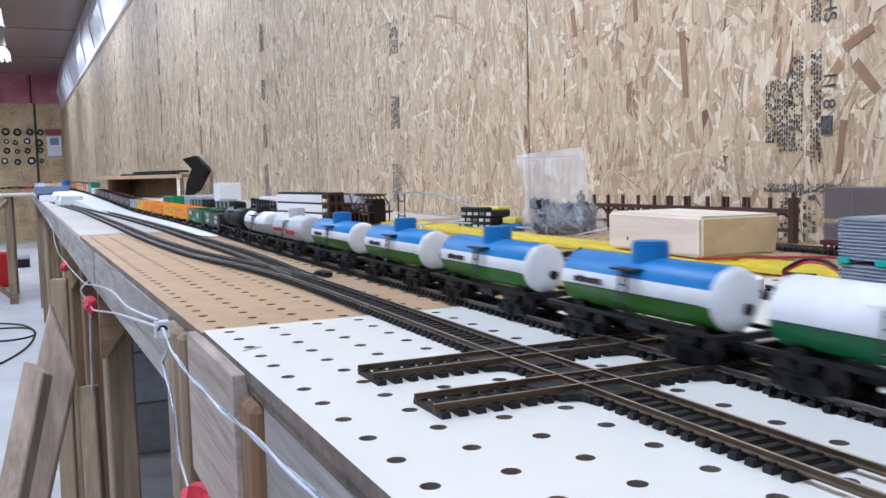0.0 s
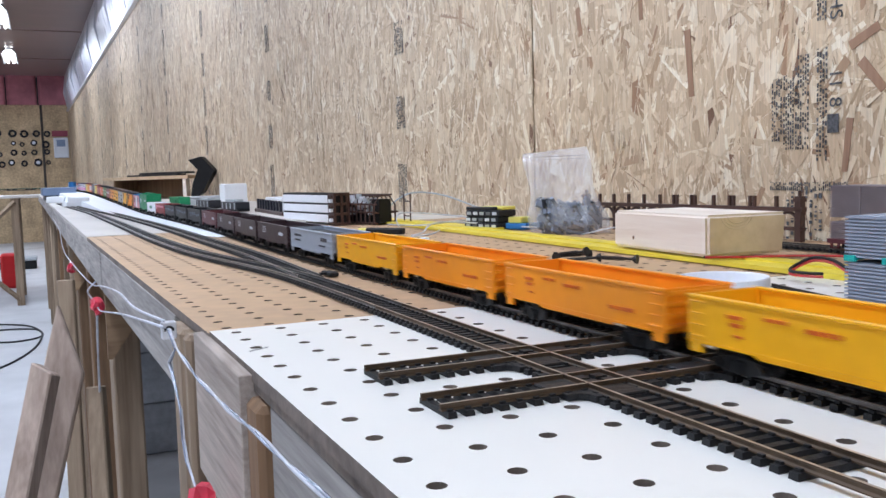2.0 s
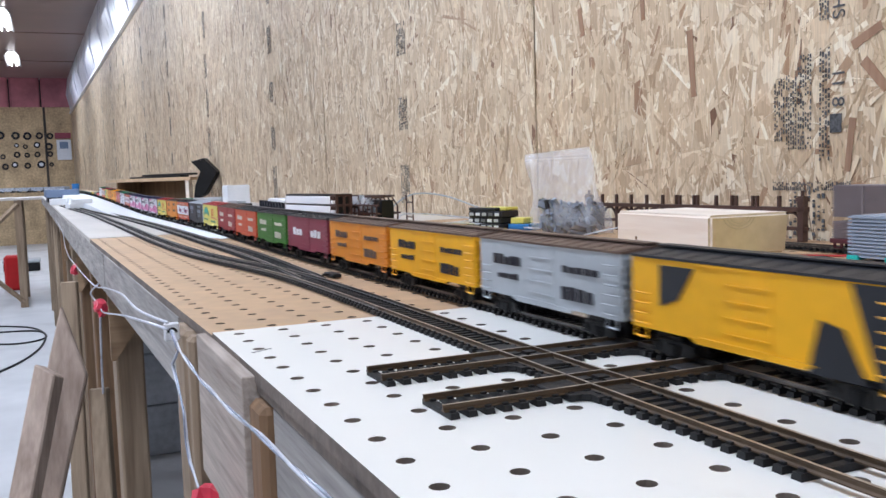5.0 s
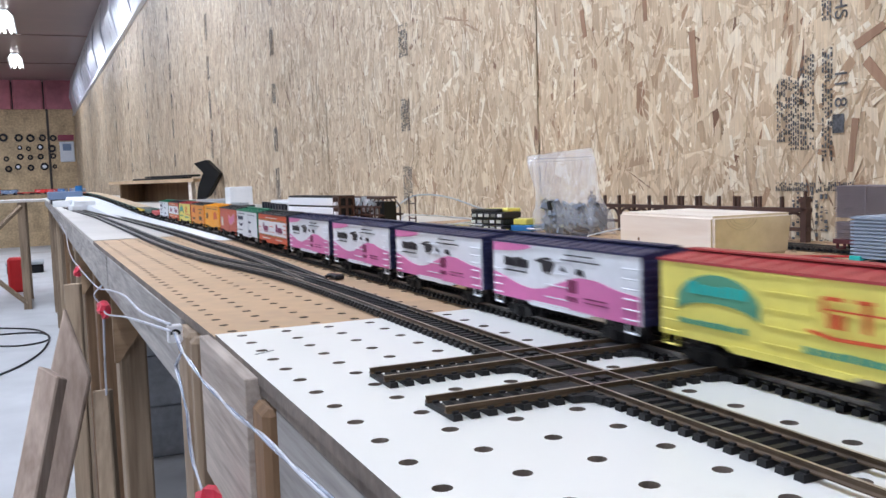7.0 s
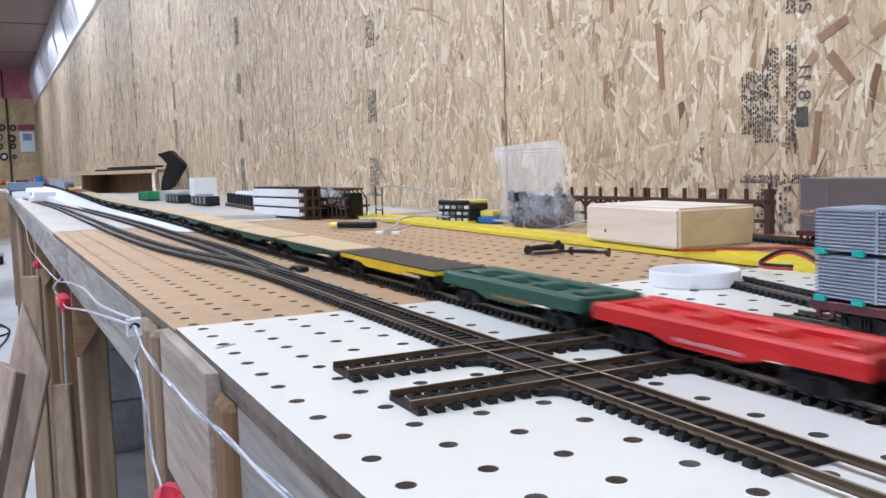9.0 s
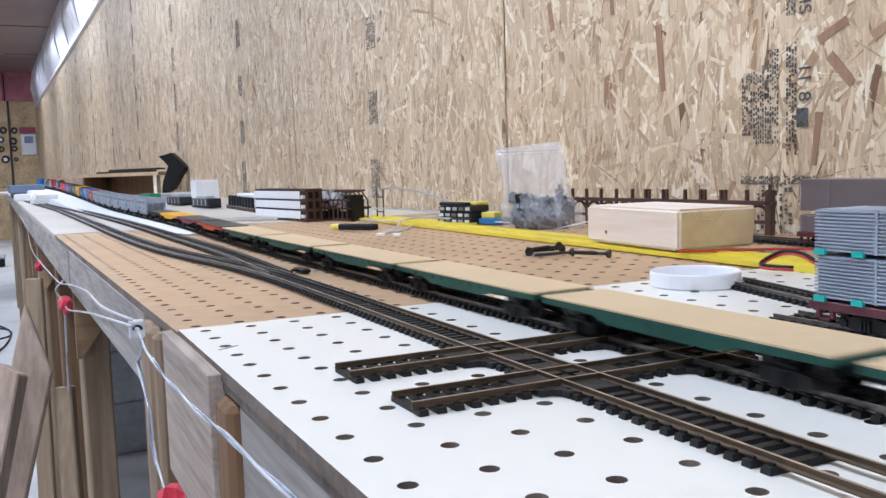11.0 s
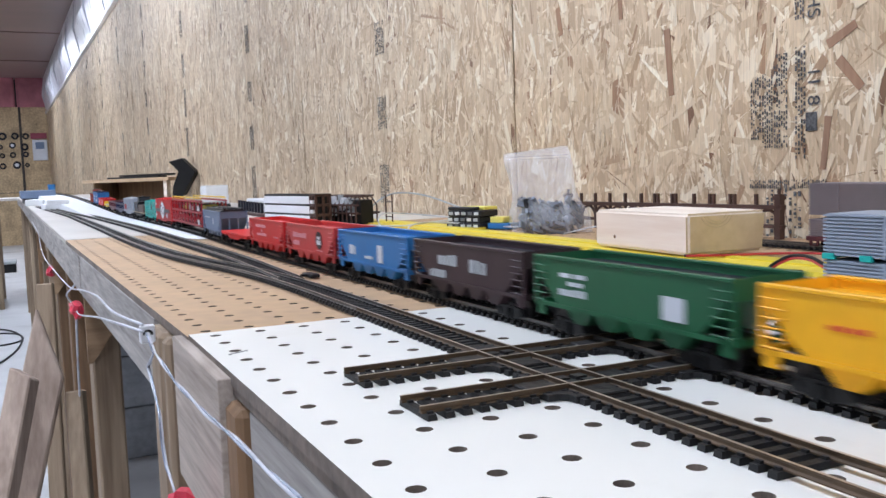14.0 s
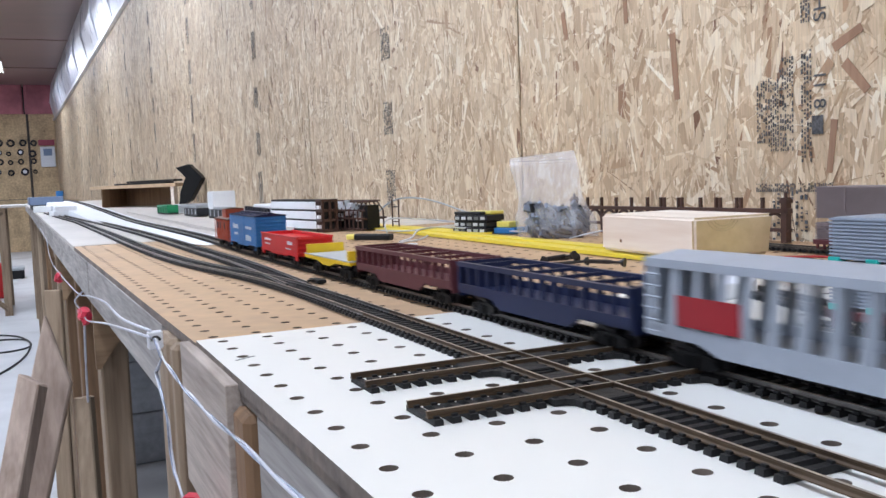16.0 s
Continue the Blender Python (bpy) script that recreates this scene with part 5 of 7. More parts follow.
def band_reefer():
    t = box_car("red and white refrigerator car with black roof and ends", "salmon", "slate", "slate")
    patch(t, "white", [(-0.0708, 0.0228), (0.0708, 0.0228), (0.0708, 0.0392), (-0.0708, 0.0392)])
    for z in (0.0214, 0.0399):
        patch(t, "ink", [(-0.0708, z), (0.0708, z), (0.0708, z + 0.0011), (-0.0708, z + 0.0011)])
        patch(t, "gold", [(-0.0708, z + 0.0003), (0.0708, z + 0.0003), (0.0708, z + 0.0007), (-0.0708, z + 0.0007)], -0.0187)
    marks(t, "purple", [(0.038, 0.045, 0.0275, 0.0365, 1), (0.018, 0.037, 0.0272, 0.0335, 4), (-0.030, -0.022, 0.0275, 0.0365, 1), (-0.053, -0.031, 0.0272, 0.0340, 4)], -0.0188)
    marks(t, "dred", [(0.019, 0.044, 0.0258, 0.0264, 1), (-0.052, -0.023, 0.0258, 0.0264, 1)], -0.0188)
    marks(t, "cream", [(-0.03, 0.03, 0.0425, 0.0438, 9), (0.01, 0.05, 0.0178, 0.0192, 8), (-0.05, -0.02, 0.0178, 0.0192, 6)], -0.0188)
    return t


def lemon_reefer():
    t = box_car("yellow refrigerator car with red roof and ends", "lemon", "roof_red", "roof_red")
    arch = [(0.037 + 0.024 * math.cos(a), 0.0300 + 0.0130 * math.sin(a)) for a in np.linspace(0.25, math.pi - 0.25, 14)]
    low = [(0.037 + 0.024 * math.cos(a), 0.0255 + 0.0060 * math.sin(a)) for a in np.linspace(math.pi - 0.25, 0.25, 10)]
    patch(t, "ltgreen", arch + low)
    marks(t, "teal", [(0.020, 0.054, 0.0345, 0.0395, 5)], -0.0188)
    patch(t, "salmon", [(-0.052, 0.0278), (-0.040, 0.0262), (-0.020, 0.0258), (-0.010, 0.0275), (-0.010, 0.0285), (-0.022, 0.0270), (-0.040, 0.0275)], -0.0187)
    marks(t, "salmon", [(-0.026, -0.016, 0.0395, 0.0408, 1), (-0.018, -0.016, 0.0350, 0.0400, 1), (-0.026, -0.018, 0.0300, 0.0350, 2), (-0.038, -0.029, 0.0395, 0.0408, 1), (-0.036, -0.033, 0.0300, 0.0400, 1), (-0.048, -0.010, 0.0360, 0.0366, 1), (-0.064, -0.046, 0.0250, 0.0262, 6)], -0.0189)
    marks(t, "ltgreen", [(0.020, 0.060, 0.0215, 0.0240, 10), (-0.056, -0.008, 0.0195, 0.0222, 11)], -0.0188)
    return t


def crest_reefer():
    t = box_car("white refrigerator car with green roof and ends", "white", "roof_green", "roof_green")
    marks(t, "dblue", [(0.022, 0.060, 0.0350, 0.0400, 7), (-0.032, -0.014, 0.0320, 0.0345, 2), (-0.030, -0.016, 0.0190, 0.0230, 2), (0.01, 0.06, 0.0430, 0.0438, 9), (-0.06, -0.01, 0.0425, 0.0432, 9), (0.03, 0.06, 0.0205, 0.0215, 5)], -0.0187)
    patch(t, "dblue", [(0.054, 0.0305), (0.046, 0.0265), (0.034, 0.0265), (0.028, 0.0310), (0.034, 0.0290), (0.048, 0.0290)], -0.0186)
    patch(t, "dblue", [(-0.034, 0.0165), (-0.012, 0.0155), (-0.012, 0.0160), (-0.034, 0.0170)], -0.0186)
    return t


GON_MARKS = [(0.030, 0.058, 0.026, 0.0285, 5), (0.034, 0.056, 0.0215, 0.0235, 4), (-0.05, -0.03, 0.020, 0.0215, 4), (-0.055, -0.035, 0.025, 0.029, 3)]


def gon(label, col, inside=None, mk="letter", rows=GON_MARKS):
    t = gondola(label, col, inside)
    if mk:
        marks(t, mk, rows, -0.0188)
    return t


def hop(label, col, mk="letter", rows=((0.025, 0.050, 0.030, 0.034, 4), (0.03, 0.052, 0.0255, 0.027, 4), (-0.04, -0.022, 0.026, 0.033, 2), (-0.02, 0.01, 0.019, 0.0205, 5)), inside="ink", **kw):
    t = hopper(label, col, inside, **kw)
    marks(t, mk, list(rows), -0.0187)
    return t


def plain_box(label, col, roof, mk="cream", rows=((0.022, 0.055, 0.033, 0.039, 5), (0.025, 0.050, 0.025, 0.0285, 4), (-0.055, -0.02, 0.034, 0.038, 5), (-0.05, -0.02, 0.020, 0.027, 4)), **kw):
    t = box_car(label, col, roof, **kw)
    marks(t, mk, list(rows), -(kw.get("w", 0.018) + 0.0006))
    return t


BLUE_TANK = ((0.30, "blue"), (-0.20, "white"), (-9, "green"))
CARS = []
SPREAD = 1.03


def add(ob, L):
    CARS.append((ob, L if ob["category"] == "tank car" else L * STRETCH))
    return ob


def repeat(ob, L, n):
    add(ob, L)
    for _ in range(n - 1):
        add(copy_thing(ob, pose(0, 0, 0)), L)


add(tank_car("white tank car with green lower half", ((-0.25, "white"), (-9, "dgreen")), "white"), 0.128)
tc = tank_car("blue, white and green tank car with white end", BLUE_TANK, "blue", ends="white")
marks(tc, "ink", [(0.020, 0.044, 0.0305, 0.0338, 6)], -0.0140)
repeat(tc, 0.128, 4)
t = add(tank_car("silver tank car with red lettering band", ((-9, "silver"),), "silver"), 0.128)
marks(t, "bright", [(-0.040, 0.0, 0.0255, 0.0300, 2), (0.012, 0.05, 0.0270, 0.0310, 5)], -0.0140)
add(tank_car("white and grey tank car with black top platform", ((0.0, "white"), (-9, "haze")), "slate", walk_top=True), 0.128)
add(tank_car("glossy black tank car with black dome", ((-9, "black"),), "black"), 0.128)
t = add(gondola("dark olive gondola car with white words", "olive", "ink"), 0.140)
lettering("SPECIAL", 0.0092, cm("letter"), t, (-0.0188, 0.030, 0.0285))
lettering("FORCES", 0.0092, cm("letter"), t, (-0.0188, 0.030, 0.0205))
marks(t, "letter", [(-0.058, -0.034, 0.026, 0.031, 3), (-0.055, -0.034, 0.018, 0.024, 4)], -0.0188)
add(gon("green gondola car with white lettering", "dgreen", None, "letter", [(0.035, 0.062, 0.024, 0.031, 4), (-0.035, -0.018, 0.020, 0.029, 2), (0.0, 0.025, 0.016, 0.018, 5)]), 0.140)
for col, lab in (("orange", "bright orange"), ("yellow", "golden yellow"), ("orange", "bright orange"), ("orange", "bright orange"), ("yellow", "golden yellow")):
    add(gon(lab + " gondola car with rust lettering", col, None, "rustmark", [(0.040, 0.050, 0.0265, 0.0280, 1), (0.040, 0.050, 0.0235, 0.0250, 1), (0.018, 0.030, 0.0280, 0.0295, 3), (-0.006, 0.010, 0.0265, 0.0282, 4), (0.040, 0.046, 0.0195, 0.0205, 1), (-0.05, -0.03, 0.0205, 0.0225, 4)]), 0.140)
add(gon("pale grey gondola car with dark lettering", "grey", "slate", "ink"), 0.140)
for col, lab in (("brown", "dark brown"), ("brown", "dark brown"), ("brown", "dark brown"), ("maroon", "maroon")):
    add(gon(lab + " gondola car with white emblem", col, None, "letter", [(-0.052, -0.032, 0.0225, 0.0262, 5), (0.030, 0.046, 0.0290, 0.0298, 3), (0.030, 0.046, 0.0270, 0.0277, 3), (0.030, 0.046, 0.0250, 0.0257, 3), (0.030, 0.046, 0.0230, 0.0237, 3)]), 0.140)
for _ in range(3):
    add(gon("black gondola car with faint white lettering", "black", "ink", "pale_ink", [(0.045, 0.056, 0.026, 0.0272, 3), (0.030, 0.039, 0.0235, 0.0275, 4), (0.030, 0.039, 0.0205, 0.0218, 3), (0.008, 0.017, 0.0235, 0.0290, 3), (-0.012, -0.003, 0.0235, 0.0290, 3), (-0.034, -0.024, 0.0215, 0.0255, 4), (-0.056, -0.046, 0.0230, 0.0280, 3)]), 0.140)
add(gon("red gondola car with a dark load", "red", "ink", "rose", [(-0.05, 0.04, 0.0265, 0.031, 11), (0.04, 0.062, 0.022, 0.032, 2)]), 0.140)
add(gon("white gondola car with green lettering", "white", "white", "ltgreen", [(-0.022, 0.022, 0.020, 0.0275, 7)]), 0.140)
t = add(plain_box("bright green ribbed box car", "box_green", "box_green", "white", ((-0.058, -0.020, 0.0345, 0.0385, 1), (0.035, 0.052, 0.030, 0.041, 1)), top=0.052), 0.141)
t = add(plain_box("pink box car with blue roof and ends", "rose", "mid_blue", "dblue", ((-0.055, -0.020, 0.036, 0.039, 1), (-0.055, -0.020, 0.0315, 0.034, 1), (0.030, 0.048, 0.028, 0.038, 1)), end="mid_blue", door="white"), 0.141)
for col, lab in (("orange", "orange"), ("gold", "yellow")):
    t = add(box_car(lab + " box car with dark slanted bands and black roof", col, "slate", "slate"), 0.141)
    patch(t, "slate", [(0.052, 0.044), (0.030, 0.044), (0.040, 0.030), (0.052, 0.026)])
    patch(t, "slate", [(-0.03, 0.0126), (-0.055, 0.0126), (-0.045, 0.030), (-0.035, 0.032)])
    patch(t, "slate", [(-0.0690, 0.0126), (-0.060, 0.0126), (-0.048, 0.046), (-0.0690, 0.046)])
add(plain_box("grey box car with faded lettering", "haze", "roof_brown", "ink"), 0.141)
add(plain_box("yellow box car with dark lettering", "gold", "roof_brown", "ink"), 0.141)
add(plain_box("orange box car with brown lettering", "amber", "roof_brown", "roof_brown"), 0.141)
add(plain_box("maroon box car with white panels", "plum", "slate", "white", ((0.015, 0.05, 0.028, 0.036, 3), (-0.05, -0.015, 0.028, 0.036, 3))), 0.141)
add(plain_box("olive box car with dark lettering", "green", "slate", "cream"), 0.141)
add(plain_box("salmon red box car", "salmon", "slate", "cream"), 0.141)
add(plain_box("red box car with dark roof", "dred", "roof_brown", "cream"), 0.141)
lem = add(lemon_reefer(), 0.141)
t = add(plain_box("black box car with pale roof and faded white panels", "coal", "frost", "pale_ink", ((0.022, 0.056, 0.0345, 0.0425, 7), (0.024, 0.053, 0.0315, 0.0330, 1), (0.024, 0.050, 0.0285, 0.0300, 1), (-0.060, -0.016, 0.0400, 0.0430, 1), (-0.056, -0.020, 0.0300, 0.0370, 6), (-0.058, -0.016, 0.0270, 0.0278, 1), (-0.058, -0.016, 0.0252, 0.0260, 1), (-0.058, -0.016, 0.0234, 0.0242, 1)), end="grey"), 0.141)
ban = add(band_reefer(), 0.141)
add(plain_box("orange refrigerator car with brown roof", "amber", "roof_brown", "roof_brown", ((0.030, 0.045, 0.036, 0.042, 2), (0.032, 0.050, 0.024, 0.029, 3), (-0.048, -0.020, 0.038, 0.043, 3), (-0.048, -0.018, 0.025, 0.030, 3))), 0.141)
add(copy_thing(lem, pose(0, 0, 0)), 0.141)
pnk = pink_reefer()
repeat(pnk, 0.141, 4)
add(copy_thing(ban, pose(0, 0, 0)), 0.141)
crs = add(crest_reefer(), 0.141)
t = add(plain_box("rust red refrigerator car with dark roof", "brick", "slate", "cream", ((0.040, 0.056, 0.020, 0.034, 3),)), 0.141)
wave = [(y, 0.0028 * math.sin((y + 0.012) * 100)) for y in np.linspace(-0.062, -0.010, 14)]
patch(t, "rose", [(y, 0.0265 + d) for y, d in wave] + [(y, 0.0385 + d) for y, d in wave[::-1]])
patch(t, "pink", [(y * 0.94 - 0.002, 0.0283 + d) for y, d in wave] + [(y * 0.94 - 0.002, 0.0367 + d) for y, d in wave[::-1]], -0.0187)
t = add(plain_box("yellow-orange refrigerator car with red emblem", "sun", "sun", "roof_brown", ((0.035, 0.055, 0.026, 0.036, 3), (-0.055, 0.055, 0.0425, 0.0435, 12))), 0.141)
patch(t, "salmon", [(-0.058, 0.028), (-0.022, 0.026), (-0.024, 0.037), (-0.040, 0.039), (-0.050, 0.036)], -0.0186)
t = add(plain_box("orange refrigerator car with black roof", "amber", "slate", "roof_brown", ((-0.055, -0.02, 0.0385, 0.0405, 7), (-0.045, -0.025, 0.032, 0.035, 2), (-0.050, -0.022, 0.020, 0.028, 4), (0.025, 0.052, 0.020, 0.024, 5))), 0.141)
patch(t, "dred", [(0.025, 0.032), (0.050, 0.034), (0.045, 0.040), (0.027, 0.043)], -0.0186)
add(copy_thing(lem, pose(0, 0, 0)), 0.141)
add(copy_thing(ban, pose(0, 0, 0)), 0.141)
add(copy_thing(crs, pose(0, 0, 0)), 0.141)
t = add(flat_car("red flat car with raised trailer rails", "bright", "bright", 0.142, humps=True, zd=0.0172), 0.142)
marks(t, "rose", [(-0.020, 0.018, 0.0128, 0.0144, 8)], -0.0190)
t = add(flat_car("dark green flat car with raised trailer rails", "pine_green", "pine_green", 0.142, humps=True, zd=0.0176), 0.142)
marks(t, "dirt", [(-0.030, 0.012, 0.0130, 0.0146, 7)], -0.0190)
add(flat_car("yellow flat car with dark grey deck", "flatyellow", "deck", 0.166), 0.166)
tanf = flat_car("dark green flat car with tan deck", "deep", "tan", 0.171)
repeat(tanf, 0.171, 14)
add(flat_car("orange-red flat car with dark deck", "salmon", "deck", 0.170), 0.170)
add(flat_car("maroon flat car with dark deck", "plum", "deck", 0.170), 0.170)
add(flat_car("yellow flat car with yellow deck", "gold", "gold", 0.170), 0.170)
add(flat_car("black flat car with black deck", "black", "slate", 0.142), 0.142)
gh = hopper("pale grey open hopper car with dark lettering", "grey", "fade")
marks(gh, "fade", [(0.030, 0.052, 0.0325, 0.037, 6), (-0.002, 0.018, 0.0325, 0.037, 5), (-0.05, -0.018, 0.0325, 0.037, 6), (0.022, 0.030, 0.0255, 0.0295, 1), (0.022, 0.030, 0.0205, 0.0240, 1), (0.0, 0.022, 0.0225, 0.0240, 5), (-0.05, -0.025, 0.0215, 0.0225, 5)], -0.0187)
repeat(gh, 0.141, 7)
HL = (("rust", "rust red hopper car with dark lettering panel", "maroon", ((0.012, 0.034, 0.0325, 0.0375, 3), (-0.012, 0.008, 0.0325, 0.0375, 3), (-0.012, 0.030, 0.0300, 0.0308, 1))), ("sky", "bright blue hopper car with white lettering", "letter", ((0.008, 0.046, 0.0325, 0.036, 6), (0.012, 0.046, 0.0285, 0.030, 4))),
      ("dblue", "dark blue hopper car with pale panels", "dusk", ((0.02, 0.056, 0.027, 0.034, 6), (-0.03, 0.01, 0.022, 0.029, 4), (-0.052, -0.035, 0.027, 0.033, 3))), ("gold", "golden yellow hopper car with red slanted mark", "salmon", ((-0.04, -0.012, 0.024, 0.031, 3), (0.025, 0.042, 0.030, 0.032, 4))),
      ("forest", "dark green hopper car with white lettering", "letter", ((0.025, 0.050, 0.033, 0.0350, 2), (0.028, 0.042, 0.029, 0.031, 2), (0.026, 0.05, 0.024, 0.0275, 4), (-0.045, -0.025, 0.022, 0.032, 1))), ("brown", "dark brown hopper car with pale lettering", "haze", ((0.008, 0.036, 0.0285, 0.0355, 4), (-0.030, -0.008, 0.0265, 0.035, 3), (0.024, 0.048, 0.020, 0.025, 5))),
      ("mid_blue", "blue hopper car with white lettering", "letter", ((0.032, 0.046, 0.024, 0.033, 3), (-0.026, -0.014, 0.021, 0.034, 1), (-0.005, 0.012, 0.0225, 0.025, 4))), ("bigred", "red hopper car with faded white lettering", "rose", ((0.008, 0.050, 0.0300, 0.0350, 8), (0.03, 0.05, 0.0225, 0.027, 4), (-0.04, -0.02, 0.0205, 0.0215, 4))),
      ("bright", "bright red hopper car with white lettering", "rose", ((0.0, 0.044, 0.0335, 0.0375, 7), (0.015, 0.022, 0.029, 0.0315, 1), (-0.002, 0.040, 0.0245, 0.0275, 7), (-0.05, -0.03, 0.0245, 0.0262, 4))))
for col, lab, mk, rows in HL:
    t = add(hop(lab, col, mk, rows, inside=("ink" if col not in ("mid_blue", "bigred", "bright", "gold") else col)), 0.141)
    if col in ("rust", "sky", "bigred"):
        patch(t, "coal", disc(-0.030, 0.0300, 0.0085, 0.0080, 20), -0.0188, "emblem")
        marks(t, "letter", [(-0.035, -0.025, 0.0310, 0.0335, 1), (-0.036, -0.024, 0.0262, 0.0300, 2)], -0.0190, "emblem")
add(flat_car("red flat car with red deck", "bright", "bright", 0.152), 0.152)
add(hop("blue-grey covered hopper car with black roof", "dusk", "letter", ((-0.02, -0.01, 0.026, 0.034, 1), (0.01, 0.05, 0.034, 0.0355, 6)), L=0.134, cover=True, top=0.044), 0.134)
add(auto_rack("dark red auto rack car with yellow guard rails", "dred"), 0.290)
t = add(box_car("long red box car with grey stripe and white disc", "bright", "bright", L=0.190, top=0.0528, slats=True, z0=0.0140), 0.190)
patch(t, "steel", [(-0.082, 0.0290), (0.093, 0.0290), (0.093, 0.0355), (-0.082, 0.0355)], -0.0197)
for y in (-0.027, 0.027):
    patch(t, "steel", [(y - 0.0035, 0.0235), (y + 0.0035, 0.0235), (y + 0.0035, 0.0415), (y - 0.0035, 0.0415)], -0.01972)
patch(t, "white", disc(0.0, 0.0330, 0.0190, 0.0160, 28), -0.0200, "emblem")
marks(t, "plum", [(-0.012, -0.002, 0.0265, 0.0285, 1), (0.002, 0.012, 0.0290, 0.0310, 1), (-0.002, 0.006, 0.0325, 0.0345, 1), (-0.013, -0.004, 0.0365, 0.0390, 1), (0.003, 0.013, 0.0400, 0.0425, 1)], -0.0204, "emblem")
marks(t, "letter", [(0.070, 0.088, 0.042, 0.046, 3), (0.072, 0.086, 0.021, 0.025, 2), (-0.06, -0.045, 0.020, 0.028, 3)], -0.0199)
t = add(box_car("teal slatted stock car with black roof walk", "teal", "teal", slats=True, top=0.0468, gaps=True), 0.141)
patch(t, "maroon", disc(-0.032, 0.0360, 0.0060, 0.0055, 12), -0.0197)
marks(t, "ltgreen", [(0.045, 0.062, 0.0275, 0.033, 1), (0.04, 0.066, 0.0225, 0.025, 1)], -0.0198)
t = add(flat_car("black flat car with tan deck, caboose body and lumber load", "black", "tan", 0.178), 0.178)
bm = bmesh.new()
box(bm, -0.0170, 0.0170, 0.022, 0.084, 0.0203, 0.0425)
box(bm, -0.0120, 0.0120, 0.034, 0.058, 0.0430, 0.0540)
part("caboose_shell", bm, cm("steel_blue"), t, "dark grey caboose shell tied to the deck")
bm = bmesh.new()
prism(bm, [(-0.0195, 0.0415), (0, 0.0450), (0.0195, 0.0415), (0.018, 0.0405), (-0.018, 0.0405)], "y", 0.010, 0.088)
prism(bm, [(-0.0140, 0.0540), (0, 0.0555), (0.0140, 0.0540), (0.0140, 0.0530), (-0.0140, 0.0530)], "y", 0.030, 0.061)
part("shell_roof", bm, cm("black"), t)
for y in (0.030, 0.052, 0.076):
    boxpart("window", (-0.0176, -0.0169, y - 0.0035, y + 0.0035, 0.0290, 0.0375), cm("dusk" if y == 0.052 else "ink"), t)
for k in range(7):
    boxpart("lumber", (-0.0168, 0.0168, -0.060, 0.020, 0.0203 + k * 0.0024, 0.0225 + k * 0.0024), cm("lumber"), t, "brown lumber layer", bev=0.0003)
for y in (-0.046, -0.055):
    bm = bmesh.new()
    tube(bm, [(-0.004, y, 0.0407), (0.004, y, 0.0407)], 0.0038, 14)
    part("barrel", bm, cm("ink"), t)
def rib_car(label, col, L=0.166, top=0.0492):
    """A tall open-sided car: sill, floor, roof sheet and wide upright ribs with gaps to see through."""
    L *= STRETCH
    t = car(label, "box car", L, 0.0155)
    w = 0.0184
    for s in (-1, 1):
        bm = bmesh.new()
        prism(bm, [(-L / 2, 0.0215), (L / 2, 0.0215), (L / 2, 0.0166), (0.052, 0.0162), (0.040, 0.0124), (-0.040, 0.0124), (-0.052, 0.0162), (-L / 2, 0.0166)], "x", s * w - 0.0009, s * w + 0.0009)
        part("side_sill", bm, cm(col), t)
        for k in range(13):
            y = -L / 2 + 0.004 + (L - 0.008) * k / 12
            bm = bmesh.new()
            wd = 0.0038 if k in (0, 1, 11, 12) else 0.0026
            prism(bm, [(y - wd, 0.0215), (y + wd, 0.0215), (y + wd * 0.55 - 0.0025, top - 0.003), (y - wd * 0.55 - 0.0025, top - 0.003)], "x", s * w - 0.0008, s * w + 0.0008)
            part("rib", bm, cm(col), t)
        boxpart("top_rail", (s * w - 0.0012, s * w + 0.0012, -L / 2, L / 2, top - 0.0035, top), cm(col), t)
    for s in (-1, 1):
        boxpart("end_wall", (-w, w, s * L / 2 - 0.0008, s * L / 2 + 0.0008, 0.0164, top), cm(col), t)
    boxpart("floor_plate", (-w, w, -L / 2, L / 2, 0.0160, 0.0175), cm(col), t)
    bm = bmesh.new()
    prism(bm, [(-w - 0.0006, top), (0, top + 0.0022), (w + 0.0006, top), (w, top - 0.0008), (0, top + 0.0012), (-w, top - 0.0008)], "y", -L / 2, L / 2)
    part("roof", bm, cm(col), t)
    ladder(t, col, L / 2 - 0.006, 0.016, top - 0.004, -w - 0.0008)
    return t


t = add(rib_car("silver-grey open-ribbed car with red panel", "grey"), 0.166)
patch(t, "dred", [(0.028, 0.0225), (0.064, 0.0225), (0.064, 0.0350), (0.028, 0.0350)], -0.0199, "panel")
add(slotted_car("dark blue open car with slotted sides", "dblue", 0.171), 0.171)
add(slotted_car("maroon open car with slotted sides", "maroon", 0.171), 0.171)
t = add(flat_car("short yellow flat car with end racks", "flatyellow", "haze", 0.125), 0.125)
for y in (-0.058, 0.058):
    boxpart("end_rack", (-0.018, 0.018, y - 0.002, y + 0.002, 0.0203, 0.0285), cm("flatyellow"), t)
add(gon("bright red gondola car with white lettering", "bright", "bright", "letter"), 0.160)
t = add(plain_box("bright blue box car", "mid_blue", "dblue", "letter", L=0.150, top=0.050), 0.150)
add(caboose("rust brown caboose at the tail of the train", "rust", "roof_brown"), 0.105)

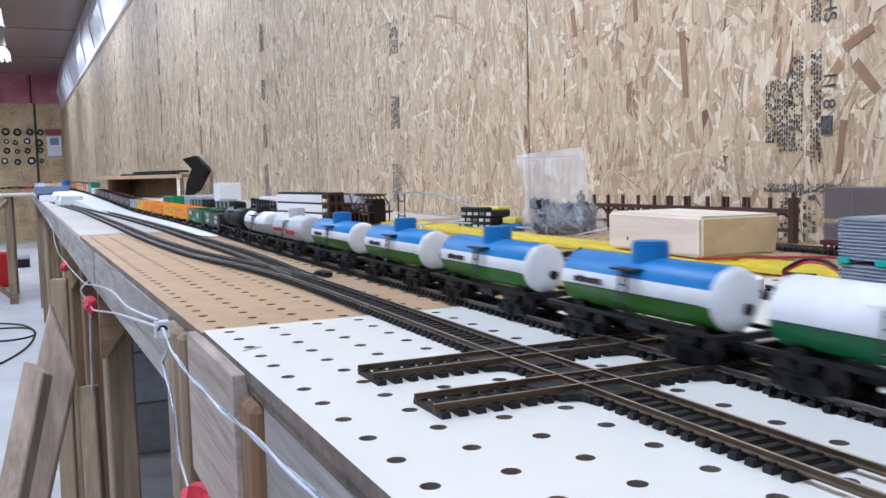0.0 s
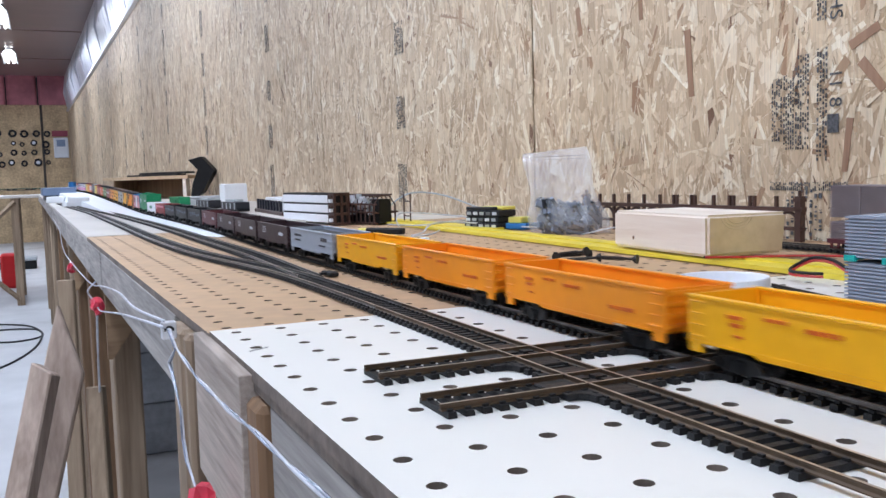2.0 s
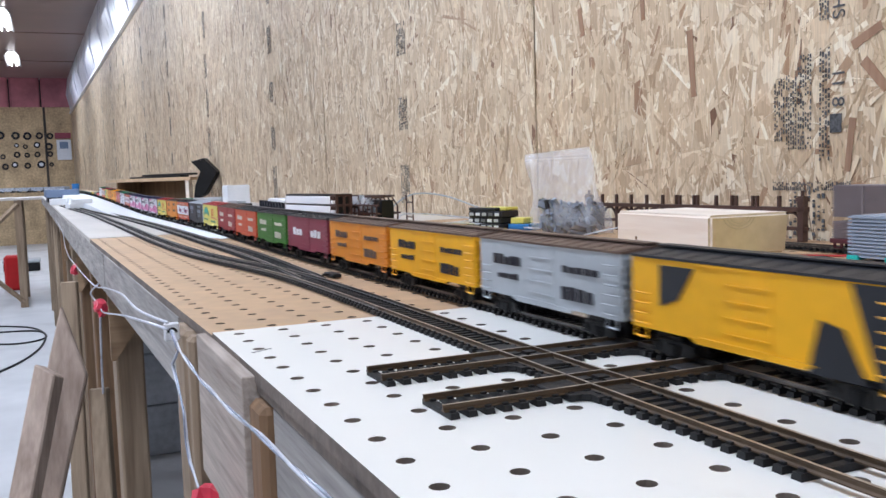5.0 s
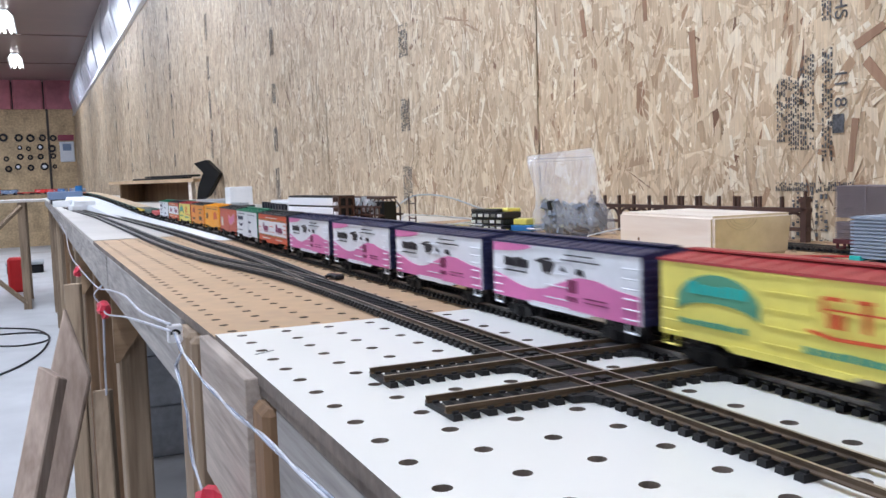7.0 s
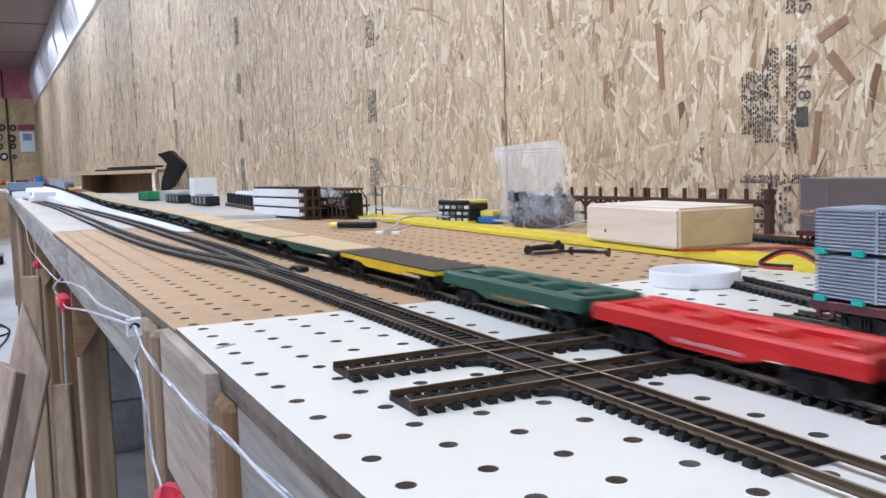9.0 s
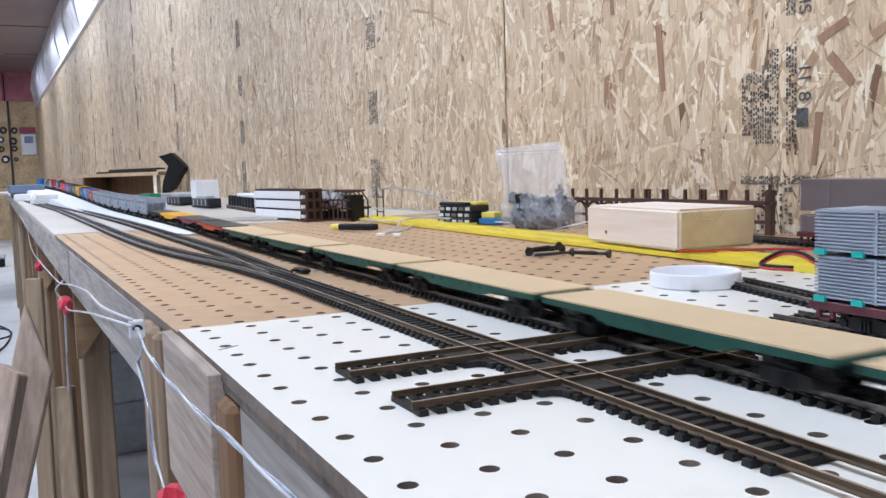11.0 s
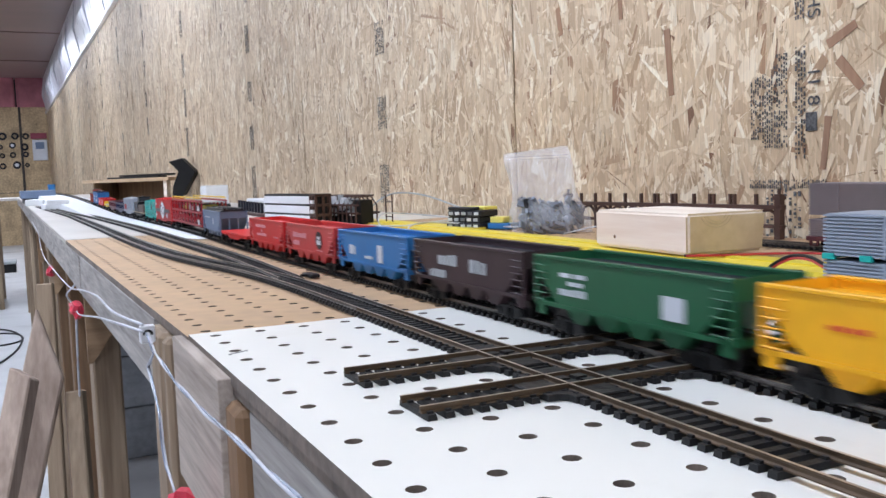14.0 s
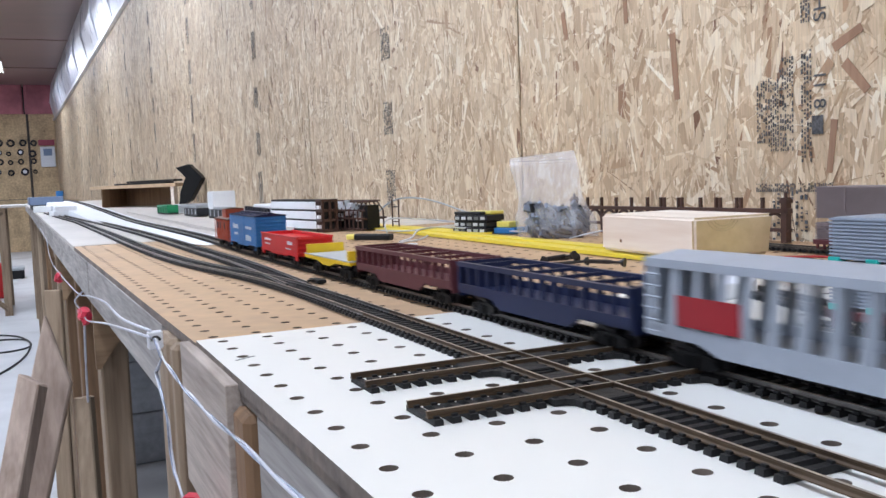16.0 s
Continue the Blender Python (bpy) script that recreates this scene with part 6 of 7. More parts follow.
REAR = [-6.890, -6.752, -6.606, -6.462, -6.315, -6.166, -6.016, -5.865, -5.708, -5.554, -5.399, -5.246, -5.092, -4.938, -4.787, -4.634, -4.481, -4.330, -4.180, -4.028, -3.874, -3.723, -3.573, -3.425, -3.271]
REAR += [REAR[-1] + 0.151, -2.969] + [-2.969 + 0.1489 * k for k in range(1, 11)]
REAR += [-1.328, -1.177, -1.028, -0.876, -0.722, -0.566, -0.412, -0.258, -0.105, 0.047, 0.196, 0.348, 0.500, 0.652, 0.803, 0.954, 1.108, 1.259, 1.438]
REAR += [1.438 + 0.1803 * k for k in range(1, 18)]
REAR += [4.650] + [4.650 + 0.1508 * k for k in range(1, 17)]
REAR += [7.230, 7.372, 7.672, 7.876, 8.026, 8.214, 8.389, 8.569, 8.750, 8.890, 9.065, 9.232, 9.352]
REAR = [(r + 0.219) * SPREAD - 0.219 + (0.0087 if i < 8 else -0.0015) for i, r in enumerate(REAR)]
assert len(REAR) == len(CARS), (len(REAR), len(CARS))
RUN = (7.838699, 1.221980, -0.124933, -0.739063, -0.104302, 0.215402)
SEG = np.concatenate([[0], np.cumsum(np.sqrt((np.diff(LINE, axis=0) ** 2).sum(1)))])
ZERO = float(np.interp(0.0, MAIN_PTS[:, 1], SEG[len(run_s) + len(arc_s):len(run_s) + len(arc_s) + len(MAIN_PTS)]))


def along(s):
    return Vector([float(np.interp(s + ZERO, SEG, LINE[:, i])) for i in range(3)])


def travelled(t):
    u = (t - 8) / 8
    return SPREAD * sum(c * u ** (k + 1) for k, c in enumerate(RUN))


def car_pose(centre, L):
    a, c = along(centre - L / 2 + 0.024), along(centre + L / 2 - 0.024)
    d = (c - a).normalized()
    x = d.cross(Vector((0, 0, 1))).normalized()
    z = x.cross(d)
    m = Matrix((x, d, z)).transposed().to_4x4()
    m.translation = (a + c) / 2
    return m

# ---- things on the table ----
strip = thing("yellow_level", "long yellow straightedge lying on the board", "level")
slab("bar", ((0.430, 0.20), (0.487, 0.20), (0.505, 1.36), (0.452, 1.36)), 0.0, 0.004, YELLOW, strip)
slab("rib", ((0.455, 0.20), (0.465, 0.20), (0.482, 1.36), (0.472, 1.36)), 0.004, 0.0055, YELLOW, strip)
strip2 = thing("yellow_rule", "second yellow strip beyond the first", "ruler")
slab("bar", ((0.505, 0.95), (0.530, 0.95), (0.505, 1.75), (0.48, 1.75)), 0.0, 0.003, YELLOW, strip2)

blk = thing("timber_offcut", "sawn offcut of pale pine on the yellow strip", "wood block", at=(0.433, 0.392, 0.0056), rz=-4)
bm = bmesh.new()
box(bm, 0, 0.087, 0, 0.155, 0, 0.0370)
for v in bm.verts:
    if v.co.x > 0.05 and v.co.z < 0.01:
        v.co.x -= 0.004
bevel(bm, 0.0026, 3)
for f in bm.faces:
    if f.normal.y < -0.9:
        f.material_index = 1
part("block", bm, [FRESH, FRESH_END], blk)
bm = bmesh.new()
for r0 in (0.0075, 0.0100, 0.0125):
    tube(bm, [(0.031 + r0 * 1.35 * math.cos(a), -0.0001, 0.0365 - r0 * math.sin(a)) for a in np.linspace(0.25, 2.9, 16)], 0.00035, 4)
part("growth_ring", bm, FRESH_END, blk, "darker growth rings on the cut end")
bm = bmesh.new()
tube(bm, [(-0.0002, 0.118, 0.011), (0.0008, 0.118, 0.011)], 0.0019, 12)
part("knot", bm, BROWN_POST, blk)

lid = thing("jar_lid", "white plastic screw lid lying face up", "lid", at=(0.326, 0.252, 0.0))
bm = bmesh.new()
N = 48
prof = [(0.0293, 0), (0.0303, 0.001), (0.0303, 0.0098), (0.0297, 0.0106), (0.0289, 0.0098), (0.0286, 0.003), (0.0, 0.0028)]
rings = [[bm.verts.new((q * math.cos(2 * math.pi * k / N), q * math.sin(2 * math.pi * k / N), z)) for k in range(N)] for q, z in prof[:-1]]
for a, c in zip(rings, rings[1:]):
    for k in range(N):
        bm.faces.new((a[k], a[(k + 1) % N], c[(k + 1) % N], c[k]))
bm.faces.new(rings[-1])
bm.faces.new(rings[0][::-1])
part("shell", bm, WHITE_P, lid, smooth=False)
bm = bmesh.new()
tube(bm, [(0.022 * math.cos(a), 0.022 * math.sin(a), 0.0032) for a in np.linspace(0, 2 * math.pi, 40)], 0.0009, 5)
part("liner_ring", bm, mat("lid_liner", (0.55, 0.62, 0.72), 0.4), lid)


def screw(x, y, rz, tilt=2.0, L=0.042, z=0.003):
    t = thing("drywall_screw", "black drywall screw lying on the pegboard", "screw", "loose screws", at=(x, y, z))
    t.matrix_world = pose(x, y, z, 0, 0, rz) @ pose(0, 0, 0, 0, tilt, 0)
    bm = bmesh.new()
    tube(bm, [(0, 0, 0), (L - 0.006, 0, 0)], 0.0013, 8)
    for k in range(14):
        a = 0.012 + k * 0.0018
        tube(bm, [(a, 0, 0), (a + 0.0006, 0, 0)], 0.0021, 8)
    part("shank", bm, STEEL_DARK, t)
    bm = bmesh.new()
    tube(bm, [(-0.001, 0, 0), (0.0, 0, 0)], 0.0042, 12)
    tube(bm, [(0.0, 0, 0), (0.0015, 0, 0)], 0.0036, 12)
    tube(bm, [(0.0015, 0, 0), (0.003, 0, 0)], 0.0022, 12)
    part("head", bm, STEEL_DARK, t)


for x, y, rz, tl, z in ((0.387, 0.432, 122, -1, 0.0042), (0.362, 0.475, 100, 8, 0.010), (0.372, 0.468, 160, 2, 0.0042), (0.345, 0.500, 60, 1, 0.0042), (0.385, 0.505, 190, -2, 0.0042)):
    screw(x, y, rz, tl, z=z)

# brown plastic trestle against the wall
tre = thing("trestle_kit", "brown plastic model viaduct railing standing by the wall", "model bridge", at=(0.660, 0.500, 0.0), rz=3)
L = 0.40
bm = bmesh.new()
box(bm, -0.004, 0.004, 0, L, 0.0330, 0.0378)
part("beam", bm, BROWN_P, tre)
boxpart("lower_beam", (-0.003, 0.003, 0, L, 0.012, 0.016), BROWN_P, tre)
for k in range(13):
    y = 0.006 + (L - 0.012) * k / 12
    if k in (0, 12):
        bm = bmesh.new()
        box(bm, -0.004, 0.004, y - 0.0038, y + 0.0038, 0, 0.050)
        box(bm, -0.005, 0.005, y - 0.0052, y + 0.0052, 0.044, 0.048)
        tube(bm, [(0, y, 0.050), (0, y, 0.056)], 0.002, 8)
        part("end_post", bm, BROWN_P, tre)
    else:
        boxpart("post", (-0.0017, 0.0017, y - 0.0018, y + 0.0018, 0, 0.050), BROWN_P, tre)
        if k in (2, 3, 5, 6):
            boxpart("post", (-0.0015, 0.0015, y + 0.0050, y + 0.0080, 0.034, 0.050), BROWN_P, tre)
    if k < 12:
        y2 = 0.006 + (L - 0.012) * (k + 1) / 12
        bm = bmesh.new()
        c, r = (y + y2) / 2, (y2 - y) / 2 - 0.0015
        tube(bm, [(0, c - r * math.cos(a), 0.018 + 0.014 * math.sin(a)) for a in np.linspace(0, math.pi, 12)], 0.0019, 5)
        part("arch", bm, BROWN_P, tre)

# clear zip bag with dark parts in it, leaning on the wall
bag = thing("zip_bag", "clear plastic zip bag holding small dark parts", "plastic bag", at=(0.548, 0.805, 0), rz=-33)
W, H = 0.052, 0.113


def film(side):
    bm = bmesh.new()
    nu, nv = 14, 18
    g = []
    for j in range(nv + 1):
        v = j / nv
        row = []
        for i in range(nu + 1):
            u = i / nu * 2 - 1
            bulge = (1 - abs(u) ** 2.5) * (0.016 * (1 - v) ** 1.3 + 0.003) * min(1, 8 * v + 0.35)
            wob = 0.003 * noise.noise(Vector((u * 3, v * 5, side * 3)))
            wd = W * (1 - 0.17 * v + (0.05 if v < 0.3 else 0)) + 0.003 * math.sin(v * 9)
            row.append(bm.verts.new((u * wd * 0.97 - 0.021 * v + 0.006, side * bulge + wob + 0.018 * v * v, v * H + (0.004 * u if v > 0.9 else 0))))
        g.append(row)
    for j in range(nv):
        for i in range(nu):
            bm.faces.new((g[j][i], g[j][i + 1], g[j + 1][i + 1], g[j + 1][i]))
    return part("film", bm, FILM_CLEAR, bag, smooth=True)


film(-1)
film(1)
bm = bmesh.new()
tube(bm, [(-0.056, 0.014, 0.104), (0.028, 0.014, 0.105)], 0.0007, 5)
tube(bm, [(-0.056, 0.0135, 0.100), (0.028, 0.0135, 0.101)], 0.0005, 5)
part("zip_strip", bm, FILM_CLEAR, bag)
rb = random.Random(5)
for k in range(90):
    bm = bmesh.new()
    x, y, z = rb.uniform(-0.034, 0.040), rb.uniform(-0.006, 0.008), rb.uniform(0.004, 0.040)
    m = pose(x, y, z, rb.uniform(0, 90), rb.uniform(0, 90), rb.uniform(0, 90))
    box(bm, -0.011, 0.011, -0.004, 0.004, -0.002, 0.002, m)
    part("small_part", bm, cm("pale_ink") if k % 3 else cm("slate"), bag)

# small stack of boxed parts beside the bag
stk = thing("parts_stack", "little stack of black and yellow battery packs", "battery pack", at=(0.522, 0.985, 0), rz=20)
for k, (c, x0, x1, y0, y1) in enumerate((("ink", -0.012, 0.03, -0.030, 0.040), ("slate", -0.010, 0.028, -0.028, 0.038), ("ink", -0.012, 0.028, -0.032, 0.036), ("lemon", 0.0, 0.030, -0.030, 0.020), ("slate", -0.012, 0.0, -0.020, 0.036))):
    z = (0, 0.0095, 0.019, 0.0285, 0.0285)[k]
    boxpart("pack", (x0, x1, y0, y1, z, z + (0.009 if k < 3 else 0.005)), cm(c), stk, bev=0.0012)
    for j in range(5 if k < 3 else 0):
        boxpart("contact", (x0 - 0.0006, x0 + 0.0004, y0 + 0.004 + j * 0.0132, y0 + 0.0125 + j * 0.0132, z + 0.0022, z + 0.0070), cm(("letter", "haze", "letter", "steel", "haze")[(j + k) % 5]), stk)
boxpart("pack", (0.0, 0.030, -0.075, -0.034, 0.0, 0.009), cm("mid_blue"), stk, bev=0.0012)
boxpart("pack", (0.004, 0.026, -0.062, -0.036, 0.009, 0.018), cm("lemon"), stk, bev=0.0012)


def wire(name, label, pts, r, m, category="wire", group=""):
    t = thing(name, label, category, group)
    P = [Vector(p) for p in pts]
    out = []
    for i in range(len(P) - 1):
        a, b_, c, d = P[max(i - 1, 0)], P[i], P[i + 1], P[min(i + 2, len(P) - 1)]
        for k in range(6):
            u = k / 6
            out.append(0.5 * ((2 * b_) + (c - a) * u + (2 * a - 5 * b_ + 4 * c - d) * u * u + (3 * b_ - a - 3 * c + d) * u ** 3))
    out.append(P[-1])
    bm = bmesh.new()
    tube(bm, out, r, 7)
    part("strand", bm, m, t, smooth=True)
    return t


wire("loose_wire", "tangled white hook-up wire on the board", [(0.42, 1.10, 0.003), (0.428, 1.13, 0.014), (0.445, 1.15, 0.022), (0.49, 1.16, 0.020), (0.55, 1.15, 0.012), (0.60, 1.12, 0.004), (0.56, 1.08, 0.006), (0.50, 1.03, 0.012), (0.44, 1.06, 0.006), (0.42, 1.15, 0.005)], 0.0012, WIRE_W)
wire("loose_wire", "white wire lying across the yellow strip", [(0.36, 0.90, 0.002), (0.39, 0.93, 0.004), (0.42, 0.97, 0.012), (0.47, 1.0, 0.012), (0.53, 0.98, 0.006), (0.55, 0.90, 0.004), (0.57, 0.82, 0.004)], 0.0014, WIRE_W)
wire("loose_wire", "grey wire arching by the wall", [(0.47, 1.30, 0.004), (0.50, 1.34, 0.03), (0.55, 1.36, 0.05), (0.60, 1.33, 0.045), (0.64, 1.25, 0.02), (0.66, 1.18, 0.004)], 0.0016, cm("haze"))
wire("loose_wire", "thin white wire curling past the bag", [(0.53, 0.74, 0.003), (0.545, 0.70, 0.012), (0.56, 0.665, 0.017), (0.57, 0.63, 0.010), (0.575, 0.60, 0.003)], 0.0009, WIRE_W)
for k, m in ((0, WIRE_R), (1, BLACK)):
    o = 0.0022 * k
    wire("wire_pair", "red and black wire pair looped on the yellow strip", [(0.425, 0.385 + o, 0.007), (0.46, 0.372 + o, 0.006), (0.50, 0.352 + o, 0.006), (0.53, 0.315 + o, 0.006), (0.54, 0.24 + o, 0.006)], 0.0011, m, group="wire pair")
    wire("wire_pair", "red and black wire pair looped on the yellow strip", [(0.36, 0.13, 0.006 + o), (0.385, 0.195, 0.012 + o), (0.405, 0.232, 0.016 + o), (0.418, 0.262, 0.014 + o), (0.406, 0.268, 0.008 + o), (0.395, 0.258, 0.006 + o), (0.40, 0.235, 0.006 + o)], 0.0011, m, group="wire pair")


# parked wagons with stacked corrugated containers
def container_wagon(label, x, y_far, levels, cols, z0=0.0165, w=0.0165, L=0.30, clips=True, rz=0.0):
    t = thing("container_wagon", label, "flat wagon", at=(x, y_far, 0), rz=rz)
    boxpart("frame", (-0.017, 0.017, -L, 0.004, z0 - 0.0045, z0), cm("maroon"), t, bev=0.0005)
    for y in (-0.026, -L + 0.03):
        k = part("truck", TRUCK, None, t)
        k.location = (0, y, 0)
        for dy in (-0.0118, 0.0118):
            ws = part("wheelset", WHEELSET, None, k)
            ws.location = (0, dy, -0.0001)
    bm = bmesh.new()
    for yy in (-0.002, -0.010):
        box(bm, -0.0175, -0.0155, yy - 0.001, yy + 0.001, z0 - 0.009, z0 - 0.004)
    box(bm, -0.0175, -0.0155, -0.011, -0.001, z0 - 0.009, z0 - 0.008)
    part("step", bm, cm("maroon"), t)
    for k, (za, zb) in enumerate(levels):
        bm = bmesh.new()
        box(bm, -w + 0.0008, w - 0.0008, -L + 0.01, -0.0006, za, zb)
        part("container", bm, cm(cols[k]), t)
        n = int((zb - za) / 0.00165)
        for j in range(n):
            z = za + (zb - za) * (j + 0.5) / n
            boxpart("rib", (-w - 0.0005, w + 0.0005, -L + 0.008, 0.0005, z - 0.00045, z + 0.00045), cm(cols[k]), t)
        boxpart("corner_post", (-w - 0.0008, -w + 0.001, -0.034, -0.0325, za, zb), cm(cols[k]), t)
        if clips:
            for yy in (-0.003, -0.024, -0.06):
                boxpart("clip", (-w - 0.0016, -w + 0.001, yy - 0.003, yy + 0.003, za - 0.0016, za + 0.0012), cm("teal"), t)
            boxpart("clip", (-w, w, -0.002, 0.0016, za - 0.0016, za + 0.0006), cm("teal"), t)
    return t


CONT = mat("car_contgrey", (0.33, 0.38, 0.46), 0.5)
MATS["car_contgrey"] = CONT
COL["contgrey"], COL["contbrown"] = (0.33, 0.38, 0.46), (0.24, 0.20, 0.21)
w1 = container_wagon("maroon wagon with two stacked grey corrugated containers", 0.2705, 0.087, ((0.0180, 0.0385), (0.0405, 0.0605)), ("contgrey", "contgrey"), z0=0.0165)
lettering("TTBX", 0.0042, cm("letter"), w1, (-0.0174, -0.048, 0.0143))
container_wagon("wagon with brownish grey corrugated containers by the wall", 0.605, 0.40, ((0.014, 0.030), (0.034, 0.058), (0.058, 0.064)), ("contbrown", "contbrown", "contbrown"), z0=0.0135, clips=False)

kn = thing("craft_knife", "small black and yellow craft knife on the board", "knife", at=(0.352, 0.98, 0), rz=35)
boxpart("grip", (-0.006, 0.006, -0.032, 0.032, 0.001, 0.010), BLACK, kn, bev=0.002)
boxpart("cap", (-0.0055, 0.0055, 0.030, 0.046, 0.0015, 0.0095), cm("lemon"), kn, bev=0.002)
wire("loose_wire", "thin white leads with pale connectors", [(0.34, 0.86, 0.002), (0.36, 0.88, 0.003), (0.39, 0.90, 0.003), (0.42, 0.94, 0.005)], 0.0012, WIRE_W)
for x, y in ((0.338, 0.857), (0.352, 0.835)):
    cn = thing("plug", "small pale wire connector on the pegboard", "connector", at=(x, y, 0), rz=40)
    boxpart("shell", (-0.003, 0.003, -0.006, 0.006, 0, 0.004), WHITE_P, cn, bev=0.0006)

# bundled kits beyond the running line
kit = thing("kit_bundle", "white styrene wall kit with dark brown frame ends", "model kit", at=(0.367, 1.30, 0.0), rz=7)
for k in range(3):
    boxpart("panel", (-0.002, 0.030, 0.0, 0.22, 0.004 + k * 0.0175, 0.018 + k * 0.0175), WHITE_P, kit, bev=0.0006)
    boxpart("spacer", (-0.001, 0.029, 0.001, 0.219, 0.018 + k * 0.0175, 0.0215 + k * 0.0175), BLACK, kit)
for zz in (0.0, 0.0175, 0.035, 0.0525):
    boxpart("end_frame", (-0.003, 0.028, -0.026, 0.0, zz, zz + 0.0045), BROWN_P, kit)
for xx in (-0.003, 0.011, 0.024):
    for yy in (-0.026, -0.014, -0.004):
        boxpart("end_post", (xx, xx + 0.004, yy, yy + 0.004, 0.0, 0.056), BROWN_P, kit)
boxpart("end_core", (0.003, 0.022, -0.022, -0.001, 0.001, 0.052), BLACK, kit)
for k in range(3):
    boxpart("slot", (-0.0045, 0.0, -0.016, -0.006, 0.006 + k * 0.017, 0.012 + k * 0.017), WHITE_P, kit)
tru = thing("truss_kit", "brown plastic truss sections in clear wrap", "model bridge", at=(0.428, 1.225, 0), rz=12)
boxpart("wrap_core", (0.010, 0.034, 0.006, 0.22, 0.002, 0.044), BLACK, tru)
rt = random.Random(8)
for k in range(15):
    y = 0.008 + k * 0.0148
    bm = bmesh.new()
    tube(bm, [(0.0, y, 0), (0.0, y, 0.034), (0.012, y, 0.050), (0.032, y, 0.050), (0.044, y, 0.034), (0.044, y, 0)], 0.0016, 5)
    tube(bm, [(0.0, y, 0.02), (0.044, y, 0.02)], 0.0013, 5)
    part("hoop", bm, BROWN_P, tru)
for x, z in ((0, 0.001), (0.0, 0.02), (0.0, 0.034), (0.012, 0.050), (0.032, 0.050), (0.044, 0.02), (0.044, 0.001)):
    boxpart("rail_bar", (x - 0.0015, x + 0.0015, 0.0, 0.225, z, z + 0.003), BROWN_P, tru)
for k in range(34):
    y, z = rt.uniform(0.02, 0.2), rt.uniform(0.012, 0.045)
    boxpart("wrap_piece", (0.004, 0.0045 + 0.03 * rt.random(), y, y + 0.012, z, z + rt.uniform(0.004, 0.012)), WHITE_P if k % 2 else cm("haze"), tru)
post = thing("trestle_bent", "small brown frame standing beside the truss", "model bridge", at=(0.487, 1.215, 0))
for y in (0, 0.03):
    boxpart("leg", (0, 0.002, y, y + 0.002, 0, 0.052), BROWN_P, post)
for z in (0.012, 0.038):
    boxpart("bar", (0, 0.002, 0.002, 0.03, z, z + 0.002), BROWN_P, post)
sil = thing("kit_tray", "silver and white kit parts in a dark tray", "model kit", at=(0.375, 1.68, 0), rz=-3)
boxpart("tray", (0, 0.09, 0, 0.36, 0, 0.012), BROWN_P, sil, bev=0.002)
boxpart("wrap", (0.005, 0.08, 0.01, 0.34, 0.012, 0.034), cm("silver"), sil, bev=0.004)
boxpart("lid", (0.0, 0.085, 0.0, 0.20, 0.034, 0.042), WHITE_P, sil, bev=0.002)
for k in range(9):
    boxpart("rib", (-0.001, 0.005, 0.02 + k * 0.036, 0.03 + k * 0.036, 0.012, 0.036), cm("ink"), sil)
fb = thing("foam_block", "upright white foam block", "foam block", at=(0.405, 2.50, 0), rz=8)
boxpart("block", (0, 0.072, 0, 0.05, 0, 0.073), FOAM, fb, bev=0.003)
brd = thing("loose_board", "pale board lying flat beyond the line", "board")
slab("board", ((0.225, 1.50), (0.35, 1.40), (0.44, 3.4), (0.24, 3.4)), 0.0, 0.006, PALE_BOARD, brd)
for k, (x, y, c, lab) in enumerate(((0.285, 2.60, "box_green", "small green wagon off the track"), (0.315, 2.25, "slate", "small dark wagon off the track"), (0.33, 1.95, "slate", "small dark wagon off the track"))):
    wg = thing("parked_wagon", lab, "model wagon", at=(x, y, 0.006), rz=6)
    boxpart("body", (0, 0.034, 0, 0.13, 0.006, 0.024 + 0.006 * (k == 0)), cm(c), wg, bev=0.001)
    boxpart("frame", (0.002, 0.032, -0.006, 0.136, 0.002, 0.006), BLACK, wg)
    for j in range(4):
        boxpart("rib", (-0.0012, 0.0, 0.012 + j * 0.033, 0.016 + j * 0.033, 0.007, 0.022), cm("haze" if k else "dgreen"), wg)
    boxpart("top", (0.006, 0.028, 0.03, 0.11, 0.024, 0.030), cm("haze" if k else "box_green"), wg, bev=0.001)
dome = thing("dome_tray", "silver tray with clear domed lids", "tray", at=(0.33, 2.72, 0.006))
boxpart("base", (0, 0.12, 0, 0.10, 0, 0.020), cm("haze"), dome, bev=0.002)
boxpart("lid", (0.004, 0.116, 0.004, 0.096, 0.020, 0.028), cm("silver"), dome, bev=0.004)

shelf = thing("plywood_stand", "low plywood stand with warped top", "stand", at=(0, 0, 0))
slab("top", ((0.200, 4.9), (0.515, 4.0), (0.60, 4.25), (0.36, 5.2)), 0.096, 0.112, PLY, shelf)
slab("side", ((0.245, 4.75), (0.25, 4.74), (0.52, 5.0), (0.50, 5.02)), 0.0, 0.096, BROWN_POST, shelf)
slab("leg", ((0.500, 4.06), (0.512, 4.04), (0.540, 4.12), (0.528, 4.14)), 0.0, 0.096, FRESH, shelf)
slab("back", ((0.30, 5.1), (0.56, 4.3), (0.57, 4.32), (0.31, 5.12)), 0.0, 0.096, BROWN_POST, shelf)
for x0, y0, x1, y1, z in ((0.31, 4.72, 0.50, 4.22, 0.112), (0.36, 4.6, 0.53, 4.15, 0.122)):
    f = thing("foam_sheet", "black foam sheet lying on the plywood stand", "foam sheet")
    slab("sheet", ((x0, y0), (x1, y1), (x1 + 0.05, y1 + 0.06), (x0 + 0.05, y0 + 0.06)), z, z + 0.009, BLACK, f)
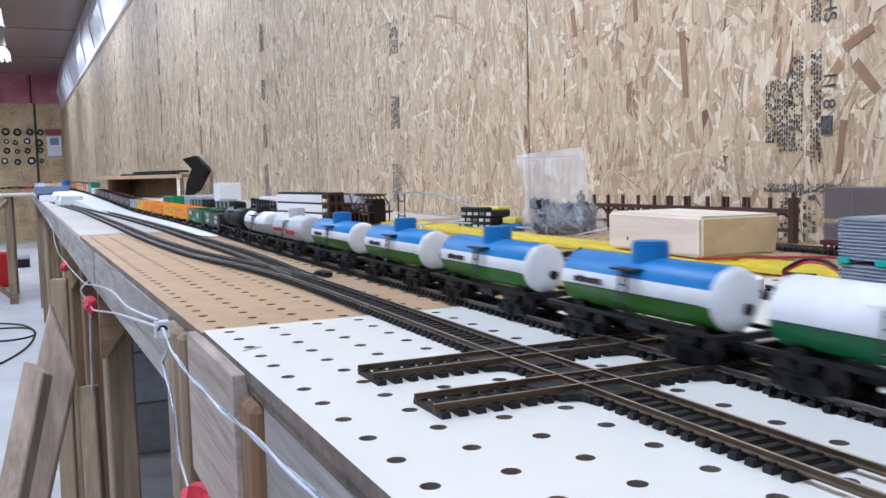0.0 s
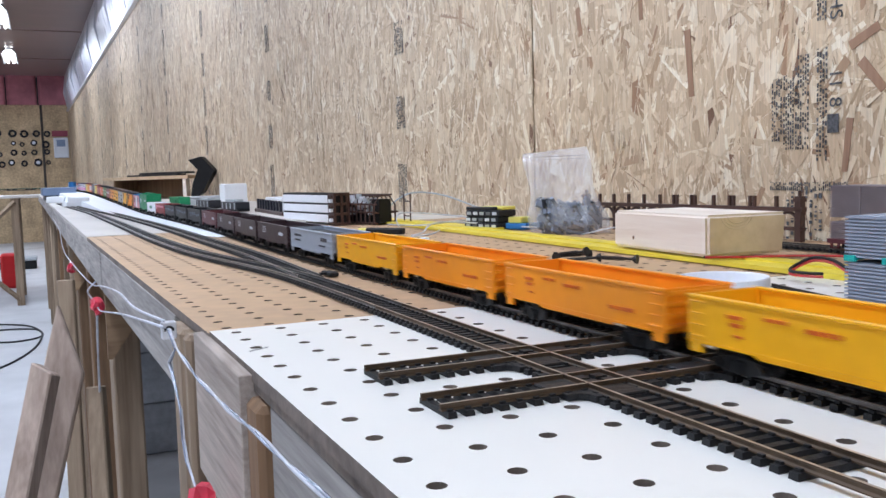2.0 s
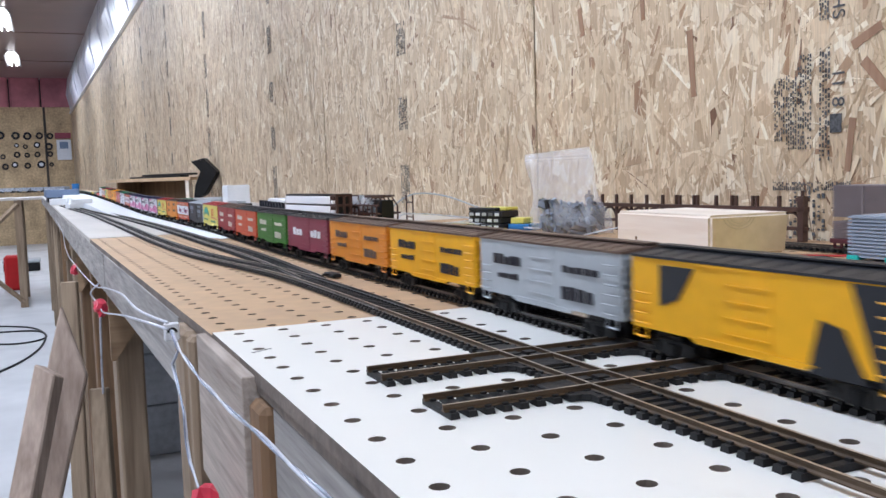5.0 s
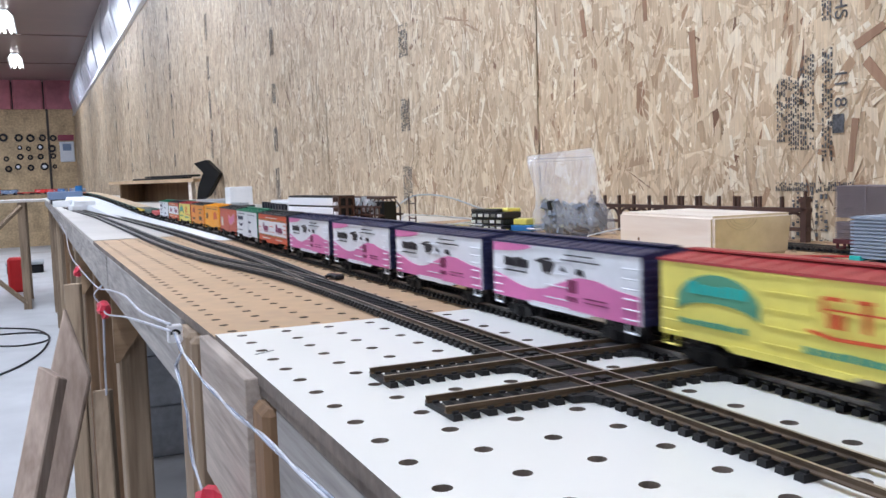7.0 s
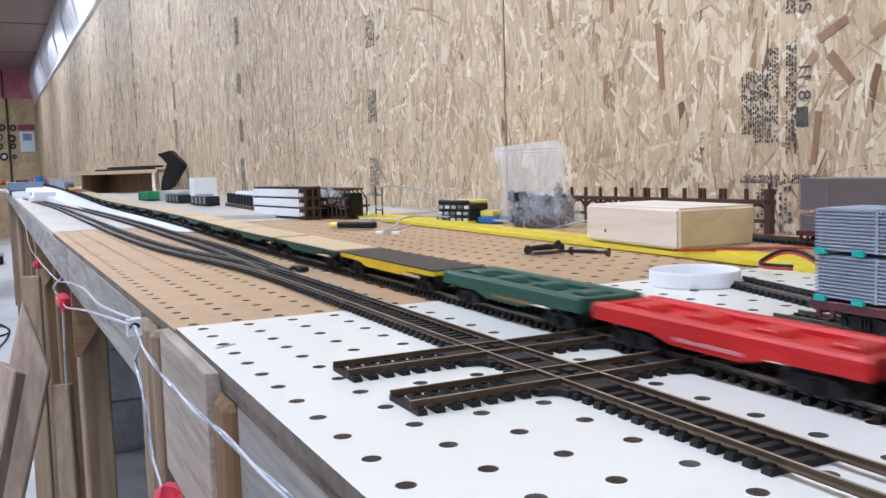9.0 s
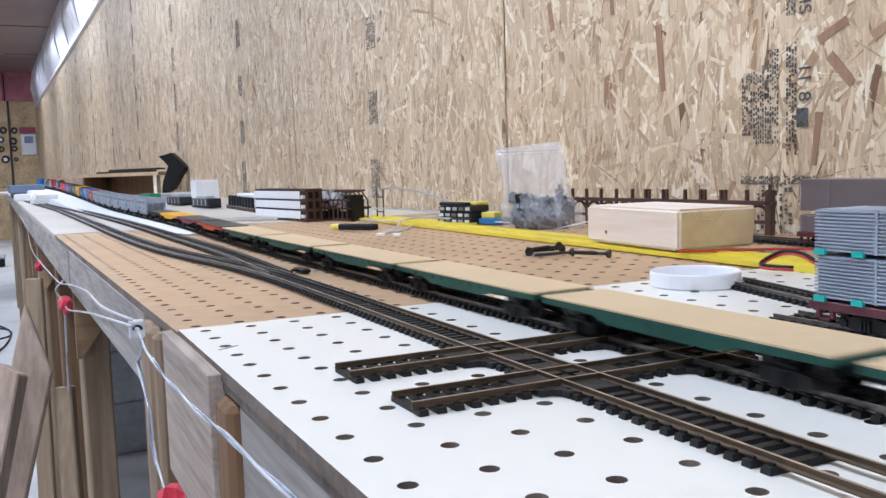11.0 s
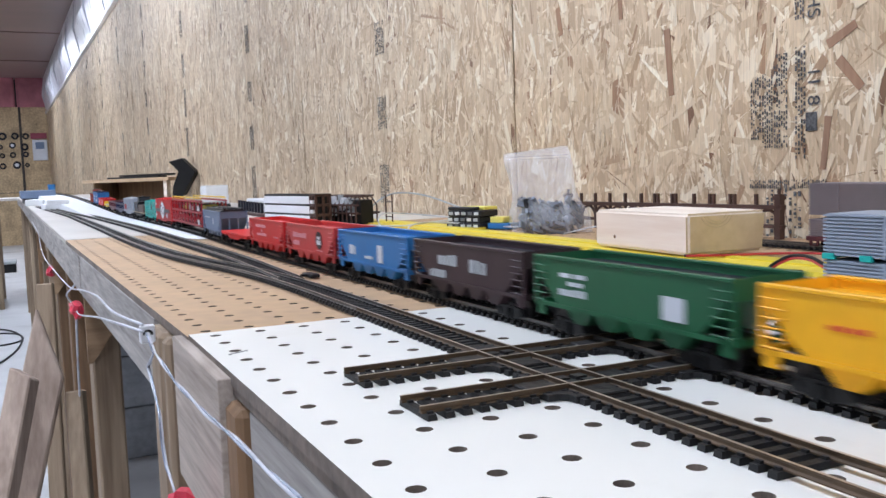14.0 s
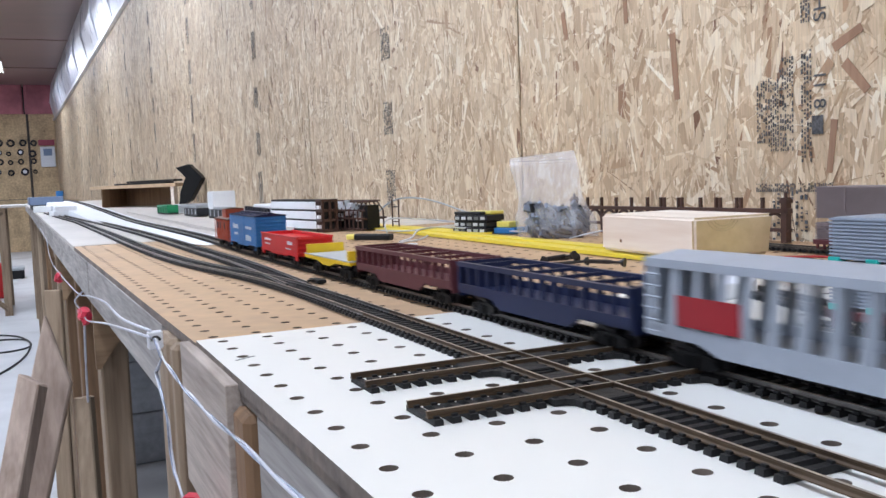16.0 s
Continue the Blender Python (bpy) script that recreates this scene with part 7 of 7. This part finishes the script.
ang = thing("bent_foam", "bent black foam strip leaning on the stand", "foam strip", at=(0.525, 4.0, 0.0), rz=-24)
bm = bmesh.new()
prism(bm, [(0.0, 0.0), (0.055, 0.030), (0.115, 0.13), (0.055, 0.195), (-0.005, 0.180), (0.040, 0.135), (0.01, 0.07)], "y", 0, 0.07)
bevel(bm, 0.002)
part("strip", bm, BLACK, ang)
gb = thing("grey_box", "flat grey box at the far end of the table", "box", at=(-0.10, 5.0, 0), rz=2)
boxpart("body", (0, 0.17, 0, 0.25, 0.026, 0.068), cm("dusk"), gb, bev=0.003)
boxpart("foot", (0.01, 0.16, 0.01, 0.24, 0.0, 0.026), cm("slate"), gb)
for k, (x, y, h) in enumerate(((-0.02, 3.35, 0.020), (-0.015, 3.36, 0.036), (-0.085, 4.3, 0.028))):
    s = thing("foam_offcut", "white foam offcut on the table", "foam block", at=(x, y, 0 if k != 1 else 0.020), rz=5 - 8 * k)
    boxpart("piece", (0, 0.075, 0, 0.14, 0, h - (0.020 if k == 1 else 0)), FOAM, s, bev=0.002)
bl = thing("blue_cap", "small blue plastic bottle cap", "cap", at=(0.06, 5.3, 0.068))
bm = bmesh.new()
tube(bm, [(0, 0, 0), (0, 0, 0.03)], 0.02, 16)
part("shell", bm, cm("mid_blue"), bl)

# ---- in front of the table ----
clip = thing("wire_clip", "white plastic wire clip on the table front", "clip", at=(-0.030, 0.335, -0.004))
bm = bmesh.new()
box(bm, -0.0046, 0.0046, -0.002, 0.002, -0.0056, 0.0056)
bevel(bm, 0.001)
part("plate", bm, WHITE_P, clip)
bm = bmesh.new()
tube(bm, [(0.0024 * math.cos(a), -0.003 - 0.001 * math.sin(a), 0.0024 * math.sin(a)) for a in np.linspace(0, math.pi, 10)], 0.0008, 5)
part("loop", bm, BLACK, clip)


def twisted(label, pts, r=0.00058):
    t = thing("speaker_wire", label, "wire", "front wires")
    P = [Vector(p) for p in pts]
    d = [0.0]
    for a, b_ in zip(P, P[1:]):
        d.append(d[-1] + (b_ - a).length)
    fine = np.linspace(0, d[-1], max(20, int(d[-1] / 0.0016)))
    k = np.hanning(9)
    k /= k.sum()
    co = np.stack([np.interp(fine, d, [p[i] for p in P]) for i in range(3)], 1)
    for ph in (0, math.pi):
        off = np.stack([np.cos(fine * 55 + ph) * r * 0.8, np.zeros(len(fine)), np.sin(fine * 55 + ph) * r * 0.8], 1)
        bm = bmesh.new()
        tube(bm, (co + off).tolist(), r, 6)
        part("strand", bm, WIRE_C if ph else WIRE_W, t, smooth=True)
    return t


X0 = -0.034
twisted("twisted white wire sagging along the table front", [(X0, .302, .002), (X0, .267, -.004), (X0, .20, -.006), (X0, .122, -.003), (X0, .074, .001), (X0, .027, .003), (X0, -.013, .006), (X0, -.045, .007)])
twisted("twisted white wire hanging from the clip", [(X0, .297, .002), (X0, .275, -.005), (X0, .305, -.018), (X0, .287, -.026), (X0, .265, -.037), (X0, .262, -.052), (X0, .252, -.061), (X0, .224, -.066)])
XF = -0.042
wire("speaker_wire", "white wire looping along the table front", [(XF + .008, .32, .004), (XF, .417, .000), (XF, .569, -.006), (XF, .819, -.027), (XF - .002, 1.015, -.045), (XF - .008, 1.232, -.050), (XF - .014, 1.515, -.055), (XF - .018, 1.77, -.060), (XF - .02, 2.047, -.055), (XF - .02, 2.363, -.035), (XF - .03, 2.8, -.02)], 0.0009, WIRE_W, group="front wires")
wire("speaker_wire", "white wire sagging to the red tape", [(XF + .008, .32, .0), (XF, .381, -.003), (XF, .584, -.026), (XF, .876, -.062), (XF, .95, -.066)], 0.0009, WIRE_W, group="front wires")
wire("speaker_wire", "white wire hooked down to the tape", [(XF, .972, -.038), (XF - .004, 1.117, -.065), (XF, 1.077, -.072), (XF, .945, -.064)], 0.0012, WIRE_W, group="front wires")
wire("speaker_wire", "white wire dropping down the leg", [(XF, .96, -.07), (XF, 1.0, -.12), (XF, 1.03, -.2), (XF, 1.03, -.30)], 0.0015, WIRE_W, group="front wires")
for (x, y, z), s in (((X0, .204, -.066), 0.9), ((XF, .955, -.066), 1.25), ((XF - .012, 1.70, -.082), 1.2)):
    t = thing("tape_tag", "crumpled red tape wrapped on a wire joint", "tape", "red tape joints", at=(x, y, z))
    bm = bmesh.new()
    bmesh.ops.create_icosphere(bm, subdivisions=2, radius=1)
    for v in bm.verts:
        q = v.co.copy()
        v.co = Vector((q.x * 0.0062, q.y * 0.012, q.z * 0.0085)) * s * (1 + 0.8 * noise.noise(q * 2.9 + Vector((y, 0, 0))))
    part("wrap", bm, TAPE, t)


def plank(label, top, bottom, width, th, across, m, cut=0.0):
    """A plank that leans from the floor against the table."""
    t = thing("leaning_plank", label, "plank", "leaning planks")
    a, b_ = Vector(top), Vector(bottom)
    d = (b_ - a).normalized()
    u = Vector(across) - d * d.dot(Vector(across))
    u.normalize()
    n = d.cross(u)
    bm = bmesh.new()
    vs = []
    for p, c in ((a, cut), (b_, 0)):
        for su, sn in ((-1, -1), (1, -1), (1, 1), (-1, 1)):
            vs.append(bm.verts.new(p + u * su * width / 2 + n * sn * th / 2 + d * (cut if su > 0 and p == a else 0)))
    for f in ((0, 1, 2, 3), (7, 6, 5, 4), (0, 4, 5, 1), (1, 5, 6, 2), (2, 6, 7, 3), (3, 7, 4, 0)):
        bm.faces.new([vs[i] for i in f])
    bevel(bm, 0.002)
    return part("board", bm, m, t)


plank("wide weathered plank leaning against the table", (-0.0612, 1.060, -0.0796), (-0.2897, 0.919, -0.92), 0.052, 0.012, (0.95, -0.3, 0), PLANK, cut=0.085)
plank("grey plank leaning in front of another", (-0.1033, 1.000, -0.1406), (-0.2979, 0.798, -0.92), 0.030, 0.025, (0.9, -0.5, 0), PLANK, cut=0.012)
plank("thin pale slat leaning by a leg", (-0.046, 1.04, -0.185), (-0.050, 0.86, -0.92), 0.022, 0.018, (0.9, -0.4, 0), PINE)
plank("thin pale slat leaning by a leg", (-0.066, 1.55, -0.09), (-0.075, 1.50, -0.92), 0.03, 0.012, (0.9, -0.4, 0), PINE)

# floor clutter and wall board at the far end
wire("extension_cord", "black extension cord looped on the floor", [(-0.9, 7.4, FLOOR + .006), (-0.55, 7.0, FLOOR + .006), (-0.25, 6.7, FLOOR + .006), (-0.16, 6.2, FLOOR + .006), (-0.35, 6.05, FLOOR + .006), (-0.6, 6.3, FLOOR + .006), (-0.55, 6.6, FLOOR + .006), (-0.2, 6.5, FLOOR + .006), (-0.18, 5.9, FLOOR + .006), (-0.32, 5.3, FLOOR + .006), (-0.6, 4.8, FLOOR + .006)], 0.006, BLACK, "cord")
tb = thing("tool_box", "black and grey box on the floor", "box", at=(-0.62, 11.5, FLOOR))
boxpart("body", (0, 0.40, 0, 0.3, 0, 0.10), BLACK, tb, bev=0.01)
boxpart("lid", (-0.01, 0.41, -0.01, 0.31, 0.10, 0.14), cm("haze"), tb, bev=0.01)
rd = thing("red_can", "red metal can under the far bench", "can", at=(-0.52, 9.4, FLOOR))
boxpart("body", (0, 0.2, 0, 0.2, 0, 0.34), cm("bright"), rd, bev=0.02)
rg = random.Random(3)
for i in range(8):
    for j in range(4):
        if rg.random() < 0.2:
            continue
        x, z = 0.02 - i * 0.19 + rg.uniform(-0.03, 0.03), 0.98 - j * 0.17 + rg.uniform(-0.02, 0.02)
        r = rg.uniform(0.035, 0.075)
        t = thing("wall_gauge", "small round dark part hung on the end wall", "hung part", "parts hung on the end wall", at=(x, END_Y, z))
        bm = bmesh.new()
        tube(bm, [(r * 0.7 * math.cos(a), -0.02, r * 0.7 * math.sin(a)) for a in np.linspace(0, 2 * math.pi, 16)], r * 0.28, 6)
        part("ring", bm, cm("ink" if (i + j) % 3 else "slate"), t)
        if (i * j) % 2:
            bm = bmesh.new()
            tube(bm, [(0, -0.03, 0), (0, -0.012, 0)], r * 0.5, 10)
            part("face", bm, cm("letter"), t)
sg = thing("wall_meter", "white framed meter hung on the end wall", "meter", at=(0.24, END_Y, 0.73))
boxpart("case", (-0.12, 0.12, -0.05, 0, -0.18, 0.18), cm("letter"), sg, bev=0.01)
boxpart("screen", (-0.07, 0.07, -0.056, -0.05, 0.02, 0.14), cm("dusk"), sg)
boxpart("label_strip", (-0.14, 0.12, -0.03, -0.001, 0.20, 0.30), cm("plum"), sg)

# stencilled figures on the wall sheet, turned to read upwards
for tx, ts, panel, at in STENCILS:
    lettering(tx, ts, INK, panel, at, -90)

# small smudged print on the white board
pm = thing("board_mark", "small smudged black print on the white board", "print", at=(0.0, 0.2225, 0.0001), rz=-60)
for k in range(7):
    boxpart("print_bar", (-0.0008, 0.0010 - 0.0004 * (k % 2), -0.006 + k * 0.0018, -0.0048 + k * 0.0018, 0.0, 0.0001), INK, pm)


def motions():
    """The train runs along its line at one speed for all cars."""
    times = [0.5 * k for k in range(33)]
    for (ob, L), rear in zip(CARS, REAR):
        walk(ob, [(t, car_pose(rear - L / 2 - travelled(t), L)) for t in times])


motions()
